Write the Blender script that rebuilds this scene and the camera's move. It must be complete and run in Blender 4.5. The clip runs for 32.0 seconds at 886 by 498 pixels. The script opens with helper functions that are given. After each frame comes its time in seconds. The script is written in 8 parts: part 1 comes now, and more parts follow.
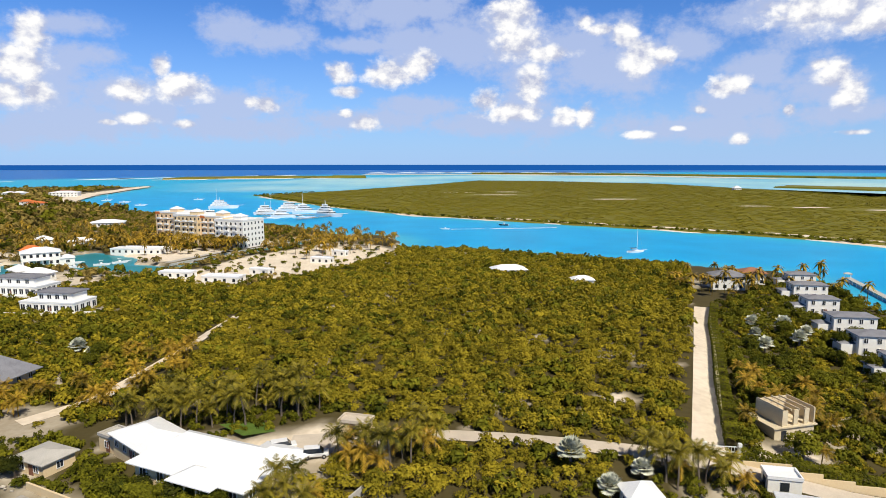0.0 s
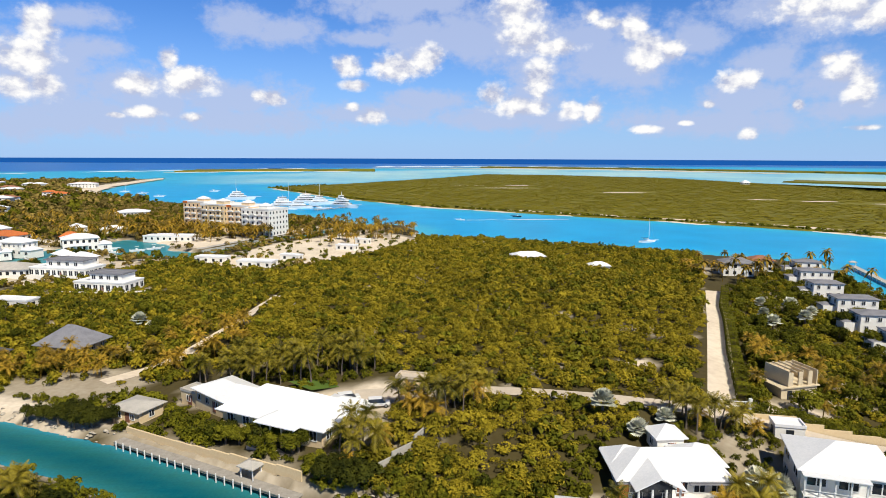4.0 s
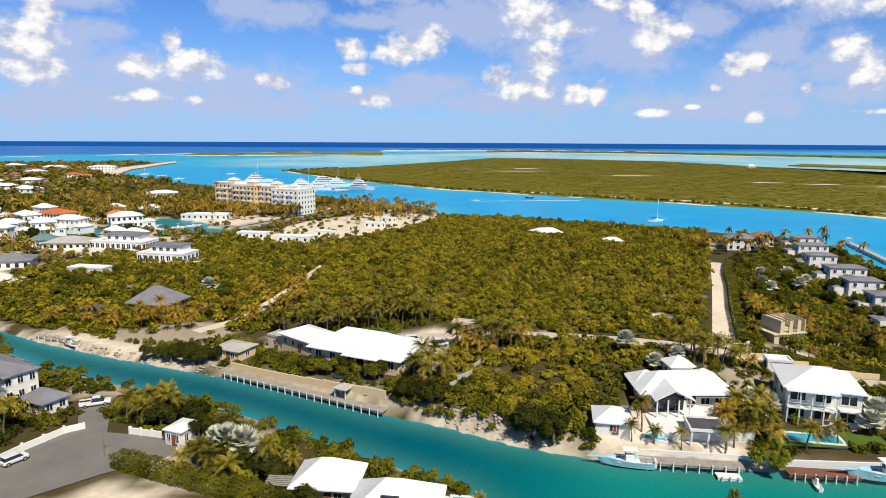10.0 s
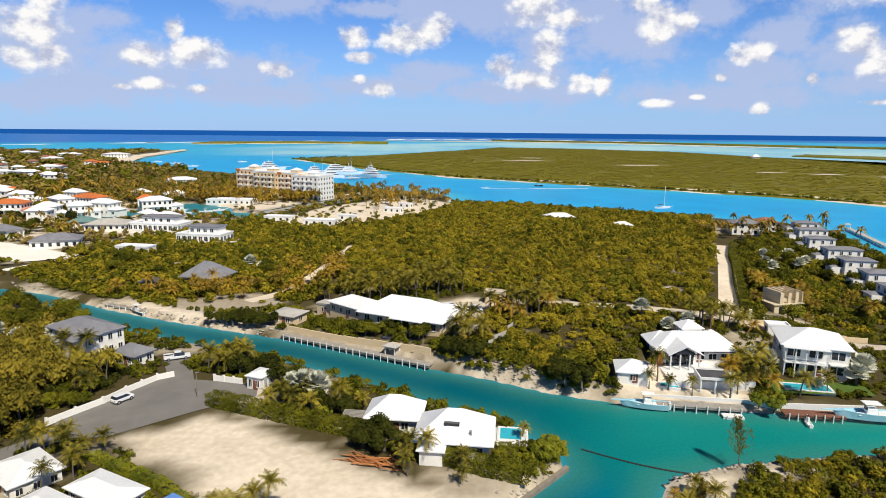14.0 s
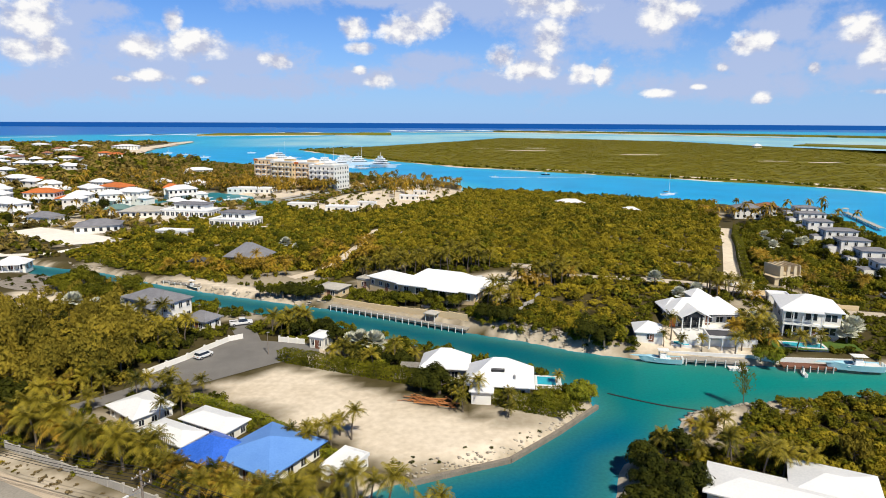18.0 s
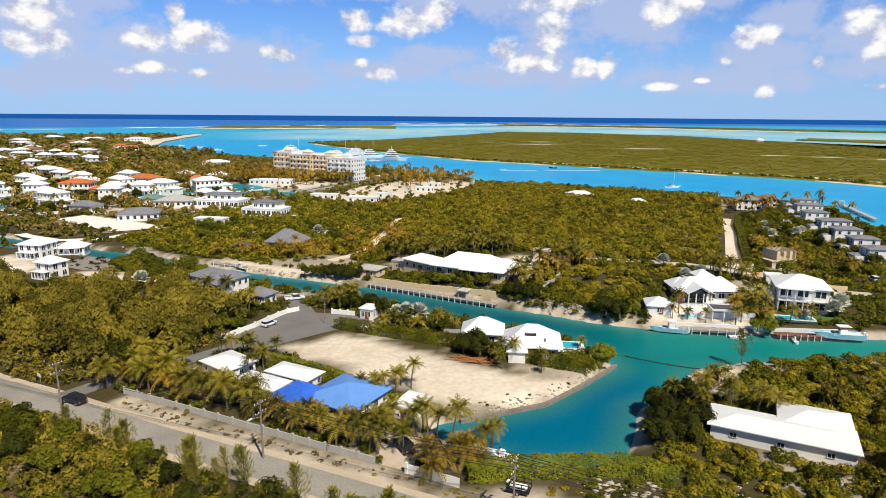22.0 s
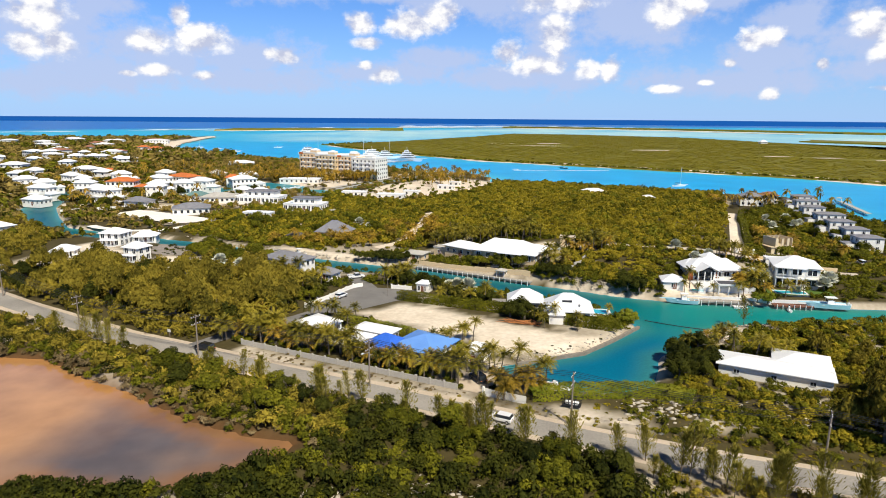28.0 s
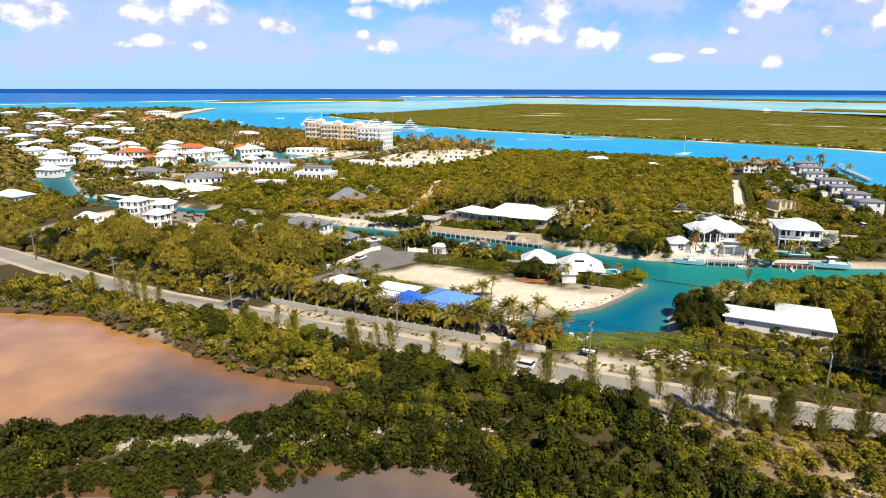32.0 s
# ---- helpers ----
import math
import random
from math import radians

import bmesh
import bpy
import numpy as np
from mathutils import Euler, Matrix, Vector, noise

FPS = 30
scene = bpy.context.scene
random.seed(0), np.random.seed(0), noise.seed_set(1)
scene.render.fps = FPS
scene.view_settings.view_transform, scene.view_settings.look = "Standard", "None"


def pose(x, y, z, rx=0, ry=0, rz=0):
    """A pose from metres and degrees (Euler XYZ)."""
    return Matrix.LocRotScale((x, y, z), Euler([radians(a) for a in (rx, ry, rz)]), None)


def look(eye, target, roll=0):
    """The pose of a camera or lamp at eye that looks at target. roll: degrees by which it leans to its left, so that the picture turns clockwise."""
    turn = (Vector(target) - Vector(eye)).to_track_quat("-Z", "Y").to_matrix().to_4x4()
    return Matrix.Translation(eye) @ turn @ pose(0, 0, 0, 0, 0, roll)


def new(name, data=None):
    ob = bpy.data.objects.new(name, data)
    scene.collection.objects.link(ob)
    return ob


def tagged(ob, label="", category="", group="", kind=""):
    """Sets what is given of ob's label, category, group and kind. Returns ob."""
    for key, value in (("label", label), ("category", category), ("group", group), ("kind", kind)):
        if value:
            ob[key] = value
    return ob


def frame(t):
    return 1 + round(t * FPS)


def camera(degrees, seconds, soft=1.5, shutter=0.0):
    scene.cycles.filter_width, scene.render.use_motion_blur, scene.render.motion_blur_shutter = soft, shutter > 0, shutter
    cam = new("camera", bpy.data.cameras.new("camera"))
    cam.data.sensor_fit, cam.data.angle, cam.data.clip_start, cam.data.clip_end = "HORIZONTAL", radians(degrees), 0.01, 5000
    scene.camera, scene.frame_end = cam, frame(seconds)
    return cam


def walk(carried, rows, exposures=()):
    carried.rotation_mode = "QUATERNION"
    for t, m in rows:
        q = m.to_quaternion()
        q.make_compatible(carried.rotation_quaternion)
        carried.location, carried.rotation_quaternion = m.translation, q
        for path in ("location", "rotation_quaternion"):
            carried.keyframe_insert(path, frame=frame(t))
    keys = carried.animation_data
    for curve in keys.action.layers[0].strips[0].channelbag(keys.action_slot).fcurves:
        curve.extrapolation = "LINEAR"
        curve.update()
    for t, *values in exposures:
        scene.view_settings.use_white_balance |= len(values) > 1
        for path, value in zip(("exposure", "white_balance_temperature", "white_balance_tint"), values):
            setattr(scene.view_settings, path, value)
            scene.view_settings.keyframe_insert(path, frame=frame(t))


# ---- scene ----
cam = camera(70.957, 32.0, soft=0.8)
PATH = [
    (0, (16.70, 34.89, 55.73), (17.76, 133.93, 41.96), 0.01),
    (0.5, (15.68, 33.10, 55.86), (16.56, 132.10, 41.74), 0.17),
    (1, (14.58, 31.22, 55.72), (15.39, 130.20, 41.46), 0.19),
    (1.5, (13.46, 29.31, 55.37), (13.83, 128.28, 41.09), 0.13),
    (2, (12.42, 27.41, 55.01), (12.57, 126.40, 40.85), 0.02),
    (2.5, (11.47, 25.52, 54.77), (11.62, 124.49, 40.44), 0.08),
    (3, (10.52, 23.67, 54.60), (10.58, 122.61, 40.10), 0.08),
    (3.5, (9.56, 21.86, 54.47), (9.68, 120.79, 39.87), 0.20),
    (5.5, (5.88, 14.07, 54.18), (5.96, 112.90, 38.89), 0.28),
    (6, (5.09, 12.07, 54.16), (5.14, 110.85, 38.58), 0.32),
    (6.5, (4.36, 10.05, 54.09), (4.38, 108.81, 38.42), 0.28),
    (7, (3.60, 7.94, 54.02), (3.51, 106.66, 38.11), 0.24),
    (7.5, (2.78, 5.85, 53.99), (2.63, 104.54, 37.81), 0.24),
    (8, (1.92, 3.88, 53.99), (1.79, 102.53, 37.66), 0.24),
    (8.5, (0.98, 1.94, 54.03), (0.85, 100.55, 37.40), 0.26),
    (9, (0.05, -0.06, 54.05), (-0.06, 98.50, 37.11), 0.34),
    (9.5, (-0.89, -2.24, 53.94), (-1.02, 96.31, 36.96), 0.26),
    (10, (-1.89, -4.51, 53.81), (-2.45, 94.00, 36.62), 0.28),
    (10.5, (-2.93, -6.72, 53.72), (-3.55, 91.77, 36.42), 0.32),
    (11, (-3.94, -8.90, 53.64), (-4.62, 89.54, 36.04), 0.38),
    (11.5, (-4.92, -11.06, 53.57), (-5.63, 87.34, 35.74), 0.36),
    (12, (-5.94, -13.19, 53.53), (-6.67, 85.16, 35.44), 0.40),
    (12.5, (-6.99, -15.34, 53.53), (-7.68, 82.96, 35.20), 0.40),
    (13, (-8.01, -17.50, 53.49), (-8.91, 80.75, 34.88), 0.45),
    (13.5, (-9.02, -19.63, 53.34), (-9.95, 78.62, 34.77), 0.48),
    (14, (-10.07, -21.74, 53.20), (-11.04, 76.47, 34.40), 0.51),
    (14.5, (-11.15, -23.81, 53.09), (-12.11, 74.37, 34.14), 0.52),
    (16.5, (-15.45, -32.49, 52.96), (-16.44, 65.54, 33.23), 0.47),
    (17, (-16.43, -34.67, 52.82), (-17.50, 63.32, 32.91), 0.34),
    (17.5, (-17.45, -36.80, 52.68), (-18.44, 61.19, 32.75), 0.29),
    (18, (-18.54, -38.96, 52.63), (-19.65, 58.98, 32.47), 0.26),
    (18.5, (-19.66, -41.23, 52.68), (-20.74, 56.68, 32.36), 0.26),
    (19, (-20.72, -43.58, 52.82), (-21.85, 54.29, 32.31), 0.34),
    (19.5, (-21.75, -45.98, 52.96), (-22.90, 51.86, 32.31), 0.34),
    (20, (-22.80, -48.38, 53.14), (-23.99, 49.42, 32.30), 0.33),
    (20.5, (-23.84, -50.79, 53.34), (-25.06, 46.98, 32.37), 0.37),
    (21, (-24.87, -53.26, 53.50), (-26.14, 44.49, 32.43), 0.40),
    (21.5, (-25.87, -55.73, 53.61), (-27.16, 42.00, 32.48), 0.44),
    (22, (-26.86, -58.18, 53.67), (-28.24, 39.54, 32.49), 0.44),
    (22.5, (-27.89, -60.65, 53.65), (-29.30, 37.06, 32.42), 0.47),
    (23, (-28.92, -63.11, 53.65), (-30.41, 34.60, 32.44), 0.47),
    (23.5, (-29.93, -65.53, 53.76), (-31.43, 32.16, 32.47), 0.50),
    (24, (-30.94, -67.92, 53.89), (-32.50, 29.77, 32.61), 0.48),
    (24.5, (-31.92, -70.32, 53.95), (-33.46, 27.40, 32.74), 0.47),
    (25, (-32.87, -72.78, 53.96), (-34.56, 24.95, 32.85), 0.46),
    (25.5, (-33.82, -75.27, 53.98), (-35.57, 22.48, 32.96), 0.45),
    (27.5, (-37.97, -84.48, 54.05), (-39.90, 13.34, 33.40), 0.43),
    (28, (-38.98, -86.27, 53.92), (-40.91, 11.52, 33.06), 0.41),
    (28.5, (-39.97, -87.85, 53.81), (-41.90, 9.82, 32.43), 0.44),
    (29, (-40.90, -89.20, 53.70), (-42.79, 8.35, 31.76), 0.46),
    (29.5, (-41.73, -90.34, 53.57), (-43.58, 7.07, 31.06), 0.42),
    (30, (-42.42, -91.27, 53.46), (-44.29, 5.97, 30.23), 0.41),
    (30.5, (-42.96, -92.02, 53.42), (-44.82, 5.10, 29.64), 0.36),
    (31, (-43.34, -92.62, 53.36), (-45.20, 4.32, 28.89), 0.30),
    (31.5, (-43.55, -93.15, 53.17), (-45.39, 3.69, 28.29), 0.20),
    (32, (-43.61, -93.67, 52.85), (-45.49, 3.07, 27.62), 0.11),
]
walk(cam, [(t, look(eye, target, roll)) for t, eye, target, roll in PATH], [(0, 0.06), (14.0, 0.0), (25.5, 0.04), (28.0, 0.14), (32.0, 0.32)])

# ---------------- world, sun ----------------
SUN_AZ, SUN_EL = radians(150), radians(52)
# clouds: azimuth, elevation and half sizes in degrees
CUMULUS_WEST = [(-32.1, 9.4, 1.1, 1.3), (-32.9, 7.3, 1.7, 1.4), (-32, 5.2, 1, 0.9), (-33.7, 5.1, 1.1, 0.8), (-23.1, 7.8, 0.6, 0.8), (-21.7, 6.2, 1.9, 1), (-25.5, 5.7, 1.4, 0.8), (-16.2, 5.1, 0.5, 0.4),
                (-15, 4.9, 0.9, 0.5), (-27.3, 3.2, 0.6, 0.2), (-25.3, 3.5, 1.2, 0.4), (-21.5, 3.2, 0.7, 0.3), (-6.3, 3.5, 1, 0.6), (-8.1, 4.3, 0.5, 0.3), (-8.4, 7.8, 1.1, 0.8), (-4, 7.7, 2.2, 1), (-1.4,
                8.5, 1.3, 1), (-7.9, 6.2, 1.2, 0.4)]
CUMULUS_EAST = [(6.6, 12.6, 1.8, 1.5), (7.3, 10.4, 1.8, 1.3), (9.4, 9.4, 2, 0.6), (8.5, 6.8, 1, 1.6), (4.5, 5.4, 1, 0.9), (6.8, 4.4, 2.3, 0.7), (11.5, 4.1, 1, 0.7), (13.3, 4.1, 0.8, 0.9), (13, 11.9, 0.6,
                0.5), (14.3, 11.2, 1, 0.4), (16.3, 10.6, 1, 1), (17.6, 8.8, 1.3, 1.3), (19.6, 8.8, 0.8, 0.8), (24.6, 6.2, 1.5, 0.7), (22.7, 4.4, 0.4, 0.3), (32.1, 6.7, 1, 1), (33.2, 5.2, 0.9, 1.1), (31,
                7.5, 0.6, 0.4), (31.4, 11.7, 3.9, 1.4), (34.2, 10.3, 1.7, 1), (25.8, 1.9, 0.6, 0.4), (17.8, 2.4, 0.9, 0.3), (21, 2.9, 0.5, 0.2), (29.2, 4.1, 0.4, 0.4), (33.8, 2.3, 0.9, 0.2)]
VEILS = [(-3.6, 13.1, 4.8, 1.2), (-17.1, 10.9, 1.7, 1.1), (-6.6, 10.1, 3, 0.5), (-13.4, 10.4, 2.3, 0.9), (-1.6, 10.5, 3.5, 1.2), (3.9, 10.7, 5.5, 1.9), (11.8, 10.2, 3.8, 1.4), (15.2, 8.5, 4.4, 1.9),
         (21.8, 9.6, 1.8, 0.9), (-28.9, 8.2, 1.6, 0.7), (-29.3, 10.4, 1.9, 0.6), (-32, 5.8, 3.3, 2.5), (-24.8, 4.8, 5.2, 1.5), (-18.2, 4.8, 3.7, 1.2)]
VEILS_LOW = [(-28.9, 3.3, 5.3, 1.2), (-17.4, 3.1, 5.2, 0.8), (-32.3, 2.6, 3.4, 0.9), (-6.7, 3.8, 4, 0.7), (-1.6, 5.1, 2.6, 0.6), (26.7, 7.4, 2, 1), (31.2, 5.9, 1.9, 1.6), (25.3, 4.7, 2.6, 1.1), (32.4,
             3.8, 2.9, 0.7), (22.8, 3, 5.4, 0.9), (6.5, 3.3, 5, 0.7), (30, 11.2, 4.7, 1.5), (8, 6.8, 2, 2.9)]

def make_world():
    w = bpy.data.worlds.new("sky")
    w.use_nodes = True
    nt = w.node_tree
    nt.nodes.clear()
    N, L = nt.nodes.new, nt.links.new

    def math_node(op, a, b=None, c=None, clamp=False):
        n = N("ShaderNodeMath")
        n.operation, n.use_clamp = op, clamp
        for i, v in enumerate((a, b, c)):
            if v is None:
                continue
            if isinstance(v, (int, float)):
                n.inputs[i].default_value = v
            else:
                L(v, n.inputs[i])
        return n.outputs[0]

    def mix(fac, a, b):
        n = N("ShaderNodeMix")
        n.data_type = "RGBA"
        L(fac, n.inputs[0])
        for i, v in ((6, a), (7, b)):
            if isinstance(v, tuple):
                n.inputs[i].default_value = (*v, 1)
            else:
                L(v, n.inputs[i])
        return n.outputs[2]

    out, bg = N("ShaderNodeOutputWorld"), N("ShaderNodeBackground")
    sky = N("ShaderNodeTexSky")
    sky.sky_type, sky.sun_disc = "NISHITA", False
    sky.sun_elevation, sky.sun_rotation = SUN_EL, SUN_AZ
    sky.air_density, sky.dust_density, sky.ozone_density, sky.altitude = 1.0, 0.3, 2.5, 60
    co = N("ShaderNodeTexCoord")
    sep = N("ShaderNodeSeparateXYZ")
    L(co.outputs["Generated"], sep.inputs[0])
    x, y, z = sep.outputs
    az = math_node("MULTIPLY", math_node("ARCTAN2", x, y), 57.29578)
    el = math_node("MULTIPLY", math_node("ARCSINE", z), 57.29578)
    def cloud_noise(da, de, scale, detail, rough):
        """Noise over azimuth and elevation, shifted by da and de degrees."""
        v = N("ShaderNodeCombineXYZ")
        L(math_node("ADD", az, da), v.inputs[0]), L(math_node("MULTIPLY", math_node("ADD", el, de), 1.25), v.inputs[1])
        n = N("ShaderNodeTexNoise")
        n.inputs["Scale"].default_value, n.inputs["Detail"].default_value, n.inputs["Roughness"].default_value = scale, detail, rough
        L(v.outputs[0], n.inputs["Vector"])
        return n.outputs[0]

    def field(clouds):
        """1 at the middle of the nearest listed cloud, 0 on its rim, less outside."""
        total = None
        for a, e, ra, re in clouds:
            da, de = math_node("DIVIDE", math_node("SUBTRACT", az, a), ra), math_node("DIVIDE", math_node("SUBTRACT", el, e), re)
            q = math_node("MULTIPLY_ADD", da, da, math_node("MULTIPLY", de, de))
            total = q if total is None else math_node("MINIMUM", total, q)
        return math_node("SUBTRACT", 1.45, math_node("SQRT", total))

    puff, lit, fine, wisp = cloud_noise(0, 0, 0.55, 6.0, 0.56), cloud_noise(-0.5, 0.8, 0.55, 6.0, 0.56), cloud_noise(7, 3, 1.7, 4.0, 0.6), cloud_noise(31, 0, 0.30, 5.0, 0.6)
    # out of the camera's view, scattered clouds all round
    away = math_node("MAXIMUM", math_node("GREATER_THAN", math_node("ABSOLUTE", az), 48.0), math_node("GREATER_THAN", el, 19.0))
    around_us = math_node("SUBTRACT", math_node("MULTIPLY", away, 0.95), 1.4)
    bright = math_node("MAXIMUM", field(CUMULUS_WEST + CUMULUS_EAST), around_us)
    dens = math_node("ADD", math_node("MULTIPLY", bright, 0.95), math_node("MULTIPLY_ADD", puff, 2.0, math_node("MULTIPLY_ADD", fine, 0.45, -1.08)))
    mask = N("ShaderNodeMapRange")
    mask.interpolation_type = "SMOOTHSTEP"
    mask.inputs[1].default_value, mask.inputs[2].default_value = 0.0, 0.95
    L(dens, mask.inputs[0])
    veil_d = math_node("ADD", math_node("MULTIPLY", field(VEILS + VEILS_LOW), 0.75), math_node("MULTIPLY_ADD", wisp, 2.6, math_node("MULTIPLY_ADD", fine, 0.7, -1.65)))
    veil = N("ShaderNodeMapRange")
    veil.interpolation_type = "SMOOTHSTEP"
    veil.inputs[1].default_value, veil.inputs[2].default_value = -0.45, 0.60
    L(veil_d, veil.inputs[0])
    relief = math_node("SUBTRACT", puff, lit)
    grey = math_node("ADD", math_node("MULTIPLY", relief, 3.4), math_node("MULTIPLY_ADD", dens, 0.45, math_node("MULTIPLY_ADD", fine, 0.5, -0.06)), clamp=True)
    tint = N("ShaderNodeVectorMath")
    tint.operation = "MULTIPLY"
    L(sky.outputs[0], tint.inputs[0])
    tint.inputs[1].default_value = (0.040, 0.073, 0.126)
    deep = math_node("SUBTRACT", 1.0, math_node("MULTIPLY", math_node("MULTIPLY", math_node("SUBTRACT", el, 14.0), 1 / 24.0, clamp=True), 0.86))
    dim = N("ShaderNodeVectorMath")
    dim.operation = "SCALE"
    L(tint.outputs[0], dim.inputs[0]), L(deep, dim.inputs["Scale"])
    haze = math_node("POWER", math_node("SUBTRACT", 1.0, math_node("MULTIPLY", el, 1 / 13.0, clamp=True), clamp=True), 1.5)
    c = mix(math_node("MULTIPLY", haze, 0.75), dim.outputs[0], (0.41, 0.60, 0.95))
    c = mix(math_node("MULTIPLY", veil.outputs[0], 0.82), c, (0.47, 0.55, 0.78))
    white = mix(grey, (0.50, 0.54, 0.70), (0.98, 0.97, 0.96))
    c = mix(mask.outputs[0], c, white)
    # open sea beyond the modelled sheet
    below = math_node("MULTIPLY", math_node("SUBTRACT", -0.18, el), 30.0, clamp=True)
    c = mix(below, c, (0.012, 0.105, 0.40))
    L(c, bg.inputs[0])
    bg.inputs[1].default_value = 1.0
    L(bg.outputs[0], out.inputs[0])
    scene.world = w


make_world()
sun = new("sun", bpy.data.lights.new("sun", "SUN"))
sun.data.energy, sun.data.angle, sun.data.color = 5.0, radians(0.5), (1.0, 0.93, 0.80)
sun.matrix_world = look((0, 0, 300), (-math.sin(SUN_AZ) * math.cos(SUN_EL) * 100, -math.cos(SUN_AZ) * math.cos(SUN_EL) * 100, 300 - math.sin(SUN_EL) * 100))

# ---------------- materials ----------------


def material(name, a, b=None, scale=1.0, rough=0.8, metal=0.0, bump=0.0, fine=12.0, spec=0.3, coords="Object", attr="", per=""):
    """Two colours mixed by coarse and fine noise; attr: a colour attribute that takes the place of the first; per: random per object or island."""
    m = bpy.data.materials.new(name)
    m.use_nodes = True
    nt = m.node_tree
    N, L = nt.nodes.new, nt.links.new
    bs = nt.nodes["Principled BSDF"]
    co = N("ShaderNodeTexCoord")
    n1, n2 = N("ShaderNodeTexNoise"), N("ShaderNodeTexNoise")
    for n, s in ((n1, scale), (n2, scale * fine)):
        n.inputs["Scale"].default_value, n.inputs["Detail"].default_value = s, 5.0
        L(co.outputs[coords], n.inputs["Vector"])
    add = N("ShaderNodeMath")
    add.operation = "ADD"
    L(n1.outputs[0], add.inputs[0]), L(n2.outputs[0], add.inputs[1])
    ramp = N("ShaderNodeMapRange")
    ramp.inputs[1].default_value, ramp.inputs[2].default_value = 0.72, 1.28
    L(add.outputs[0], ramp.inputs[0])
    fac = ramp.outputs[0]
    if per:
        src = N("ShaderNodeObjectInfo" if per == "object" else "ShaderNodeNewGeometry")
        mm = N("ShaderNodeMath")
        mm.operation = "MULTIPLY_ADD"
        L(src.outputs["Random" if per == "object" else "Random Per Island"], mm.inputs[0])
        mm.inputs[1].default_value = {"object": 0.9, "leaf": 0.12, "island": 0.34}[per]
        half = N("ShaderNodeMath")
        half.operation = "MULTIPLY_ADD"
        L(fac, half.inputs[0])
        half.inputs[1].default_value, half.inputs[2].default_value = {"object": (0.8, -0.35), "leaf": (0.66, -0.22), "island": (1.0, -0.17)}[per]
        L(half.outputs[0], mm.inputs[2])
        if per == "leaf":
            # each bush has a tone of its own; each single tree one by its object
            tone, single, who = N("ShaderNodeAttribute"), N("ShaderNodeAttribute"), N("ShaderNodeObjectInfo")
            tone.attribute_name, single.attribute_name = "tone", "single"
            own, both, lift = N("ShaderNodeMath"), N("ShaderNodeMath"), N("ShaderNodeMath")
            own.operation, both.operation, lift.operation = "MULTIPLY", "ADD", "MULTIPLY_ADD"
            L(single.outputs["Fac"], own.inputs[0]), L(who.outputs["Random"], own.inputs[1])
            L(own.outputs[0], both.inputs[0]), L(tone.outputs["Fac"], both.inputs[1])
            L(both.outputs[0], lift.inputs[0]), L(half.outputs[0], lift.inputs[2])
            lift.inputs[1].default_value = 0.52
            L(lift.outputs[0], mm.inputs[2])
        mm.use_clamp = True
        fac = mm.outputs[0]
    mx = N("ShaderNodeMix")
    mx.data_type = "RGBA"
    L(fac, mx.inputs[0])
    b = b or tuple(v * 0.8 for v in a)
    mx.inputs[6].default_value, mx.inputs[7].default_value = (*a, 1), (*b, 1)
    if attr:
        at = N("ShaderNodeAttribute")
        at.attribute_name = attr
        mul = N("ShaderNodeMix")
        mul.data_type, mul.blend_type = "RGBA", "MULTIPLY"
        mul.inputs[0].default_value = 1.0
        L(at.outputs["Color"], mul.inputs[6]), L(mx.outputs[2], mul.inputs[7])
        L(mul.outputs[2], bs.inputs["Base Color"])
    else:
        L(mx.outputs[2], bs.inputs["Base Color"])
    bs.inputs["Roughness"].default_value, bs.inputs["Metallic"].default_value = rough, metal
    bs.inputs["Specular IOR Level"].default_value = spec
    if bump:
        bp = N("ShaderNodeBump")
        bp.inputs["Strength"].default_value, bp.inputs["Distance"].default_value = bump, 0.1
        L(n2.outputs[0], bp.inputs["Height"]), L(bp.outputs[0], bs.inputs["Normal"])
    return m


M = {}
M["ground"] = material("ground", (1, 1, 1), (0.76, 0.73, 0.68), 0.09, 0.95, bump=0.5, fine=9, attr="soil")
M["water"] = material("sea_water", (1, 1, 1), (0.66, 0.74, 0.82), 0.03, 0.35, bump=0.12, fine=60, spec=0.06, attr="tint")
M["pond"] = material("pond_water", (1, 1, 1), (0.7, 0.7, 0.72), 0.05, 0.03, bump=0.01, fine=3, spec=0.6, attr="tint")
M["white_roof"] = material("white_roof", (0.86, 0.86, 0.86), (0.74, 0.75, 0.76), 0.25, 0.55, bump=0.15)
M["white_wall"] = material("white_wall", (0.88, 0.86, 0.80), (0.80, 0.77, 0.70), 0.3, 0.8, bump=0.1)
M["cream_wall"] = material("cream_wall", (0.72, 0.58, 0.36), (0.66, 0.5, 0.3), 0.3, 0.85, bump=0.1)
M["peach_wall"] = material("peach_wall", (0.82, 0.62, 0.40), (0.74, 0.53, 0.32), 0.2, 0.85)
M["bare_wall"] = material("bare_wall", (0.68, 0.58, 0.40), (0.58, 0.48, 0.32), 0.4, 0.9, bump=0.3)
M["grey_roof"] = material("grey_roof", (0.26, 0.26, 0.28), (0.17, 0.17, 0.19), 0.5, 0.8, bump=0.4)
M["dark_roof"] = material("dark_roof", (0.10, 0.10, 0.11), (0.06, 0.06, 0.07), 0.5, 0.8, bump=0.3)
M["orange_roof"] = material("orange_roof", (0.62, 0.19, 0.05), (0.48, 0.13, 0.04), 0.6, 0.8, bump=0.4)
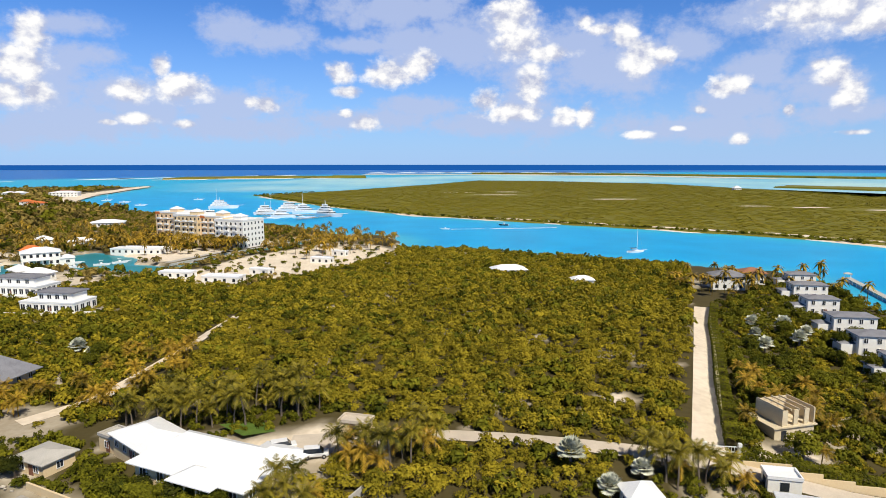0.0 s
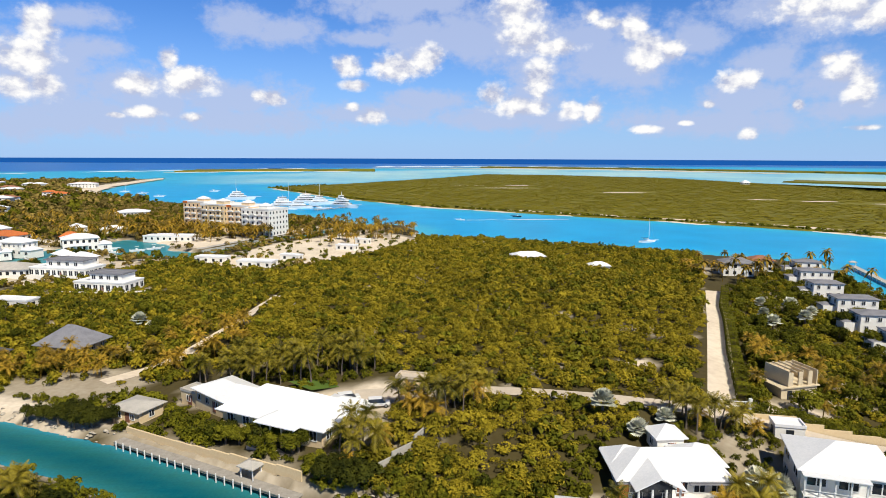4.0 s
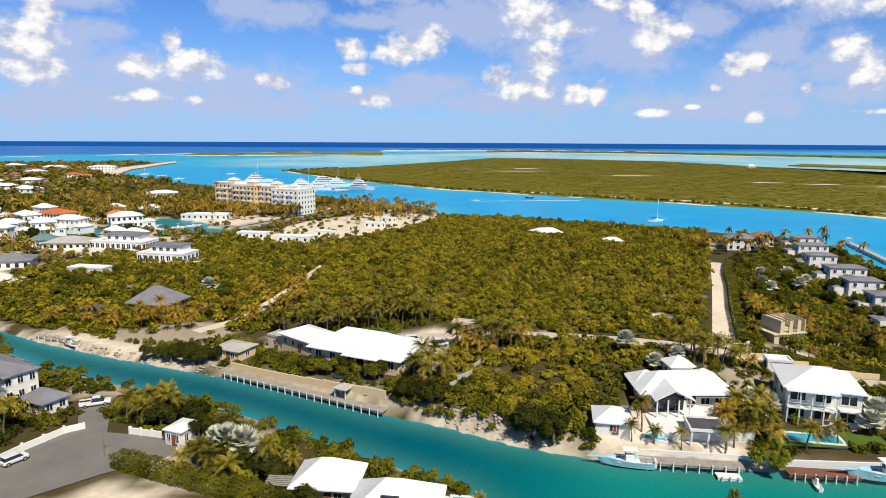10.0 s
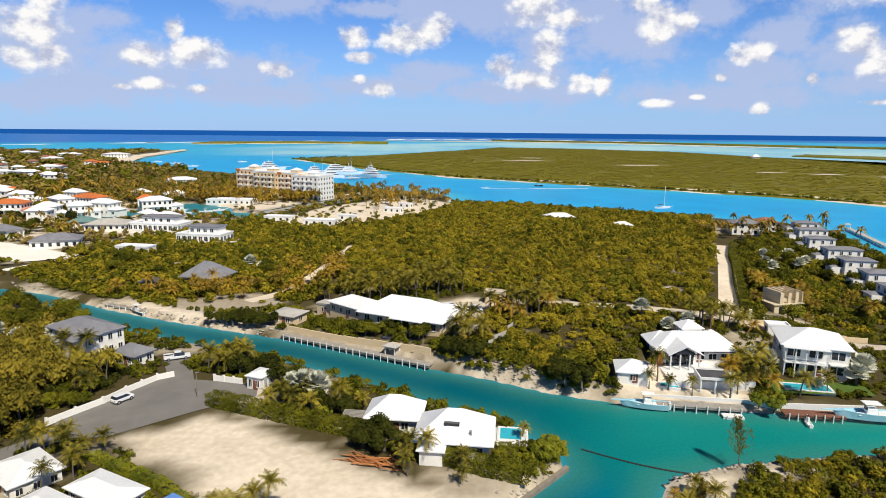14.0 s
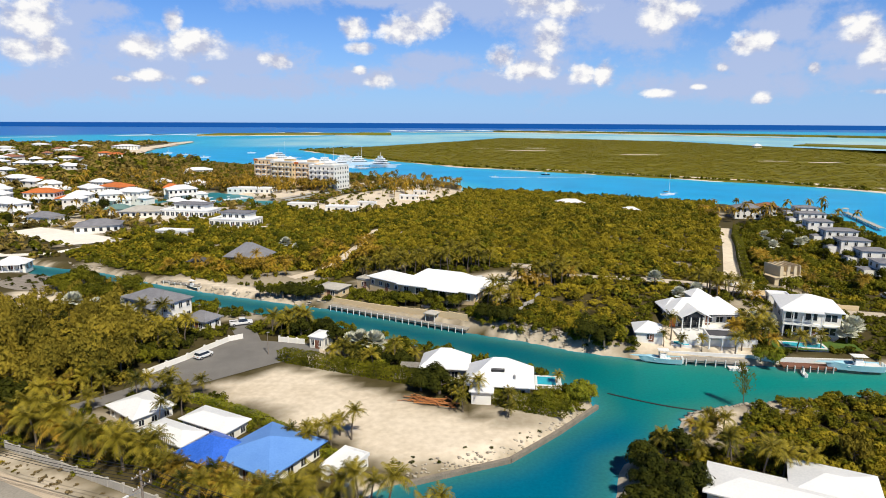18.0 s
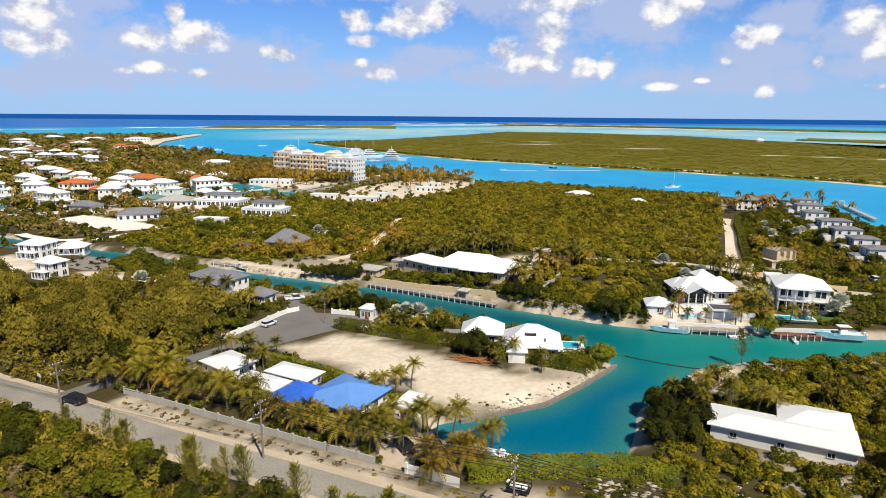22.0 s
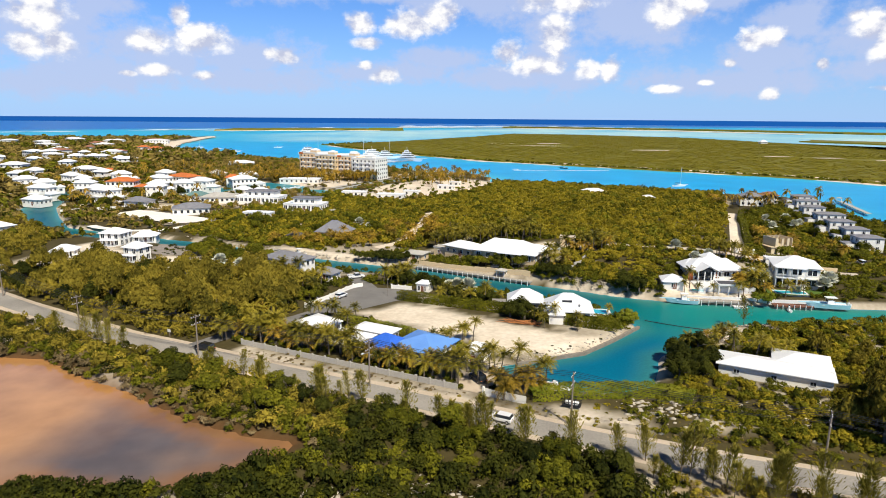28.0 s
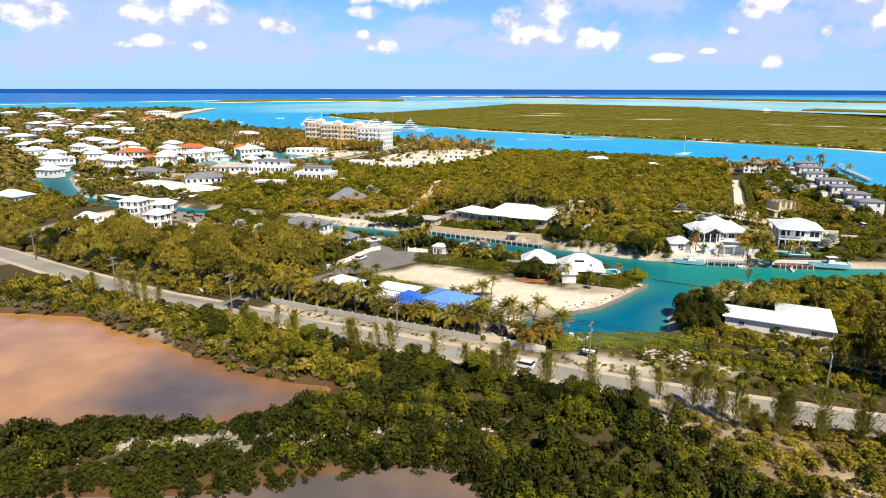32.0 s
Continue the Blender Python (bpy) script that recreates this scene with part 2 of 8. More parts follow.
M["brown_roof"] = material("brown_roof", (0.36, 0.17, 0.10), (0.28, 0.12, 0.07), 0.6, 0.8, bump=0.4)
M["teal_roof"] = material("teal_roof", (0.16, 0.27, 0.25), (0.11, 0.2, 0.19), 0.6, 0.7)
M["glass"] = material("window_glass", (0.035, 0.04, 0.05), (0.02, 0.025, 0.03), 1.0, 0.08, spec=0.5)
M["trim"] = material("white_trim", (0.8, 0.8, 0.78), (0.72, 0.72, 0.7), 1.0, 0.6)
M["asphalt"] = material("asphalt", (0.22, 0.21, 0.195), (0.16, 0.15, 0.14), 0.25, 0.9, bump=0.3, fine=25)
M["dusty_asphalt"] = material("dusty_asphalt", (0.36, 0.33, 0.285), (0.25, 0.23, 0.20), 0.12, 0.95, bump=0.3, fine=25)
M["chalk"] = material("chalk_road", (0.60, 0.50, 0.38), (0.46, 0.37, 0.27), 0.2, 0.95, bump=0.4, fine=20)
M["paving"] = material("paving", (0.60, 0.52, 0.42), (0.48, 0.41, 0.33), 0.4, 0.9, bump=0.3)
M["concrete"] = material("concrete", (0.52, 0.49, 0.44), (0.38, 0.36, 0.32), 0.5, 0.9, bump=0.3)
M["quay"] = material("quay_stone", (0.30, 0.26, 0.21), (0.17, 0.15, 0.12), 0.5, 0.9, bump=0.4)
M["wood_grey"] = material("weathered_wood", (0.40, 0.37, 0.33), (0.26, 0.24, 0.21), 1.2, 0.85, bump=0.3)
M["wood_brown"] = material("brown_deck", (0.24, 0.11, 0.07), (0.16, 0.07, 0.045), 1.2, 0.8, bump=0.3)
M["pole_wood"] = material("pole_wood", (0.30, 0.25, 0.20), (0.2, 0.16, 0.13), 2.0, 0.9, bump=0.3)
M["lumber"] = material("lumber", (0.55, 0.22, 0.07), (0.36, 0.15, 0.06), 3.0, 0.85, per="object")
M["tarp"] = material("blue_tarp", (0.05, 0.17, 0.72), (0.03, 0.12, 0.55), 0.5, 0.45, bump=0.5, fine=6)
M["blue_roof"] = material("blue_roof", (0.15, 0.33, 0.74), (0.12, 0.28, 0.68), 0.3, 0.6)
M["pool"] = material("pool_water", (0.05, 0.48, 0.58), (0.04, 0.40, 0.52), 0.5, 0.08, bump=0.06, fine=20, spec=0.5)
M["hull"] = material("boat_hull", (0.86, 0.86, 0.85), (0.80, 0.80, 0.79), 0.8, 0.45, spec=0.2)
M["hull_blue"] = material("blue_hull", (0.42, 0.66, 0.76), (0.36, 0.6, 0.7), 0.8, 0.25, spec=0.5)
M["hull_dark"] = material("dark_hull", (0.04, 0.05, 0.07), (0.03, 0.035, 0.05), 0.8, 0.25, spec=0.5)
M["metal"] = material("grey_metal", (0.55, 0.55, 0.56), (0.42, 0.42, 0.43), 2.0, 0.4, 0.7)
M["black"] = material("black_rubber", (0.02, 0.02, 0.022), (0.03, 0.03, 0.03), 2.0, 0.7)
M["car_white"] = material("car_paint_white", (0.78, 0.78, 0.78), (0.72, 0.72, 0.72), 0.5, 0.25, spec=0.5)
M["car_dark"] = material("car_paint_dark", (0.025, 0.027, 0.03), (0.02, 0.02, 0.024), 0.5, 0.2, spec=0.5)
M["trunk"] = material("trunk_bark", (0.20, 0.16, 0.12), (0.11, 0.09, 0.07), 1.5, 0.95, bump=0.5)
M["rock"] = material("rock", (0.58, 0.52, 0.43), (0.32, 0.28, 0.22), 0.6, 0.95, bump=0.6, per="island")
M["scrub"] = material("scrub_leaves", (0.066, 0.062, 0.005), (0.40, 0.308, 0.022), 0.22, 0.8, fine=7, per="leaf", spec=0.06)
M["lush"] = material("lush_leaves", (0.026, 0.033, 0.002), (0.215, 0.200, 0.013), 0.22, 0.75, fine=7, per="leaf", spec=0.08)
M["bright"] = material("bright_leaves", (0.09, 0.12, 0.008), (0.30, 0.28, 0.02), 0.2, 0.7, fine=7, per="leaf", spec=0.1)
M["pine"] = material("pine_needles", (0.070, 0.061, 0.008), (0.40, 0.302, 0.036), 0.2, 0.85, fine=7, per="leaf", spec=0.05)
M["sapling"] = material("sapling_needles", (0.14, 0.125, 0.018), (0.46, 0.38, 0.06), 0.2, 0.85, fine=7, per="leaf", spec=0.05)
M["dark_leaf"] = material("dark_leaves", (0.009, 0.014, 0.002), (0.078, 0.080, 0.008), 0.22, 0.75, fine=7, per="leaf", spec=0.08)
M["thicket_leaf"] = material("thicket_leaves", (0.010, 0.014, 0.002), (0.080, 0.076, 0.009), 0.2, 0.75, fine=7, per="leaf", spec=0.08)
M["dry_leaf"] = material("dry_brush", (0.10, 0.072, 0.032), (0.29, 0.215, 0.105), 0.2, 0.85, fine=7, per="leaf", spec=0.05)
M["silver_leaf"] = material("silver_leaves", (0.38, 0.39, 0.30), (0.90, 0.89, 0.74), 0.3, 0.7, fine=8, per="leaf", spec=0.15)
M["palm"] = material("palm_fronds", (0.026, 0.032, 0.003), (0.40, 0.31, 0.028), 0.3, 0.6, fine=5, per="leaf", spec=0.15)
M["palm_gold"] = material("golden_palm_fronds", (0.040, 0.036, 0.004), (0.56, 0.34, 0.032), 0.3, 0.6, fine=5, per="leaf", spec=0.15)
M["mangrove"] = material("mangrove_leaves", (0.17, 0.155, 0.012), (0.25, 0.205, 0.018), 0.008, 0.85, fine=9, per="leaf", spec=0.15)
M["far_leaf"] = material("far_wood_leaves", (0.085, 0.066, 0.018), (0.38, 0.27, 0.070), 0.05, 0.85, fine=7, per="leaf", spec=0.05)
M["white_sand"] = material("white_sand", (0.90, 0.86, 0.78), (0.80, 0.75, 0.66), 0.06, 0.95, bump=0.2, fine=12)
M["pebbles"] = material("pebbles", (0.34, 0.30, 0.26), (0.22, 0.19, 0.16), 0.5, 0.95, bump=0.5, fine=14)
M["island_soil"] = material("island_soil", (0.19, 0.165, 0.014), (0.14, 0.13, 0.014), 0.008, 0.95, fine=11)
M["sand"] = material("sand", (0.78, 0.68, 0.54), (0.62, 0.52, 0.40), 0.05, 0.95, bump=0.3, fine=12)
M["foam"] = material("foam", (0.8, 0.85, 0.88), (0.6, 0.72, 0.8), 0.05, 0.9)

# ---------------- geometry helpers ----------------


def part(name, bm, mat, parent=None, label=""):
    me = bpy.data.meshes.new(name)
    if isinstance(bm, bmesh.types.BMesh):
        bm.to_mesh(me)
        bm.free()
    else:
        vs, fs = bm
        me.from_pydata(vs, [], fs)
    me.materials.append(mat)
    ob = new(name, me)
    if parent is not None:
        ob.parent = parent
    if label:
        ob["label"] = label
    return ob


def thing(name, m, label, category, group="", kind=""):
    ob = new(name)
    ob.empty_display_size = 0.5
    ob.matrix_basis = m
    return tagged(ob, label, category, group, kind)


def box(x0, x1, y0, y1, z0, z1, bm=None, bevel=0.0):
    own = bm is None
    bm = bmesh.new() if own else bm
    v = [bm.verts.new((x, y, z)) for z in (z0, z1) for x, y in ((x0, y0), (x1, y0), (x1, y1), (x0, y1))]
    fs = [bm.faces.new([v[i] for i in q]) for q in ((3, 2, 1, 0), (4, 5, 6, 7), (0, 1, 5, 4), (1, 2, 6, 5), (2, 3, 7, 6), (3, 0, 4, 7))]
    if bevel:
        bmesh.ops.bevel(bm, geom=list({e for f in fs for e in f.edges}), offset=bevel, segments=1, affect="EDGES")
    return bm


def tube(points, radii, sides=8, bm=None):
    """A tapered tube along points."""
    bm = bmesh.new() if bm is None else bm
    rings = []
    for i, (p, r) in enumerate(zip(points, radii)):
        a, b = Vector(points[max(i - 1, 0)]), Vector(points[min(i + 1, len(points) - 1)])
        d = (b - a).normalized()
        u = d.orthogonal().normalized()
        w = d.cross(u)
        rings.append([bm.verts.new(Vector(p) + r * (math.cos(k * math.tau / sides) * u + math.sin(k * math.tau / sides) * w)) for k in range(sides)])
    for a, b in zip(rings, rings[1:]):
        for k in range(sides):
            bm.faces.new((a[k], a[(k + 1) % sides], b[(k + 1) % sides], b[k]))
    bm.faces.new(rings[0][::-1]), bm.faces.new(rings[-1])
    return bm


def smooth(e0, e1, x):
    u = np.clip((x - e0) / (e1 - e0), 0, 1)
    return u * u * (3 - 2 * u)


def hill(x, y):
    """The height of dry land."""
    return 1.5 + 6.5 * smooth(1.2, 0.72, np.hypot((x - 25) / 75, (y - 215) / 110))


def side_of(poly, x, y):
    """Distance to a polygon's outline: positive inside."""
    x, y = np.asarray(x, float), np.asarray(y, float)
    best, inside = np.full(x.shape, 1e18), np.zeros(x.shape, bool)
    for (ax, ay), (bx, by) in zip(poly, poly[1:] + poly[:1]):
        dx, dy = bx - ax, by - ay
        u = np.clip(((x - ax) * dx + (y - ay) * dy) / (dx * dx + dy * dy), 0, 1)
        best = np.minimum(best, (x - ax - u * dx) ** 2 + (y - ay - u * dy) ** 2)
        if ay != by:
            inside ^= ((ay > y) != (by > y)) & (x < dx * (y - ay) / (by - ay) + ax)
    return np.where(inside, 1, -1) * np.sqrt(best)


# ---------------- the plan: land and water ----------------
LAND = [(-423, 821), (-511, 956), (-553, 1086), (-625, 1440), (-650, 1500), (-720, 1440), (-770, 1330), (-1000, 1290), (-1400, 1230), (-3600, 1300), (-3600, -700), (700, -700), (700, 40), (300, 120),
        (215, 175), (179, 244), (192, 301), (190, 345), (151, 363), (89, 399), (35, 427), (-10, 434), (-8, 470), (-22, 506), (-54, 508), (-116, 585), (-180, 640), (-257, 712), (-323, 744)]
CANAL = [(700, 62), (140, 84), (72, 89), (55, 90), (39, 92), (25, 94), (11, 99), (-1, 106), (-15, 112), (-31, 120), (-53, 130), (-74, 138), (-89, 144), (-111, 154), (-139, 170), (-165, 179), (-203, 195), (-226, 205), (-250, 236), (-272, 268), (-306, 345),
         (-324, 345), (-288, 262), (-262, 226), (-222, 188), (-165, 168), (-142, 160), (-129, 156), (-97, 136), (-73, 125), (-55, 118), (-42, 111), (-26, 101), (-13, 93), (0, 86), (9, 74), (9, 69), (0, 60), (-9, 51), (-16, 48), (-25, 44), (-31, 41),
         (-26, 36), (-17, 30), (-10, 29), (1, 32), (5, 41), (8, 50), (18, 55), (24, 67), (36, 71), (53, 74), (75, 76), (140, 66), (700, 40)]
MARINA = [(-225, 325), (-188, 325), (-205, 352), (-178, 359), (-154, 350), (-124, 343), (-107, 396), (-83, 434), (-48, 500), (-38, 512), (-48, 512), (-58, 497), (-84, 460), (-106, 414), (-126, 366), (-150, 374), (-158, 396), (-196, 420), (-208, 392), (-228, 352)]
POND = [(-165, 44), (-142, 42), (-130, 41), (-119, 33), (-103, 25), (-87, 14), (-75, 9), (-66, 7), (-69, 1), (-76, -4), (-85, -7), (-103, -5), (-113, -9), (-170, -10)]
POND_NEAR = [(-170, -27), (-102, -25), (-81, -24), (-73, -23), (-66, -20), (-58, -18.5), (-45, -16), (-38, -24), (-40, -40), (-170, -45)]
ISLE = [(-290, 1095), (-240, 1010), (-119, 826), (-5, 689), (109, 612), (220, 536), (280, 491), (319, 448), (420, 380), (900, 330), (900, 1000), (717, 1029), (701, 1293), (604, 1671), (344, 1905), (142, 1970), (-1, 1613), (-175, 1259)]


def land_level(x, y):
    d = side_of(LAND, x, y)
    for w in (CANAL, MARINA, POND, POND_NEAR):
        d = np.minimum(d, -side_of(w, x, y))
    return d, -1.8 + (hill(x, y) + 1.8) * smooth(-2.2, 2.6, d)


def spread(lo, hi, a, b, step, grow):
    """Grid lines: even between a and b, wider and wider outside."""
    mid = list(np.arange(a, b + step / 2, step))
    up, s = [], step
    while (up or mid)[-1] < hi:
        s *= grow
        up.append((up or mid)[-1] + s)
    down, s = [], step
    while (down or [mid[0]])[-1] > lo:
        s *= grow
        down.append((down or [mid[0]])[-1] - s)
    return np.array(down[::-1] + mid + up)


def sheet(name, xs, ys, zs, mat, attr=None, colours=None):
    ny, nx = len(ys), len(xs)
    gx, gy = np.meshgrid(xs, ys)
    co = np.stack([gx, gy, zs], -1).reshape(-1, 3)
    i = (np.arange(ny - 1)[:, None] * nx + np.arange(nx - 1)).ravel()
    quads = np.stack([i, i + 1, i + nx + 1, i + nx], 1)
    ob = quick_mesh(name, co, quads, mat)
    if attr:
        ca = ob.data.color_attributes.new(attr, "FLOAT_COLOR", "POINT")
        ca.data.foreach_set("color", np.concatenate([colours.reshape(-1, 3), np.ones((nx * ny, 1))], 1).astype(np.float32).ravel())
    ob.data.polygons.foreach_set("use_smooth", np.ones(len(quads), bool))
    return ob


def quick_mesh(name, co, faces, mat):
    """A mesh from arrays; all faces have the same number of corners."""
    me = bpy.data.meshes.new(name)
    n, k = faces.shape
    me.vertices.add(len(co)), me.loops.add(n * k), me.polygons.add(n)
    me.vertices.foreach_set("co", np.ascontiguousarray(co, np.float32).ravel())
    me.loops.foreach_set("vertex_index", np.ascontiguousarray(faces, np.int32).ravel())
    me.polygons.foreach_set("loop_start", np.arange(0, n * k, k, dtype=np.int32))
    me.update(calc_edges=True)
    me.materials.append(mat)
    return new(name, me)


XS = spread(-4300, 4300, -270, 220, 2.5, 1.035)
YS = spread(-900, 4600, -120, 320, 2.5, 1.035)
GX, GY = np.meshgrid(XS, YS)
LAND_D, GZ = land_level(GX, GY)
rng = np.random.default_rng(7)


def blur_noise(x, y, s, seed):
    r = np.random.default_rng(seed).uniform(0, math.tau, 12)
    return (np.sin(x / s + r[0]) * np.sin(y / s * 1.1 + r[1]) + 0.6 * np.sin(x / s * 2.3 + r[2] + y / s) * np.sin(y / s * 2.1 + r[3] - x / s * 0.7) + 0.4 * np.sin((x + y) / s * 4.7 + r[4]) * np.sin((x - y) / s * 4.1 + r[5])) / 2 + 0.5


# bare sandy ground: lots, tracks and shores
LOT = [(-66, 75), (-54, 84), (-32, 73), (-15, 63), (-1, 58), (-1, 57), (-11, 50), (-20, 47), (-27, 46), (-35, 53), (-52, 65)]
BARE = [LOT,
        [(-219, 236), (-212, 255), (-162, 228), (-173, 213)],
        [(-114, 322), (-108, 345), (-96, 390), (-74, 428), (-46, 470), (-20, 440), (-6, 411), (-30, 358), (-52, 330), (-85, 305)],
        [(-95, 160), (-70, 172), (-58, 160), (-66, 148), (-88, 150)],
        [(-40, 147), (-20, 143), (8, 141), (6, 133), (-10, 128), (-30, 136)],
        [(-52, 135), (-40, 130), (-14, 117), (-16, 113), (-54, 131)],
        [(26, 106), (50, 106), (50, 93), (24, 95)],
        [(-112, 157), (-90, 147), (-74, 140), (-55, 133), (-53, 137), (-72, 146), (-92, 154), (-110, 163)],
        [(-238, 345), (-190, 300), (-165, 300), (-175, 325), (-205, 352), (-228, 358)],
        [(-185, 402), (-150, 384), (-130, 374), (-112, 420), (-90, 466), (-66, 502), (-80, 504), (-120, 430), (-180, 420)],
        [(-200, 120), (-172, 116), (-166, 150), (-190, 165)],
        [(-20, 20.5), (-12, 20), (-5, 15), (-8, 12), (-18, 15)],
        [(10, -13), (12, -20), (8, -28), (5, -27), (8, -19), (8.5, -13)],
        [(-19, 18.5), (-11, 18.5), (-4, 12.6), (-6, 10), (-12, 14), (-19, 15)], [(4, 16), (12, 16.6), (14, 13), (6, 12)],
        *[[(x - 3.4, y - 1.5), (x + 0.5, y - 3.6), (x + 3.6, y - 0.8), (x + 1.8, y + 3.4), (x - 2.2, y + 2.6)] for x, y in [(-19.0, 236.9), (-106.3, 285.2), (-97.3, 288.4), (28.5, 228.6), (28.7, 205.4), (53.7, 156.2), (45.7, 199.5)]],
        [(-92, -13), (-78, -12), (-62, -13), (-62, -10.5), (-80, -10)],
        [(-553, 1000), (-553, 1086), (-625, 1440), (-650, 1500), (-640, 1430), (-570, 1050)],
        [(16, 55), (24, 66), (40, 70.5), (46, 68), (34, 62), (24, 52)],
        [(-151, 139), (-136, 144), (-124, 128), (-142, 126)],
        [(74, 142), (88, 142), (88, 136), (74, 136)]]
soil = np.empty(GX.shape + (3,))
soil[:] = (0.078, 0.062, 0.020)
bare = np.maximum.reduce([(0.5 if k in (3, 5) else 1.0) * smooth(-2.5, 2.5, side_of(p, GX, GY) + 3 * (blur_noise(GX, GY, 4.0, k) - 0.5)) for k, p in enumerate(BARE)])
pond_gap = smooth(-9, -14, np.maximum(side_of(POND, GX, GY), side_of(POND_NEAR, GX, GY)))
shore = 0.75 * pond_gap * smooth(3.4, 0.8, LAND_D) * smooth(0.35, 0.6, blur_noise(GX, GY, 9.0, 3) + 0.18)
patch = 0.5 * smooth(0.86, 1.0, blur_noise(GX, GY, 11.0, 5)) * smooth(-30, -10, GY)
VERGE_SAND = [(-90, 44), (-88, 49.5), (-38, 26.5), (-25, 20.5), (-20, 14), (-33, 17), (-68, 33)]
verge = smooth(-1.5, 1.5, side_of(VERGE_SAND, GX, GY)) * (0.3 + 0.5 * blur_noise(GX, GY, 3.0, 8))
QUARTER = [(-345, 290), (-345, 400), (-300, 425), (-180, 410), (-150, 372), (-110, 300), (-108, 248), (-150, 250), (-215, 262), (-290, 262)]
yards = 0.85 * smooth(-12, 8, side_of(QUARTER, GX, GY)) * smooth(0.36, 0.58, blur_noise(GX, GY, 9.0, 31))
sandy = np.clip(np.maximum.reduce([bare, shore, patch, verge, yards]), 0, 1)[..., None]
soil = soil * (1 - sandy) + np.array((0.80, 0.70, 0.56)) * sandy
dry = (smooth(-2, 3, side_of([(-8, -2), (20, -9), (70, -24), (40, -70), (0, -50), (-8, -20)], GX, GY)) * (0.45 + 0.5 * blur_noise(GX, GY, 4.0, 41)))[..., None]
soil = soil * (1 - dry) + np.array((0.36, 0.26, 0.14)) * dry
mud = (np.maximum(smooth(-5, 1, side_of(POND, GX, GY)), smooth(-5, 1, side_of(POND_NEAR, GX, GY))))[..., None]
soil = soil * (1 - mud) + np.array((0.15, 0.065, 0.022)) * mud
ground = sheet("ground", XS, YS, GZ, M["ground"], "soil", soil)
tagged(ground, "dry tropical ground with soil, chalky sand and shores", "ground", kind="structure")

# the sea and its canals: colour by depth
far = np.hypot(GX + 40, GY + 20)
tint = np.empty(GX.shape + (3,))
tint[:] = (0.0, 0.385, 0.74)


def blend(mask, colour):
    global tint
    mask = np.clip(mask, 0, 1)[..., None]
    tint = tint * (1 - mask) + np.array(colour) * mask


isle_d = side_of(ISLE, GX, GY)
blend(smooth(900, 1500, GY) * 0.8, (0.005, 0.43, 0.64))
flat = [(-420, 1320), (-560, 1700), (-300, 2300), (500, 3000), (1500, 2600), (1500, 800), (700, 1100), (604, 1700), (142, 2000), (-180, 1280)]
blend(smooth(-150, 120, side_of(flat, GX, GY)) * (0.45 + 0.6 * blur_noise(GX, GY, 160, 11)), (0.50, 0.74, 0.70))
blend(smooth(-45, -4, isle_d) * 0.7, (0.05, 0.50, 0.66))
blend(smooth(-32, -2, LAND_D) * smooth(150, 330, GY) * 0.75, (0.06, 0.48, 0.62))
reef = 2050 + 0.55 * (GX + 1200).clip(-500, 3000)
blend(smooth(0, 500, far - reef - 250), (0.003, 0.15, 0.50))
canal_d = side_of(CANAL, GX, GY)
blend(smooth(-3, 3, canal_d), (0.0, 0.115, 0.155))
blend(smooth(-3, 3, canal_d) * smooth(-10, 40, GX) * smooth(-6, 2, canal_d), (0.005, 0.26, 0.225))
blend(smooth(-3, 3, canal_d) * smooth(75, 55, GY) * smooth(30, 5, GX), (0.0, 0.15, 0.25))
blend(smooth(7, 0.5, canal_d) * smooth(-3, 0, canal_d) * 0.55, (0.06, 0.24, 0.16))
blend(smooth(-3, 2, side_of(MARINA, GX, GY)), (0.03, 0.24, 0.27))
water = sheet("sea", XS, YS, np.zeros(GX.shape), M["water"], "tint", tint)
tagged(water, "turquoise sea and canal water with gentle ripples", "water", kind="structure")


def polygon_sheet(name, pts, z, mat, label, category, kind="structure"):
    bm = bmesh.new()
    bm.faces.new([bm.verts.new((x, y, z)) for x, y in pts])
    bmesh.ops.triangulate(bm, faces=bm.faces[:])
    return tagged(part(name, bm, mat), label, category, kind=kind)


def grown(pts, d):
    cx, cy = np.mean(pts, 0)
    return [(x + d * (x - cx) / math.hypot(x - cx, y - cy), y + d * (y - cy) / math.hypot(x - cx, y - cy)) for x, y in pts]


# two shallow ponds: murk and painted sky reflection in grey, rust-coloured silt in the west and along the shore
PX, PY = np.arange(-190, -33, 1.5), np.arange(-50, 54, 1.5)
qx, qy = np.meshgrid(PX, PY)
pd = side_of(POND, qx, qy)
silt = np.clip(smooth(-90, -122, qx - 0.5 * qy + 8 * blur_noise(qx, qy, 14.0, 21)) * smooth(-12, -4, qy) + 0.25 * blur_noise(qx, qy, 9.0, 22), 0, 1)[..., None]
# grey base: murky water with the reflected sky put into its colour
pc = np.array((0.15, 0.125, 0.118)) * (1 - silt) + np.array((0.58, 0.31, 0.135)) * silt
rim = (smooth(5.5, 0.0, pd + 3 * (blur_noise(qx, qy, 5.0, 23) - 0.5)) * smooth(-14, -6, qy))[..., None] * 0.55
pc = pc * (1 - rim) + np.array((0.40, 0.17, 0.035)) * rim
pond = sheet("pond", PX, PY, np.full(qx.shape, 0.45), M["pond"], "tint", pc)
tagged(pond, "still shallow ponds of murky rust-orange water, sky reflection painted in grey", "pond", kind="structure")


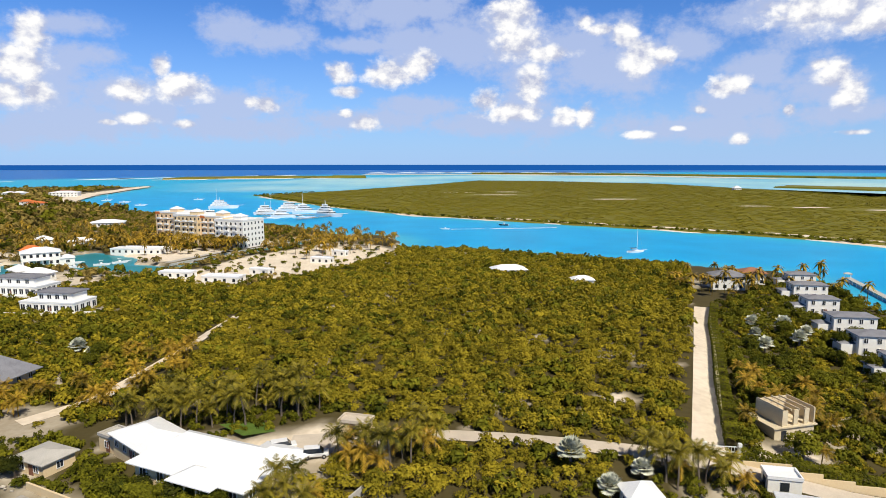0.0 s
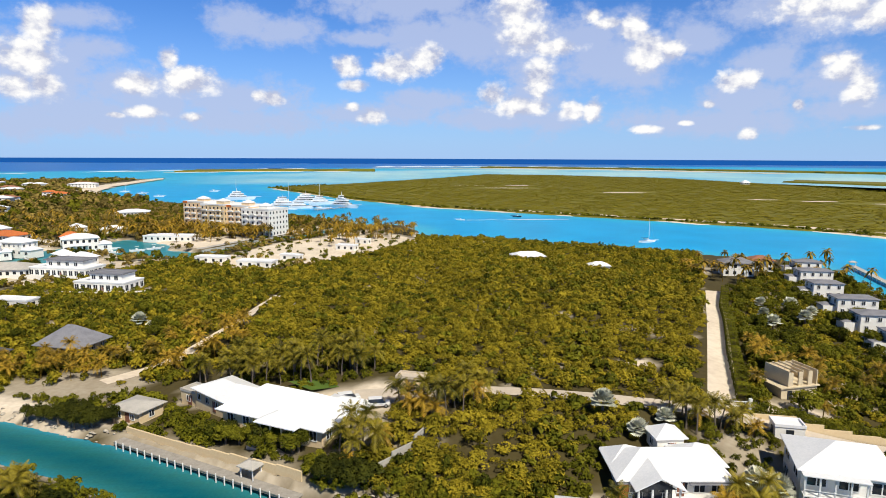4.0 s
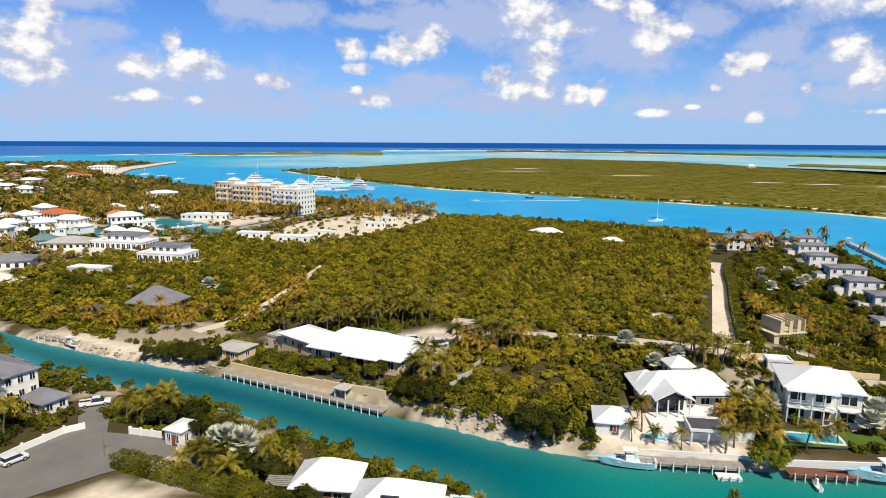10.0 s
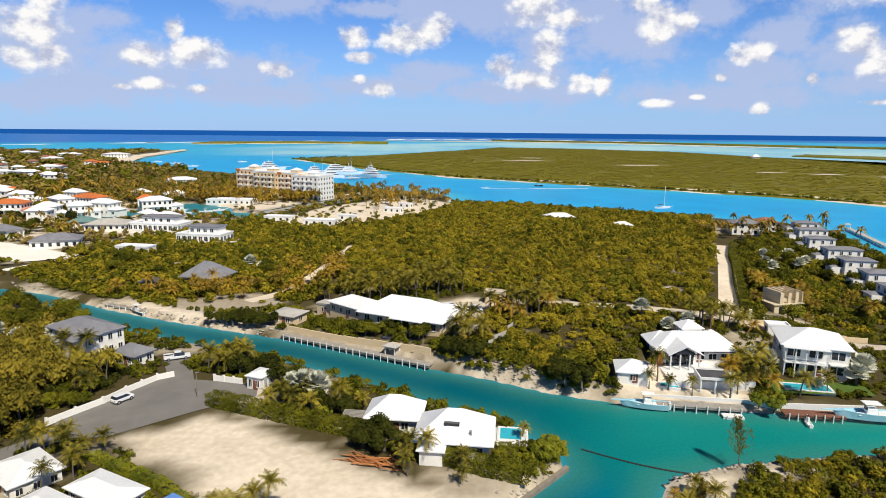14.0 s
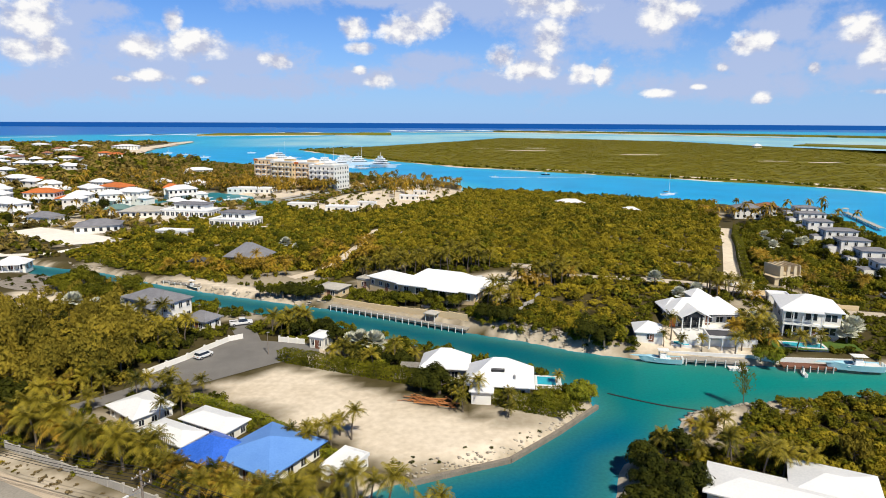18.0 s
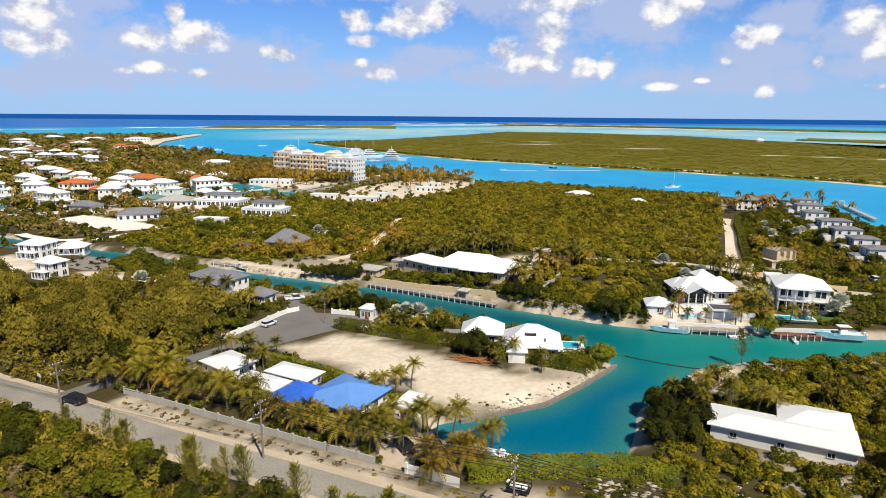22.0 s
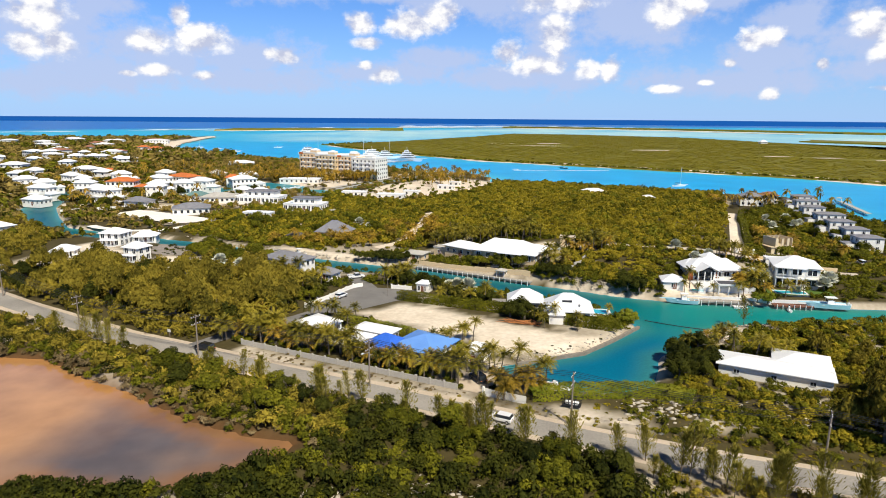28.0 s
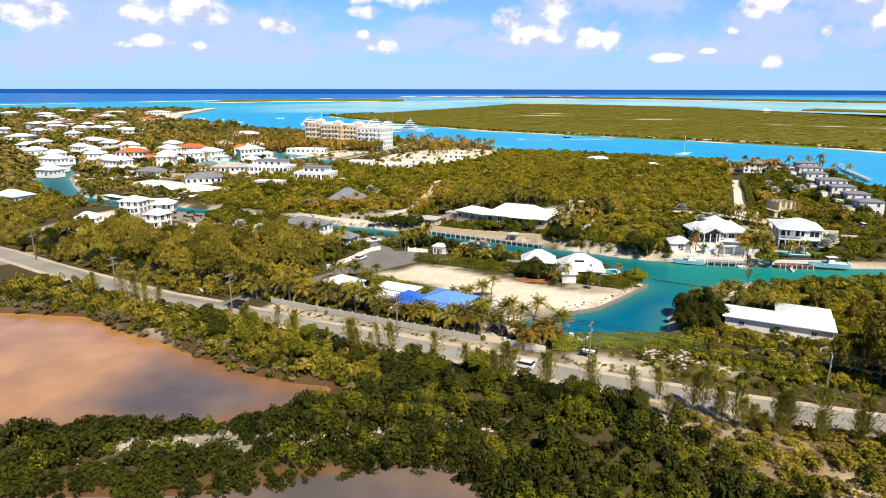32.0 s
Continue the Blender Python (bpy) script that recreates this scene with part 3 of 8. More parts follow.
def rough_outline(pts, step, jitter, seed):
    r = np.random.default_rng(seed)
    out = []
    for (ax, ay), (bx, by) in zip(pts, pts[1:] + pts[:1]):
        n = max(1, int(math.hypot(bx - ax, by - ay) / step))
        for k in range(n):
            u = k / n
            out.append((ax + (bx - ax) * u + r.normal(0, jitter), ay + (by - ay) * u + r.normal(0, jitter)))
    return out


def islet(name, pts, z, mat, label, step=25, jitter=3.0, seed=1):
    pts = rough_outline(pts, step, jitter, seed)
    n = len(pts)
    bm = bmesh.new()
    low, top = [bm.verts.new((x, y, -0.5)) for x, y in grown(pts, 4)], [bm.verts.new((x, y, z)) for x, y in pts]
    for i in range(n):
        bm.faces.new((low[i], low[(i + 1) % n], top[(i + 1) % n], top[i]))
    bmesh.ops.triangulate(bm, faces=[bm.faces.new(top)])
    return tagged(part(name, bm, mat), label, "island", kind="structure")


islet("island_beach", grown(ISLE, 1.5), 0.4, M["sand"], "pale sandy rim of the low island", 22, 3.5, 4)
islet("island", grown(ISLE, -2), 0.9, M["island_soil"], "low flat island of olive-green mangrove scrub", 16, 3.0, 5)

BAR = [(40, 664), (112, 621), (222, 546), (283, 501), (330, 452), (420, 392), (424, 402), (336, 464), (290, 512), (226, 556), (116, 633), (46, 674)]
polygon_sheet("island_sand", rough_outline(BAR, 9, 1.6, 12), 1.1, M["sand"], "strip of pale sand behind the island's mangrove edge", "sand")
for k, (x, y, a, b) in enumerate(((151, 1205, 24, 12), (286, 972, 34, 9), (477, 794, 24, 8), (420, 820, 20, 6), (540, 750, 26, 7), (120, 1100, 40, 8), (60, 1180, 30, 7), (610, 700, 30, 10))):
    polygon_sheet("salt_pan", rough_outline([(x + a * math.cos(q * 0.7), y + b * math.sin(q * 0.7)) for q in range(9)], 6, 1.2, k), 1.15, M["sand"], "bare pale salt pan among the mangrove", "sand")
polygon_sheet("beach", rough_outline([(-440, 850), (-505, 950), (-553, 1086), (-625, 1440), (-655, 1505), (-650, 1420), (-592, 1090), (-545, 950), (-470, 850)], 14, 2.0, 3), 1.75, M["sand"], "curving white sand beach at the bay", "beach")

polygon_sheet("pebble_yard", rough_outline([(-164, 150), (-150, 142), (-138, 143), (-132, 150), (-146, 158), (-160, 163)], 4, 0.4, 19), 1.62, M["pebbles"], "grey pebbled yard dotted with shrubs by the canal", "yard")
SAND_LOT = [(-221, 240), (-215, 253), (-190, 240), (-161, 225), (-162, 218), (-176, 209.5), (-200, 225)]
polygon_sheet("sand_lot", rough_outline(SAND_LOT, 4, 0.3, 9), 1.95, M["white_sand"], "levelled lot of bright white sand", "sand")


# ---------------- building kit ----------------
KEEP = [(-207, 239, 10), (-190, 231, 11), (-175, 222, 11), (-214, 246, 6)]  # places kept free of bushes: x, y, radius


def at(x, y, rot=0.0, z=None):
    return pose(x, y, float(hill(x, y)) if z is None else z, 0, 0, rot)


def shared(name, bm, mat):
    me = bpy.data.meshes.new(name)
    bm.to_mesh(me)
    bm.free()
    me.materials.append(mat)
    return me


def frame_mesh():
    bm = bmesh.new()
    for a in ((-0.5, 0.5, -0.5, -0.42), (-0.5, 0.5, 0.42, 0.5), (-0.5, -0.43, -0.42, 0.42), (0.43, 0.5, -0.42, 0.42), (-0.03, 0.03, -0.42, 0.42)):
        box(a[0], a[1], -0.10, 0.02, a[2], a[3], bm)
    return bm


ME_FRAME = shared("window_frame", frame_mesh(), M["trim"])
ME_PANE = shared("pane", box(-0.44, 0.44, -0.05, 0.02, -0.44, 0.44), M["glass"])
ME_DARK = shared("window", box(-0.5, 0.5, -0.06, 0.02, -0.5, 0.5), M["glass"])
ME_DOOR = shared("door", box(-0.5, 0.5, -0.08, 0.02, -0.5, 0.5), M["wood_brown"])


def window(parent, x, y, z, w, h, rot=0.0, fine=True):
    ob = new("window", ME_FRAME if fine else ME_DARK)
    ob.parent = parent
    ob.matrix_basis = pose(x, y, z, 0, 0, rot) @ Matrix.Diagonal((w, 1, h, 1))
    if fine:
        p = new("pane", ME_PANE)
        p.parent = ob
    return ob


def hip_roof(w, d, h, z, eave=0.7, ridge=None, bm=None, x=0.0, y=0.0, thick=0.18):
    """A hipped roof over w by d; ridge: its length along x."""
    bm = bmesh.new() if bm is None else bm
    a, b = w / 2 + eave, d / 2 + eave
    r = max(0.0, w / 2 - d / 2) if ridge is None else ridge / 2
    lo = [bm.verts.new((x + p, y + q, z - thick)) for p, q in ((-a, -b), (a, -b), (a, b), (-a, b))]
    ed = [bm.verts.new((x + p, y + q, z)) for p, q in ((-a, -b), (a, -b), (a, b), (-a, b))]
    bm.faces.new(lo[::-1])
    for i in range(4):
        bm.faces.new((lo[i], lo[(i + 1) % 4], ed[(i + 1) % 4], ed[i]))
    if r < 0.2:
        t = bm.verts.new((x, y, z + h))
        for i in range(4):
            bm.faces.new((ed[i], ed[(i + 1) % 4], t))
    else:
        p, q = bm.verts.new((x - r, y, z + h)), bm.verts.new((x + r, y, z + h))
        bm.faces.new((ed[0], ed[1], q, p)), bm.faces.new((ed[2], ed[3], p, q))
        bm.faces.new((ed[1], ed[2], q)), bm.faces.new((ed[3], ed[0], p))
    return bm


def gable_roof(w, d, h, z, eave=0.4, thick=0.18, x=0.0, y=0.0, bm=None):
    """Ridge along y, gables to the front and back."""
    bm = bmesh.new() if bm is None else bm
    a, b = w / 2 + eave, d / 2 + eave
    k = [[bm.verts.new((x + p, y + q, s)) for p, s in ((-a, z - thick), (-a, z), (0, z + h), (a, z), (a, z - thick), (0, z + h - thick))] for q in (-b, b)]
    n = 6
    for i in range(n):
        bm.faces.new((k[0][i], k[1][i], k[1][(i + 1) % n], k[0][(i + 1) % n]))
    bm.faces.new(k[0]), bm.faces.new(k[1][::-1])
    return bm


def flat_roof(w, d, z, x=0.0, y=0.0, bm=None, rim=0.35):
    """A roof slab with a raised rim, in one piece."""
    bm = bmesh.new() if bm is None else bm
    rings = []
    for a, b, h in ((w / 2 + 0.15, d / 2 + 0.15, z), (w / 2 + 0.15, d / 2 + 0.15, z + 0.2 + rim), (w / 2 - 0.1, d / 2 - 0.1, z + 0.2 + rim), (w / 2 - 0.1, d / 2 - 0.1, z + 0.2)):
        rings.append([bm.verts.new((x + p * a, y + q * b, h)) for p, q in ((-1, -1), (1, -1), (1, 1), (-1, 1))])
    for lo, hi in zip(rings, rings[1:]):
        for k in range(4):
            bm.faces.new((lo[k], lo[(k + 1) % 4], hi[(k + 1) % 4], hi[k]))
    bm.faces.new(rings[0][::-1]), bm.faces.new(rings[-1])
    return bm


def openings(wall, w, d, storeys, sh, fine, every=3.0, size=(1.3, 1.4), sides="frl", x=0.0, y=0.0, z0=0.0):
    """Windows storey by storey on the given sides of a block."""
    for s in range(storeys):
        z = z0 + s * sh + sh * 0.52
        if "f" in sides:
            n = max(1, int(w / every))
            for i in range(n):
                window(wall, x + (i + 0.5) * w / n - w / 2, y - d / 2 - 0.02, z, size[0], size[1], 0, fine)
        n = max(1, int(d / every))
        for i in range(n):
            if "r" in sides:
                window(wall, x + w / 2 + 0.02, y + (i + 0.5) * d / n - d / 2, z, size[0], size[1], 90, fine)
            if "l" in sides:
                window(wall, x - w / 2 - 0.02, y + (i + 0.5) * d / n - d / 2, z, size[0], size[1], -90, fine)


def house(label, x, y, rot, w, d, storeys=1, sh=3.2, roof="hip", roof_h=1.8, eave=0.7, wall="white_wall", top="white_roof", fine=True, every=3.2, sides="frl", name="house", group="", keep=True, z=None, size=(1.3, 1.4)):
    h = thing(name, at(x, y, rot, z), label, "house", group)
    wl = part("wall", box(-w / 2, w / 2, -d / 2, d / 2, -1.2, storeys * sh, bevel=0.03 if fine else 0), M[wall], h)
    top_z = storeys * sh
    if roof == "hip":
        bm = hip_roof(w, d, roof_h, top_z + 0.02, eave)
    elif roof == "gable":
        bm = gable_roof(w, d, roof_h, top_z + 0.02, eave)
    else:
        bm = flat_roof(w, d, top_z + 0.005)
    part("roof", bm, M[top], h)
    if every:
        openings(wl, w, d, storeys, sh, fine, every, size, sides)
    if fine and name != "long_house":
        dr = new("door", ME_DOOR)
        dr.parent = wl
        dr.matrix_basis = pose(w * 0.07, -d / 2 - 0.03, 1.05) @ Matrix.Diagonal((1.1, 1, 2.1, 1))
    if keep:
        m, e = min(w, d), abs(w - d) / 2
        dx, dy = (e, 0) if w > d else (0, e)
        c, s = math.cos(radians(rot)), math.sin(radians(rot))
        KEEP.extend((x + k * (dx * c - dy * s), y + k * (dx * s + dy * c), m * 0.6 + 0.7) for k in (-1, -0.5, 0, 0.5, 1))
    return h


def strip(name, line, width, mat, lift, label, category="road", step=3.0, z=None):
    """A paved band that follows the ground."""
    pts = []
    for (ax, ay), (bx, by) in zip(line, line[1:]):
        n = max(1, int(math.hypot(bx - ax, by - ay) / step))
        pts += [(ax + (bx - ax) * k / n, ay + (by - ay) * k / n) for k in range(n)]
    pts.append(line[-1])
    vs, fs = [], []
    for i, (px_, py_) in enumerate(pts):
        a, b = pts[max(i - 1, 0)], pts[min(i + 1, len(pts) - 1)]
        l = math.hypot(b[0] - a[0], b[1] - a[1])
        nx, ny = -(b[1] - a[1]) / l, (b[0] - a[0]) / l
        for k in range(5):
            o = (k / 4 - 0.5) * width
            qx, qy = px_ + nx * o, py_ + ny * o
            vs.append((qx, qy, (float(hill(qx, qy)) if z is None else z) + lift))
        if i:
            for k in range(4):
                j = i * 5 + k
                fs.append((j - 5, j - 4, j + 1, j))
        KEEP.append((px_, py_, width / 2 + 0.3))
    return tagged(part(name, (vs, fs), mat), label, category, kind="structure")


# ---------------- roads and paved ground ----------------
ROAD = [(-330, 165), (-230, 116), (-187, 94), (-160, 77), (-119, 54), (-98, 45), (-76, 34.8), (-47.5, 22.8), (-31, 15.6), (-17, 9.2), (0, 2.8), (20, -3.6), (60, -17), (140, -44)]
strip("road_shoulder", ROAD, 8.8, M["chalk"], 0.05, "pale chalky sand shoulder along the coast road", "road")
strip("road", ROAD, 5.8, M["dusty_asphalt"], 0.10, "faded grey asphalt coast road dusted with sand")
strip("road_lane", [(63.7, 136), (117.2, 264)], 5.6, M["sand"], 0.10, "straight chalk-white lane between hedges")
strip("lane", [(2, 141), (28, 138), (45, 134.5), (66, 132), (100, 124)], 4.2, M["paving"], 0.10, "pale paved lane behind the villas")
strip("track", [(-53, 250), (-55, 215), (-62, 172), (-71, 160)], 4.4, M["sand"], 0.08, "bare chalk track through the scrub")
KEEP.extend((x, y, 3.6) for x, y in ((-53, 245), (-54, 235), (-54.5, 225), (-55, 215), (-56, 208), (-57.5, 198), (-59, 190), (-61, 180), (-63, 171)))
strip("track", [(-214, 204), (-207, 199), (-190, 191), (-174, 195), (-168, 206), (-158, 222)], 4.6, M["white_sand"], 0.10, "bare white sand track beside the western canal")
strip("side_road", [(-100, 47), (-94, 56), (-82, 68), (-74, 78)], 4.6, M["asphalt"], 0.09, "grey side road to the turning place")
strip("resort_road", [(-131, 372), (-113, 418), (-91, 464), (-66, 500)], 4.0, M["concrete"], 0.1, "pale resort drive beside its canal")
CUL = [(-78, 74), (-80, 82), (-75.5, 90), (-74, 96), (-69, 101), (-75, 112), (-70, 115), (-63, 100), (-49, 98), (-47.5, 92), (-56, 86), (-68, 75)]
polygon_sheet("turning_place", CUL, 1.62, M["asphalt"], "grey asphalt turning place at the road's end", "road")
for q in CUL + [(-65, 88), (-70, 83), (-60, 93)]:
    KEEP.append((*q, 4.0))
strip("yard", [(-9, 137.2), (-1, 137.0), (7, 136.4)], 7.0, M["paving"], 0.06, "sandy paved forecourt of the white villa", "pavement")

# ---------------- leaves, trees, palms ----------------


def leaf_cloud(n, rx, ry, rz, size, seed, lumps=7, long=1.5, droop=0.0, corners=4):
    """Diamond leaves round the lumps of an uneven crown that sits on z = 0. Arrays n, 4, 3."""
    r = np.random.default_rng(seed)
    c = r.normal(size=(lumps, 3))
    c[:, 2] = np.abs(c[:, 2]) * 0.9
    c /= np.linalg.norm(c, axis=1)[:, None]
    c *= r.uniform(0.45, 0.8, (lumps, 1))
    k = r.integers(0, lumps, n)
    d = r.normal(size=(n, 3))
    d /= np.linalg.norm(d, axis=1)[:, None]
    d[:, 2] = np.where(d[:, 2] < -0.35, -d[:, 2], d[:, 2])
    p = (c[k] + d * r.uniform(0.25, 0.46, (n, 1))) * (rx, ry, rz)
    p[:, 2] += rz * 0.28
    p[:, 2] = np.maximum(p[:, 2], 0.02)
    nrm = d + r.normal(0, 0.22, (n, 3)) + (0, 0, 0.15)
    nrm /= np.linalg.norm(nrm, axis=1)[:, None]
    u = np.cross(nrm, r.normal(size=(n, 3)))
    u /= np.linalg.norm(u, axis=1)[:, None]
    u[:, 2] -= droop
    v = np.cross(nrm, u)
    s = size * r.uniform(0.6, 1.3, (n, 1))
    if corners == 3:
        return np.stack([p - u * s * long * 0.5, p + u * s * long * 0.35 + v * s * 0.5, p + u * s * long * 0.35 - v * s * 0.5], 1)
    return np.stack([p - u * s * long * 0.5, p + v * s * 0.42, p + u * s * long * 0.5, p - v * s * 0.42], 1)


def scatter(name, label, category, spots, clouds, mat, seed=1):
    """Many small plants in one mesh. spots: rows x, y, z, scale, height scale."""
    r = np.random.default_rng(seed)
    out, tones = [], []
    pick = r.integers(0, len(clouds), len(spots))
    turn = r.uniform(0, math.tau, len(spots))
    for k, cloud in enumerate(clouds):
        s = spots[pick == k]
        if not len(s):
            continue
        c, n = np.cos(turn[pick == k]), np.sin(turn[pick == k])
        b = cloud.reshape(-1, 3)
        x = (b[None, :, 0] * c[:, None] - b[None, :, 1] * n[:, None]) * s[:, 3:4] + s[:, 0:1]
        y = (b[None, :, 0] * n[:, None] + b[None, :, 1] * c[:, None]) * s[:, 3:4] + s[:, 1:2]
        z = b[None, :, 2] * s[:, 4:5] + s[:, 2:3]
        out.append(np.stack([x, y, z], -1).reshape(-1, 3))
        tones.append(np.repeat(r.uniform(size=len(s)), len(b)))
    co = np.concatenate(out)
    ob = quick_mesh(name, co, np.arange(len(co)).reshape(-1, clouds[0].shape[1]), mat)
    ob.data.attributes.new("tone", "FLOAT", "POINT").data.foreach_set("value", np.concatenate(tones).astype(np.float32))
    return tagged(ob, label, category, kind="stuff")


def spots_in(poly, density, lo, hi, seed, tall=1.0, bare_ok=False, noise_scale=0.0, edge=0.0, thin=0.0, shore=1.0):
    """Random free places inside a polygon with a ground height and sizes."""
    r = np.random.default_rng(seed)
    a = np.array(poly)
    (x0, y0), (x1, y1) = a.min(0), a.max(0)
    n = int((x1 - x0) * (y1 - y0) * density)
    x, y = r.uniform(x0, x1, n), r.uniform(y0, y1, n)
    s = r.uniform(lo, hi, n)
    ok = side_of(poly, x, y) > edge
    d, z = land_level(x, y)
    ok &= d > shore
    for kx, ky, kr in KEEP:
        ok &= (x - kx) ** 2 + (y - ky) ** 2 > (kr + 0.4 * s) ** 2
    if not bare_ok:
        for b in BARE:
            ok &= (side_of(b, x, y) < 0.5) | (r.uniform(size=n) < 0.05)
    if noise_scale:
        ok &= blur_noise(x, y, noise_scale, seed) < 0.86 - thin
    t = s * r.uniform(0.55, 1.45, n) * tall
    return np.stack([x, y, z - 0.1, s, t], 1)[ok]


def tree_mesh(seed, height, spread_, leaf, size, trunk_r=0.22, n=700, droop=0.0, lumps=11):
    """Trunk with limbs and a crown as two bmesh-ready arrays."""
    r = random.Random(seed)
    bm = tube([(0, 0, -0.5), (0.1, 0, height * 0.25), (0.25 * r.uniform(-1, 1), 0.2, height * 0.5), (0.3 * r.uniform(-1, 1), 0, height * 0.8)], [trunk_r * 1.4, trunk_r, trunk_r * 0.75, trunk_r * 0.3], 7)
    for k in range(6):
        a = k * math.tau / 6 + r.uniform(-0.4, 0.4)
        z = height * r.uniform(0.3, 0.55)
        o = spread_ * r.uniform(0.5, 0.8)
        tube([(0.1, 0.05, z), (math.cos(a) * o * 0.5, math.sin(a) * o * 0.5, z + height * 0.12), (math.cos(a) * o, math.sin(a) * o, z + height * 0.22)], [trunk_r * 0.5, trunk_r * 0.35, trunk_r * 0.12], 5, bm)
    crown = leaf_cloud(n, spread_, spread_, height * 0.62, size, seed, lumps, 1.7, droop, 3)
    crown[:, :, 2] += height * 0.28
    me = shared("trunk", bm, M["trunk"])
    ob = quick_mesh("crown", crown.reshape(-1, 3), np.arange(n * 3).reshape(-1, 3), leaf)
    data = ob.data
    data.attributes.new("single", "FLOAT", "POINT").data.foreach_set("value", np.ones(len(data.vertices), np.float32))
    bpy.data.objects.remove(ob)
    return me, data


def palm_mesh(seed, height, leaf, fronds=17, length=2.9):
    r = random.Random(seed)
    lean = r.uniform(-0.9, 0.9)
    top = Vector((lean, r.uniform(-0.5, 0.5), height))
    line = [Vector((0, 0, -0.4)), Vector((lean * 0.15, 0, height * 0.35)), Vector((lean * 0.5, top.y * 0.6, height * 0.7)), top]
    bm = tube(line, [0.24, 0.16, 0.13, 0.12], 8)
    trunk = shared("trunk", bm, M["trunk"])
    vs, fs = [], []
    for f in range(fronds):
        a = f * 2.39996 + r.uniform(-0.2, 0.2)
        up = 1.15 - 1.35 * (f / fronds) + r.uniform(-0.15, 0.15)
        ca, sa = math.cos(a), math.sin(a)
        n = 11
        spine = []
        for i in range(n + 1):
            u = i / n
            out = length * (u * math.cos(up * 0.9) * (1 - 0.18 * u))
            z = length * (u * math.sin(up) - (0.52 - 0.12 * up) * u * u)
            spine.append(Vector((ca * out, sa * out, z)) + top)
        side = Vector((-sa, ca, 0))
        for i in range(n):
            u = (i + 0.5) / n
            wid = 0.80 * math.sin(math.pi * min(0.95, 0.14 + 0.84 * u)) ** 0.6
            for sgn in (-1, 1):
                p, q = spine[i], spine[i].lerp(spine[i + 1], 0.82)
                tip = q + side * sgn * wid + (spine[i + 1] - spine[i]) * 0.7 - Vector((0, 0, 0.45 * wid + r.uniform(0, 0.14)))
                k = len(vs)
                vs += [tuple(p), tuple(q), tuple(tip), tuple(p.lerp(tip, 0.55) - (q - p) * 0.05)]
                fs.append((k, k + 1, k + 2, k + 3))
    ob = quick_mesh("crown", np.array(vs), np.array(fs), leaf)
    data = ob.data
    data.attributes.new("single", "FLOAT", "POINT").data.foreach_set("value", np.ones(len(data.vertices), np.float32))
    bpy.data.objects.remove(ob)
    return trunk, data


def sapling_mesh(seed, height, n=900):
    """A young casuarina: a thin stem with upswept feathery sprays."""
    r = np.random.default_rng(seed)
    stem = shared("trunk", tube([(0, 0, -0.4), (0.1, 0, height * 0.5), (0.0, 0.1, height)], [0.12, 0.07, 0.02], 6), M["trunk"])
    u = r.uniform(0.1, 1.0, n) ** 0.85
    a = r.integers(0, 15, n) * 2.4 + r.normal(0, 0.16, n)
    out = (0.35 + np.sin(np.minimum(u * 1.15, 1) * 3.14)) * height * 0.15 * r.uniform(0.0, 1.0, n) * (0.5 + 0.9 * (np.sin(a * 3.1) > 0)) + 0.05
    p = np.stack([np.cos(a) * out + 0.12 * height * u * u, np.sin(a) * out, u * height + out * 0.6], 1)
    d = np.stack([np.cos(a) * 0.55, np.sin(a) * 0.55, r.uniform(0.5, 1.0, n)], 1)
    w = np.cross(d, r.normal(size=(n, 3)))
    w /= np.linalg.norm(w, axis=1)[:, None]
    s = r.uniform(0.5, 1.1, (n, 1))
    q = np.stack([p, p + d * s * 0.5 + w * 0.07, p + d * s, p + d * s * 0.5 - w * 0.07], 1)
    ob = quick_mesh("crown", q.reshape(-1, 3), np.arange(n * 4).reshape(-1, 4), M["sapling"])
    data = ob.data
    data.attributes.new("single", "FLOAT", "POINT").data.foreach_set("value", np.ones(len(data.vertices), np.float32))
    bpy.data.objects.remove(ob)
    return stem, data


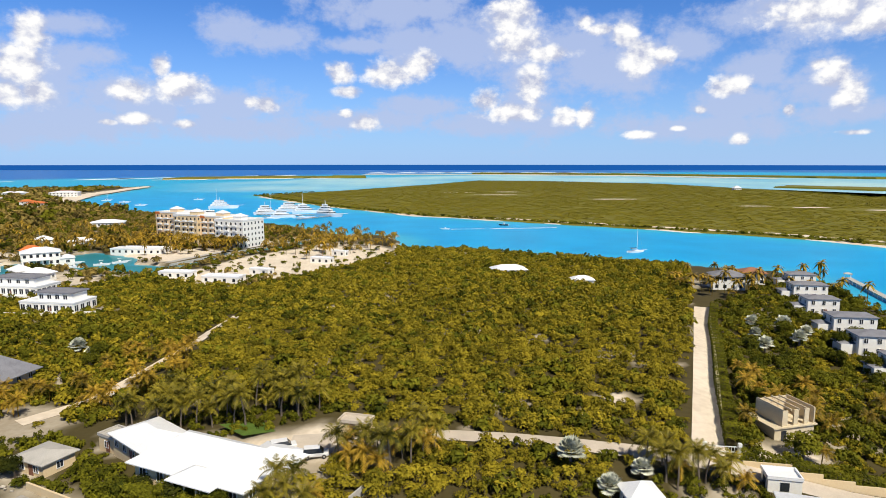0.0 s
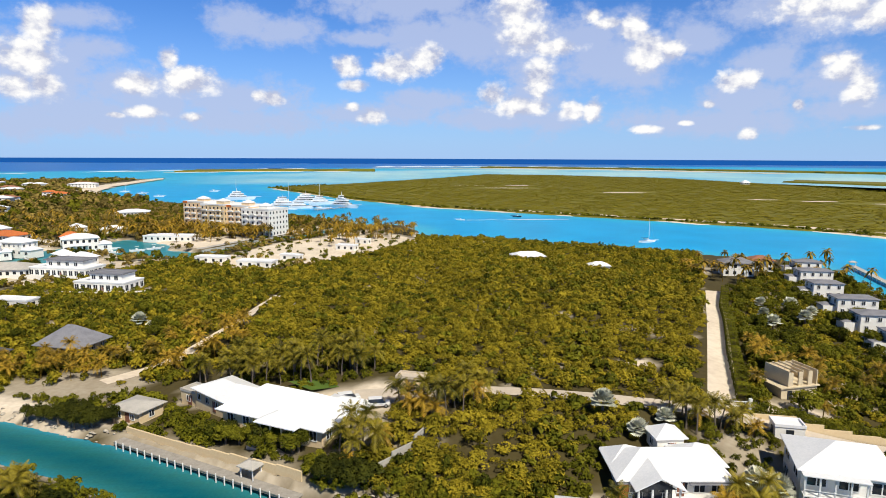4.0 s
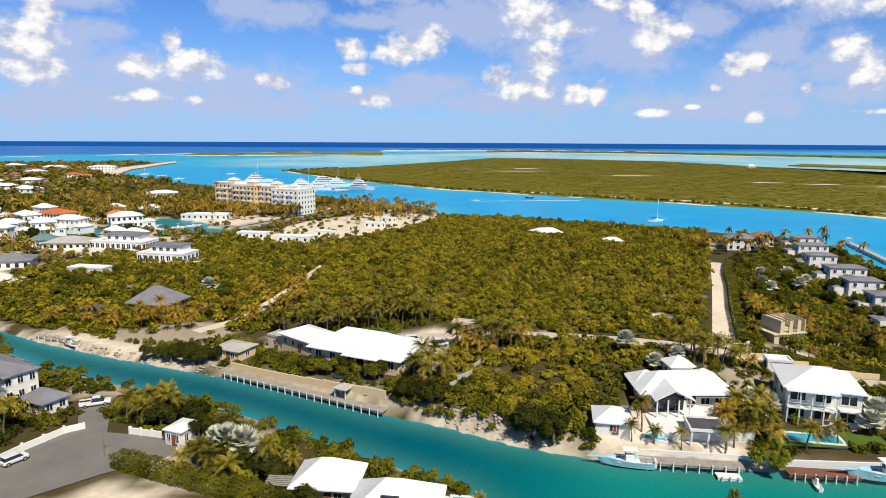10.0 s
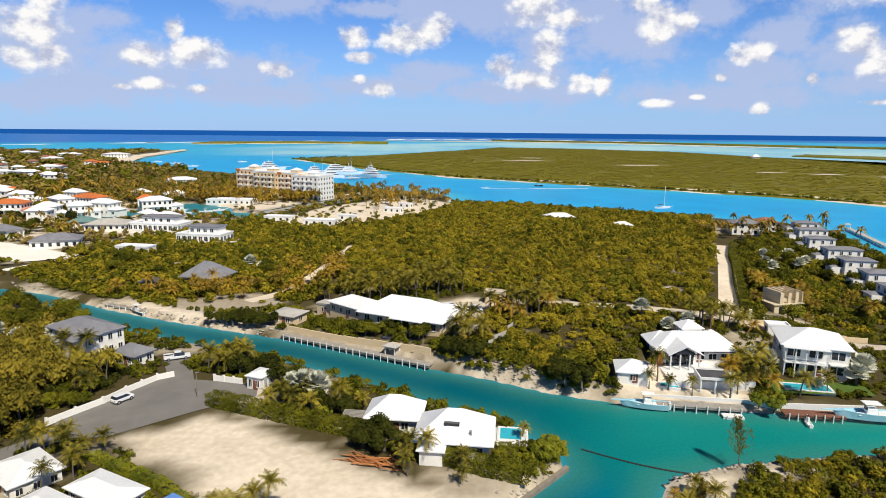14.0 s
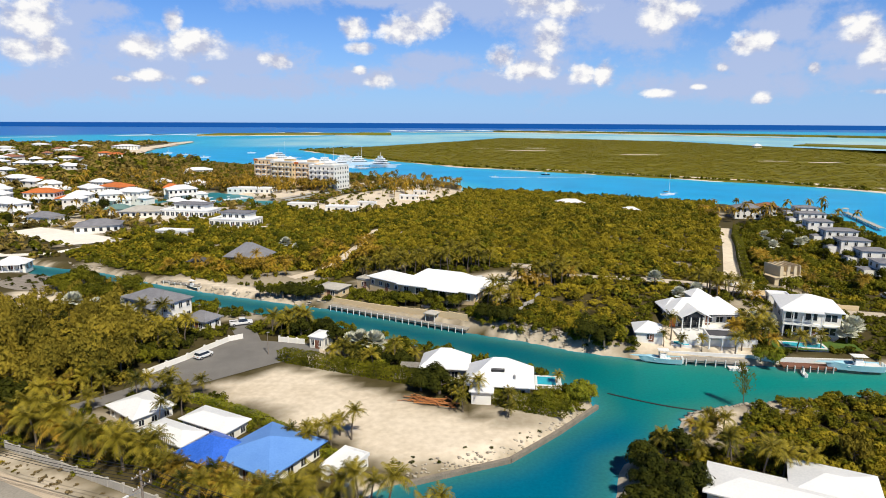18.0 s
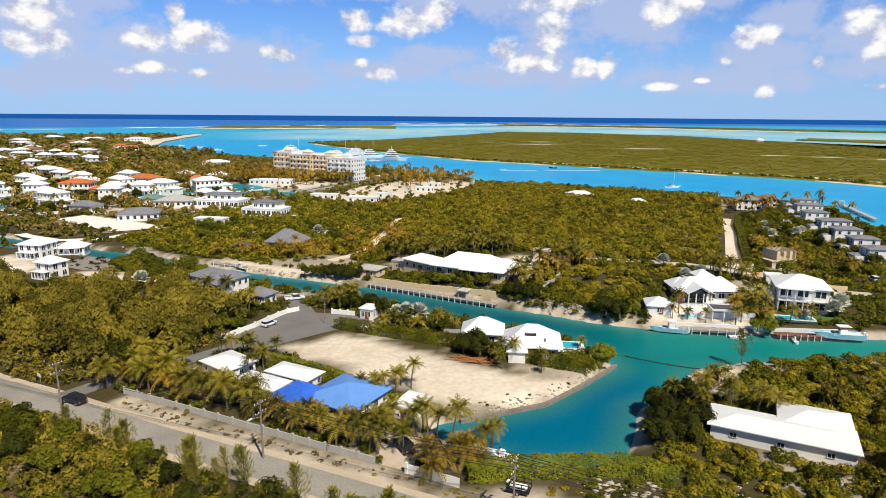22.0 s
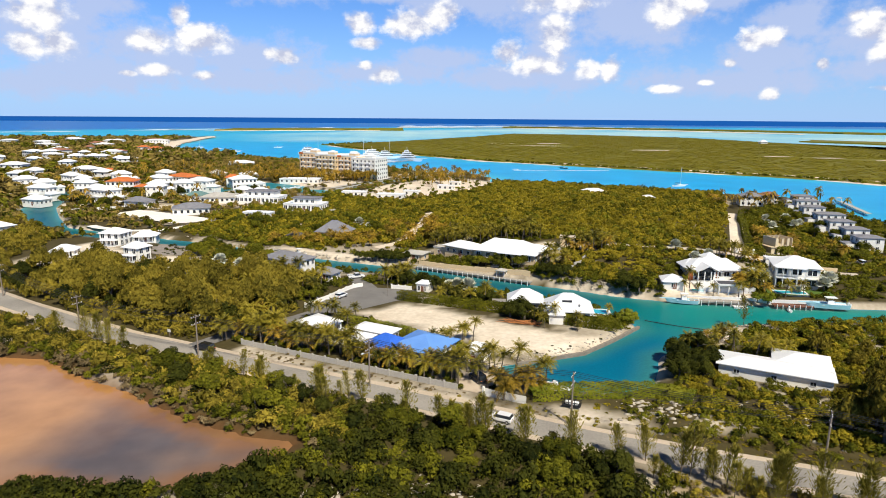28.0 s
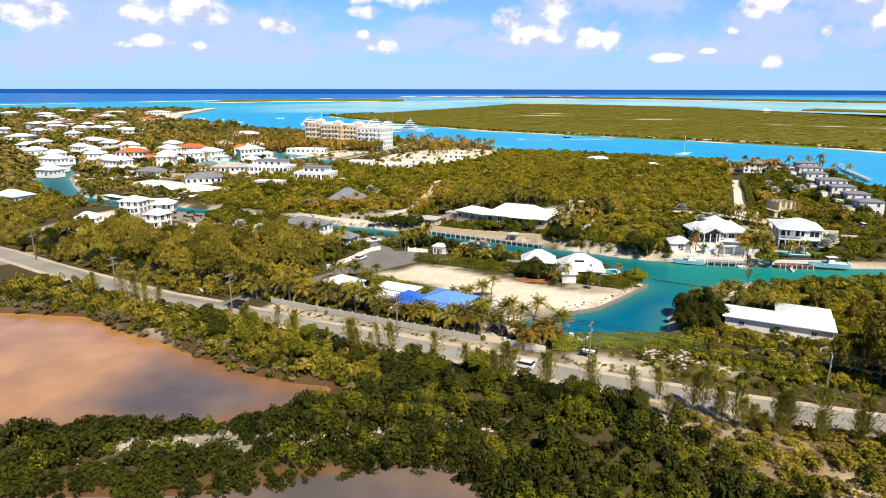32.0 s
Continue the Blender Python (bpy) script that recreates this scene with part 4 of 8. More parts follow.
def fan_palm_mesh(seed, height, reach):
    """A silver fan palm: a stout trunk and a round head of stiff pleated fans."""
    r = random.Random(seed)
    trunk = shared("trunk", tube([(0, 0, -0.4), (0, 0, height * 0.6), (0, 0, height)], [0.30, 0.24, 0.20], 8), M["trunk"])
    vs, fs = [], []
    for f in range(30):
        a, up = f * 2.39996, 1.35 - 1.75 * f / 30 + r.uniform(-0.1, 0.1)
        axis = Vector((math.cos(a) * math.cos(up), math.sin(a) * math.cos(up), math.sin(up)))
        side = Vector((-math.sin(a), math.cos(a), 0))
        hub = Vector((0, 0, height)) + axis * reach * r.uniform(0.42, 0.55)
        face = side.cross(axis)
        n, rad = 13, reach * r.uniform(0.42, 0.52)
        for i in range(n):
            b = (i / (n - 1) - 0.5) * 4.0
            d = axis * math.cos(b) + side * math.sin(b)
            e = axis * math.cos(b + 0.22) + side * math.sin(b + 0.22)
            g = axis * math.cos(b - 0.22) + side * math.sin(b - 0.22)
            k = len(vs)
            vs += [tuple(hub), tuple(hub + g * rad * 0.6), tuple(hub + d * rad - face * 0.12 * rad - Vector((0, 0, 0.1 * rad))), tuple(hub + e * rad * 0.6 + face * 0.06 * rad)]
            fs.append((k, k + 1, k + 2, k + 3))
    ob = quick_mesh("crown", np.array(vs), np.array(fs), M["silver_leaf"])
    data = ob.data
    data.attributes.new("single", "FLOAT", "POINT").data.foreach_set("value", np.ones(len(data.vertices), np.float32))
    bpy.data.objects.remove(ob)
    return trunk, data


def small_palm(seed):
    """A coarse palm as one cloud of quads, for groves far off."""
    r = np.random.default_rng(seed)
    q = []
    for k in range(3):
        b = np.array([(-0.1, 0, 0), (0.1, 0, 0), (0.08, 0, 5.5), (-0.08, 0, 5.5)])
        c, n = math.cos(k * 1.05), math.sin(k * 1.05)
        q.append(np.stack([b[:, 0] * c, b[:, 0] * n, b[:, 2]], 1))
    for f in range(13):
        a, up = f * 2.4 + r.uniform(-0.2, 0.2), 0.9 - 1.2 * f / 13
        for u0, u1, w0, w1 in ((0.0, 0.45, 0.12, 0.5), (0.45, 1.0, 0.5, 0.05)):
            e = []
            for u, w in ((u0, w0), (u1, w1)):
                o, z = 2.8 * u * math.cos(up * 0.9), 5.5 + 2.8 * (u * math.sin(up) - (0.75 - 0.2 * up) * u * u)
                e += [(math.cos(a) * o - math.sin(a) * w, math.sin(a) * o + math.cos(a) * w, z - 0.3 * w), (math.cos(a) * o + math.sin(a) * w, math.sin(a) * o - math.cos(a) * w, z - 0.3 * w)]
            q.append(np.array([e[0], e[1], e[3], e[2]]))
    return np.array(q)


PALMS = [palm_mesh(s, h, M["palm"], fr, ln) for s, h, fr, ln in ((1, 5.4, 19, 3.5), (2, 6.6, 18, 3.6), (3, 4.2, 20, 3.3), (4, 5.0, 18, 3.5))]
GOLD = [palm_mesh(s, h, M["palm_gold"], fr, ln) for s, h, fr, ln in ((5, 3.0, 21, 3.3), (6, 3.8, 20, 3.4))]
PINES = [tree_mesh(s, h, w, M["pine"], 0.30, 0.2, 2600, 0.9, 26) for s, h, w in ((11, 8.0, 3.2), (12, 9.5, 3.4), (13, 6.5, 3.0))]
LUSH = [tree_mesh(s, h, w, M["lush"], 0.36, 0.25, 1700, 0.1, 14) for s, h, w in ((21, 5.2, 3.2), (22, 4.4, 2.8), (23, 6.2, 3.4))]
DARK = [tree_mesh(s, h, w, M["dark_leaf"], 0.36, 0.25, 1700, 0.1, 13) for s, h, w in ((31, 5.0, 3.3), (32, 4.2, 2.8))]
SILVER = [fan_palm_mesh(s, h, w) for s, h, w in ((41, 2.4, 2.6), (42, 1.8, 2.3), (43, 3.0, 2.7))]
BRIGHT = [tree_mesh(s, h, w, M["bright"], 0.34, 0.2, 1400, 0.1, 11) for s, h, w in ((51, 4.0, 2.6),)]


SAPLINGS = [sapling_mesh(s, h) for s, h in ((61, 8.0), (62, 9.5), (63, 7.0))]


def plant(kind, name, label, category, x, y, scale, rot, group="", z=None):
    trunk, crown = kind
    t = thing(name, at(x, y, rot, z) @ Matrix.Scale(scale, 4), label, category, group)
    for n, me in (("trunk", trunk), ("crown", crown)):
        ob = new(n, me)
        ob.parent = t
    return t


def grove(kinds, name, label, category, poly, count, lo, hi, seed, group="", gap=1.6, keep=0.0, anywhere=False):
    """Single plants at random free places of a polygon."""
    r = random.Random(seed)
    a = np.array(poly)
    (x0, y0), (x1, y1) = a.min(0), a.max(0)
    done = []
    for _ in range(count * 25):
        if len(done) >= count:
            break
        x, y = r.uniform(x0, x1), r.uniform(y0, y1)
        if side_of(poly, x, y) < 0 or any((x - p) ** 2 + (y - q) ** 2 < gap * gap for p, q in done):
            continue
        if not anywhere and (land_level(x, y)[0] < 1.5 or any((x - p) ** 2 + (y - q) ** 2 < k * k for p, q, k in KEEP)):
            continue
        done.append((x, y))
        plant(kinds[r.randrange(len(kinds))], name, label, category, x, y, r.uniform(lo, hi), r.uniform(0, 360), group)
    if keep:
        KEEP.extend((x, y, keep) for x, y in done)


def around(x, y, rx, ry):
    return [(x + rx * math.cos(k * math.tau / 10), y + ry * math.sin(k * math.tau / 10)) for k in range(10)]


# ---------------- villas on the north bank ----------------


def columns(parent, xs, y, z0, z1, r=0.16, mat="trim"):
    for x in xs:
        part("column", tube([(x, y, z0), (x, y, z0 + 0.25), (x, y, z0 + 0.26), (x, y, z1)], [r * 1.4, r * 1.4, r, r], 8), M[mat], parent)


big = house("wide white hip-roofed villa with cream walls and arched porch", -19.8, 131.2, -24.5, 22.4, 11.5, 1, 3.2, "hip", 3.7, 1.0, "cream_wall", "white_roof", every=3.4, size=(1.6, 2.0))
part("porch_roof", hip_roof(8.0, 5.0, 1.6, 3.45, 0.5, 2.0, x=3.0, y=-5.6), M["white_roof"], big)
columns(big, (-0.6, 1.8, 4.2, 6.6), -7.9, -0.6, 3.3, 0.2, "cream_wall")
part("terrace", box(-3, 9, -9.0, -5.76, -7.0, -1.2), M["paving"], big)
part("rear_roof", hip_roof(8.5, 6.5, 1.5, 3.5, 0.6, 1.5, x=9.0, y=4.6), M["white_roof"], big)
part("rear_wall", box(5.2, 12.8, 4.9, 7.6, -0.8, 3.3), M["cream_wall"], big)
house("white hip-roofed wing with cream walls beside the villa", -35.2, 143.0, -40, 13.0, 8.4, 1, 3.3, "hip", 1.8, 0.7, "cream_wall", "white_roof")
house("small stone guest house with a pale low roof", -53.5, 141.0, -24, 7.4, 6.0, 1, 2.6, "hip", 0.9, 0.6, "cream_wall", "concrete")
house("cream outbuilding with a pale flat roof", -44.0, 147.5, -30, 5.0, 4.0, 1, 2.6, "flat", wall="cream_wall", top="concrete")
gate = thing("gatehouse", at(2.5, 139.5, -15), "cream gatehouse with an open arch beside the drive", "gatehouse")
part("wall", box(-2.6, -0.9, -1.4, 1.4, -1, 2.8), M["cream_wall"], gate)
part("wall", box(1.2, 2.6, -1.4, 1.4, -1, 2.8), M["cream_wall"], gate)
part("roof", flat_roof(5.4, 3.0, 2.805), M["paving"], gate)
KEEP.append((2.5, 139.5, 4.5))
KEEP.extend([(-10, 136, 6), (-3, 137, 6), (-28, 128, 5), (-14, 124, 5)])

# villa with gabled veranda
v1 = house("sprawling white villa with steep hip roofs and a gabled veranda", 43.2, 110.6, 0, 15.6, 8.2, 1, 2.9, "hip", 2.8, 1.1, every=2.6, size=(1.8, 2.1))
part("veranda_roof", gable_roof(6.6, 7.0, 1.9, 2.95, 0.4, x=-3.2, y=-4.2), M["white_roof"], v1)
columns(v1, (-6.2, -4.2, -2.2, -0.2), -7.3, -0.8, 2.8, 0.17)
part("side_roof", hip_roof(6.5, 6.5, 2.2, 2.94, 0.5, 0.5, x=6.0, y=2.8), M["white_roof"], v1)
part("side_roof", hip_roof(5.5, 5.5, 2.0, 2.94, 0.5, 0.5, x=-5.5, y=2.4), M["white_roof"], v1)
part("dark_awning", box(2.0, 8.2, -5.4, -3.9, 2.35, 2.5), M["grey_roof"], v1, "dark grey flat awning")
part("dark_awning", box(-8.6, -6.8, -5.2, -3.9, 2.35, 2.5), M["grey_roof"], v1, "dark grey flat awning")
part("terrace", box(-8, 9, -13.5, -3.9, -2.6, -0.6), M["trim"], v1, "white stone terrace")
part("gable_glass", ([(-5.6, -7.55, 2.9), (-0.8, -7.55, 2.9), (-3.2, -7.55, 4.3), (-5.6, -7.5, 2.9), (-0.8, -7.5, 2.9), (-3.2, -7.5, 4.3)], [(0, 1, 2), (5, 4, 3), (0, 3, 4, 1), (1, 4, 5, 2), (2, 5, 3, 0)]), M["glass"], v1, "dark glazed gable")
for k in range(4):
    part("glass_door", box(-6.0 + k * 1.5, -4.65 + k * 1.5, -4.22, -4.12, -0.55, 2.5), M["glass"], v1, "dark sliding glass door")
part("orange_screen", box(-8.3, -6.9, -4.8, -4.7, -0.5, 2.3), M["orange_roof"], v1, "orange sun screen")
house("white hip-roofed annex of the villa by the canal", 28.0, 100.6, -10, 6.0, 6.2, 1, 2.2, "hip", 1.8, 0.5, size=(1.2, 1.4))
house("small white pavilion with a pyramid roof behind the villa", 46.3, 119.0, 5, 4.6, 4.2, 1, 3.0, "hip", 1.6, 0.5)
cab = thing("cabana", at(43.6, 96.6, -8), "white flat-roofed poolside cabana with a grey roof deck", "cabana")
part("wall", box(-3.2, 3.2, 1.0, 3.4, -1.2, 2.8), M["white_wall"], cab)
part("roof", flat_roof(6.4, 5.2, 2.8, rim=0.3, y=0.9), M["trim"], cab)
part("roof_deck", box(-2.9, 2.9, -1.4, 3.2, 3.01, 3.08), M["dark_roof"], cab, "dark slatted roof deck")
columns(cab, (-3.0, -0.2, 3.0), -1.5, -0.8, 2.8, 0.2)
KEEP.append((43.6, 96.6, 5))

# two-storey villa with balconies
v2 = house("large white two-storey villa with a hip roof and balconies", 70.2, 110.6, -18, 12.6, 11.5, 2, 3.3, "hip", 2.6, 0.7, every=4.1, size=(2.9, 2.0))
part("balcony", box(-6.2, 2.0, -7.7, -5.75, 3.1, 3.3), M["trim"], v2)
for x in (-6.1, -4.1, -2.1, -0.1, 1.9):
    part("column", box(x - 0.12, x + 0.12, -7.6, -7.36, -0.8, 6.4), M["trim"], v2)
part("balcony_rail", box(-6.2, 2.0, -7.66, -7.58, 4.15, 4.25), M["trim"], v2)
part("balcony_roof", box(-6.5, 2.3, -8.0, -5.75, 6.4, 6.55), M["white_roof"], v2)
part("balcony", box(2.6, 6.2, -7.0, -5.75, 3.1, 3.3), M["trim"], v2)
part("balcony_rail", box(2.6, 6.2, -6.96, -6.88, 4.15, 4.25), M["trim"], v2)
part("terrace", box(-7, 7, -9.6, -5.75, -1.4, -0.4), M["paving"], v2)

# unfinished house
uf = thing("unfinished_house", at(83.2, 148.4, 14, 3.9) @ Matrix.Diagonal((0.86, 1, 1.08, 1)), "roofless house shell of bare tan block, still unfinished", "house")
part("wall", box(-5.4, 5.0, -3.4, 3.4, -2, 2.6), M["bare_wall"], uf)
part("floor_slab", box(-6.0, 5.4, -3.8, 3.8, 2.6, 2.85), M["bare_wall"], uf)
for x0, x1, y0, y1 in ((-3.6, -3.3, -3.4, 3.4), (4.7, 5.0, -3.4, 3.4), (-3.3, 4.7, 3.1, 3.4), (-3.3, -2.2, -3.4, -3.1), (-0.6, 0.6, -3.4, -3.1), (2.2, 3.4, -3.4, -3.1)):
    part("wall", box(x0, x1, y0, y1, 2.85, 5.6), M["bare_wall"], uf)
for k in range(5):
    part("rafter", box(-3.5 + k * 2.0, -3.3 + k * 2.0, -3.4, 3.4, 5.6, 5.85), M["bare_wall"], uf)
d0 = new("door", ME_DARK)
d0.parent = uf
d0.matrix_basis = pose(-3.0, -3.42, 1.0) @ Matrix.Diagonal((1.3, 1, 2.1, 1))
KEEP.append((83.2, 148.4, 5)), KEEP.append((81.2, 142.5, 4))

# houses beyond the plateau
house("low white bungalow with a hip roof by the shore", 50, 318, 5, 15, 8, 1, 3.2, "hip", 2.0, 0.8, fine=False, name="bungalow")
house("small white hip-roofed cottage half hidden by scrub", 80, 300, 0, 9, 6, 1, 3.0, "hip", 1.6, 0.6, fine=False, name="cottage")
for x, y, w in ((177, 304, 13), (167, 281, 15), (156, 255, 12.5), (150, 229, 15), (142, 207, 12.5), (136, 186, 11), (129, 166, 11)):
    w *= 0.86
    h = house("white two-storey house with a low grey hip roof", x, y, -8, w, 7.5, 2, 2.9, "hip", 0.9, 0.4, "white_wall", "grey_roof", every=3.2, group="row of shore houses", name="row_house", size=(1.2, 1.7))
    part("side_wing", box(-w / 2 - 4.0, -w / 2, -2.5, 2.5, -1, 3.0), M["white_wall"], h)
    part("wing_roof", hip_roof(4.2, 5.2, 0.7, 3.02, 0.3, 0.3, x=-w / 2 - 2.0, y=0.5), M["grey_roof"], h)
house("tall grey-roofed shore villa among palms", 143, 300, -10, 13, 9, 2, 3.0, "hip", 2.0, 0.8, "white_wall", "grey_roof", fine=False, name="shore_villa")
house("brown-roofed shore house among palms", 160, 312, -10, 10, 8, 2, 2.6, "hip", 2.0, 0.8, "white_wall", "brown_roof", fine=False, name="shore_house")
house("white garden hut with a flat pale roof", 72, 128, -12, 5, 3.5, 1, 2.4, "flat", fine=False, name="garden_hut")

# ---------------- west of the plateau ----------------
hut = house("open pavilion with a steep grey shingle pyramid roof", -92.4, 184.7, -13, 12.5, 10, 1, 2.6, "hip", 4.6, 1.2, "cream_wall", "grey_roof", name="pavilion")
house("small dark-roofed garden pavilion", -108, 176, -13, 5, 5, 1, 2.2, "hip", 1.6, 0.6, "cream_wall", "dark_roof", fine=False, name="pavilion")

for x, y, w, st, top, wl in ((-257, 370, 17, 2, "white_roof", "white_wall"), (-244, 380, 22, 2, "orange_roof", "white_wall"), (-219, 350, 17, 2, "white_roof", "white_wall"), (-233, 312, 12, 2, "white_roof", "white_wall"), (-271, 343, 20, 2, "orange_roof", "white_wall"),
                             (-254, 291, 16, 2, "white_roof", "white_wall"), (-195, 366, 19, 2, "white_roof", "white_wall"), (-205, 374, 10, 2, "orange_roof", "white_wall"), (-182, 245, 20, 1, "grey_roof", "white_wall"), (-200, 297, 13, 1, "teal_roof", "white_wall"),
                             (-184, 292, 22, 1, "concrete", "white_wall"), (-266, 571, 28, 1, "white_roof", "white_wall"), (-245, 183, 16, 1, "white_roof", "white_wall"), (-264, 300, 14, 2, "white_roof", "white_wall"), (-240, 330, 13, 2, "white_roof", "white_wall"),
                             (-276, 355, 12, 2, "white_roof", "white_wall"), (-290, 330, 13, 2, "white_roof", "white_wall"),
                             (-300, 300, 15, 2, "white_roof", "white_wall"), (-285, 272, 14, 1, "white_roof", "white_wall"), (-318, 330, 14, 2, "white_roof", "white_wall"), (-225, 335, 13, 2, "white_roof", "white_wall"), (-182, 330, 12, 1, "white_roof", "white_wall"),
                             (-168, 322, 12, 1, "white_roof", "white_wall"), (-300, 395, 15, 2, "white_roof", "white_wall"), (-272, 410, 14, 2, "white_roof", "white_wall"), (-330, 380, 14, 2, "white_roof", "white_wall"), (-345, 350, 15, 2, "white_roof", "white_wall"),
                             (-222, 268, 15, 1, "grey_roof", "white_wall"), (-215, 440, 16, 1, "white_roof", "white_wall"), (-245, 450, 14, 1, "white_roof", "white_wall")):
    wing = st == 2 and w > 12
    words = {"white_roof": "white", "orange_roof": "terracotta-orange", "grey_roof": "grey", "teal_roof": "grey-green", "concrete": "pale grey"}[top]
    h = house(f"white {'two-storey' if st == 2 else 'one-storey'} house with a {words} hip roof", x, y, random.Random(int(x * 7 + y)).choice((-38, -24, -14, 6, 20, 34)), w * 0.92, w * 0.60, st, 3.6, "hip", 2.4, 0.7, wl, top, every=2.8, group="houses of the western quarter", name="villa", size=(1.3, 1.6), fine=w < 19)
    if wing:
        part("wing_wall", box(w * 0.46 + 0.01, w * 0.80, -w * 0.30, w * 0.16, -1.0, 3.4), M[wl], h)
        part("wing_roof", hip_roof(w * 0.34, w * 0.46, 1.7, 3.42, 0.5, 0.3, x=w * 0.63, y=-w * 0.07), M[top], h)
        part("porch_roof", box(-w * 0.30, w * 0.20, -w * 0.30 - 2.6, -w * 0.30 - 0.02, 3.3, 3.5), M["trim"], h)
        columns(h, (-w * 0.28, -w * 0.12, w * 0.03, w * 0.18), -w * 0.30 - 2.4, -0.6, 3.3, 0.2)
        window(h, w * 0.63, -w * 0.30 - 0.03, 1.7, 2.0, 1.7)
for x, y, w, d, rot in ((-159, 294, 28, 13, -10), (-124, 263, 22, 12, -10)):
    m = house("modern white flat-roofed villa with wide glass doors", x, y, rot, w, d, 1, 3.6, "flat", every=2.6, size=(2.0, 2.5), name="modern_villa")
    part("upper_storey", box(-w * 0.3, w * 0.35, -d * 0.2, d * 0.45, 3.8, 6.6), M["white_wall"], m)
    part("upper_roof", flat_roof(w * 0.7, d * 0.72, 6.6, x=w * 0.025, y=d * 0.12), M["grey_roof"], m)
    for k in range(4):
        window(m, -w * 0.22 + k * w * 0.15, -d * 0.2 - 0.03, 5.2, 1.9, 1.8)
    part("pool_terrace", box(-w * 0.6, w * 0.75, -d * 0.95, -d * 0.5, -1.2, 0.3), M["trim"], m)
for x, y, w, rot in ((-107, 329, 16, -8), (-81, 317, 18, -10), (-69, 336, 11, -20), (-142, 234, 15, -10), (-163, 412, 32, -6), (-46, 372, 12, -20), (-40, 398, 9, -25)):
    house("low white flat-roofed building with blank walls", x, y, rot, w, w * 0.4, 1, 2.6, "flat", every=4.0, fine=False, name="low_building")

# white estate beside the western canal
for x, y, w, d, rot, st in ((-164, 122, 10, 7, -15, 2), (-179, 163, 9, 8, -8, 2), (-170, 170, 9, 6, 12, 1), (-156, 135, 7, 6, -20, 2), (-186, 140, 8, 6, 10, 1)):
    e = house("bright white villa with white hip roofs and verandas", x, y, rot, w, d, st, 2.5, "hip", 2.0, 0.6, every=2.4, name="estate_villa", size=(1.6, 2.0))
    part("veranda", box(-w * 0.4, w * 0.4, -d / 2 - 2.2, -d / 2, -0.4, 0.15), M["trim"], e)
    columns(e, [(-0.4 + 0.2 * k) * w for k in range(5)], -d / 2 - 2.0, 0.15, 2.35)
    part("veranda_roof", box(-w * 0.43, w * 0.43, -d / 2 - 2.4, -d / 2 - 0.05, 2.35, 2.48), M["white_roof"], e)
house("small ruined white house without a roof among bushes", -129, 112, -20, 9, 6, 1, 2.4, "flat", wall="white_wall", top="concrete", name="ruin")

# far houses
FAR = [(-587, 883, 26), (-582, 1047, 44), (-489, 810, 16), (-455, 776, 20), (-472, 709, 20), (-386, 569, 18), (-553, 700, 19), (-580, 762, 19), (-496, 677, 12), (-562, 801, 12), (-434, 607, 14), (-355, 444, 22), (-324, 421, 13), (-755, 1088, 26),
       (-735, 965, 34), (-648, 1037, 22), (-310, 361, 11), (-326, 416, 15), (-382, 397, 15), (-357, 442, 18), (-446, 482, 22), (-472, 696, 24), (-446, 611, 16), (-387, 424, 15), (-553, 719, 25), (-562, 684, 30), (-506, 631, 20), (-465, 609, 16)]
rf = random.Random(5)
KEEP.extend((x, y, 42) for x, y in ((-470, 870), (-515, 955), (-545, 1030), (-572, 1100), (-590, 1180), (-607, 1260), (-622, 1340), (-640, 1420), (-655, 1490)))
for x, y, w in FAR + [(-400, 581, 13), (-656, 1025, 20), (-625, 932, 24), (-592, 1065, 38), (-669, 871, 34), (-528, 576, 13), (-772, 1105, 26), (-610, 640, 18), (-690, 760, 22), (-500, 520, 16), (-560, 540, 16), (-420, 520, 14), (-650, 700, 20), (-820, 1000, 26), (-700, 640, 18), (-480, 560, 15)]:
    top = "orange_roof" if (x, y) in ((-489, 810), (-455, 776), (-324, 421)) else "brown_roof" if rf.random() < 0.12 else "white_roof"
    KEEP.append((x + w * 0.1, y - w * 0.5, w * 0.36))
    house({"orange_roof": "white house with a terracotta roof in the trees", "brown_roof": "white house with a brown roof in the trees", "white_roof": "white-roofed house among trees"}[top], x, y, rf.uniform(-30, 20), w * 0.92, w * 0.6, 2, 3.4, "hip", 2.4, 0.8, "white_wall", top, fine=False, every=5.0, sides="f", group="far houses", name="far_house", size=(1.6, 1.6))

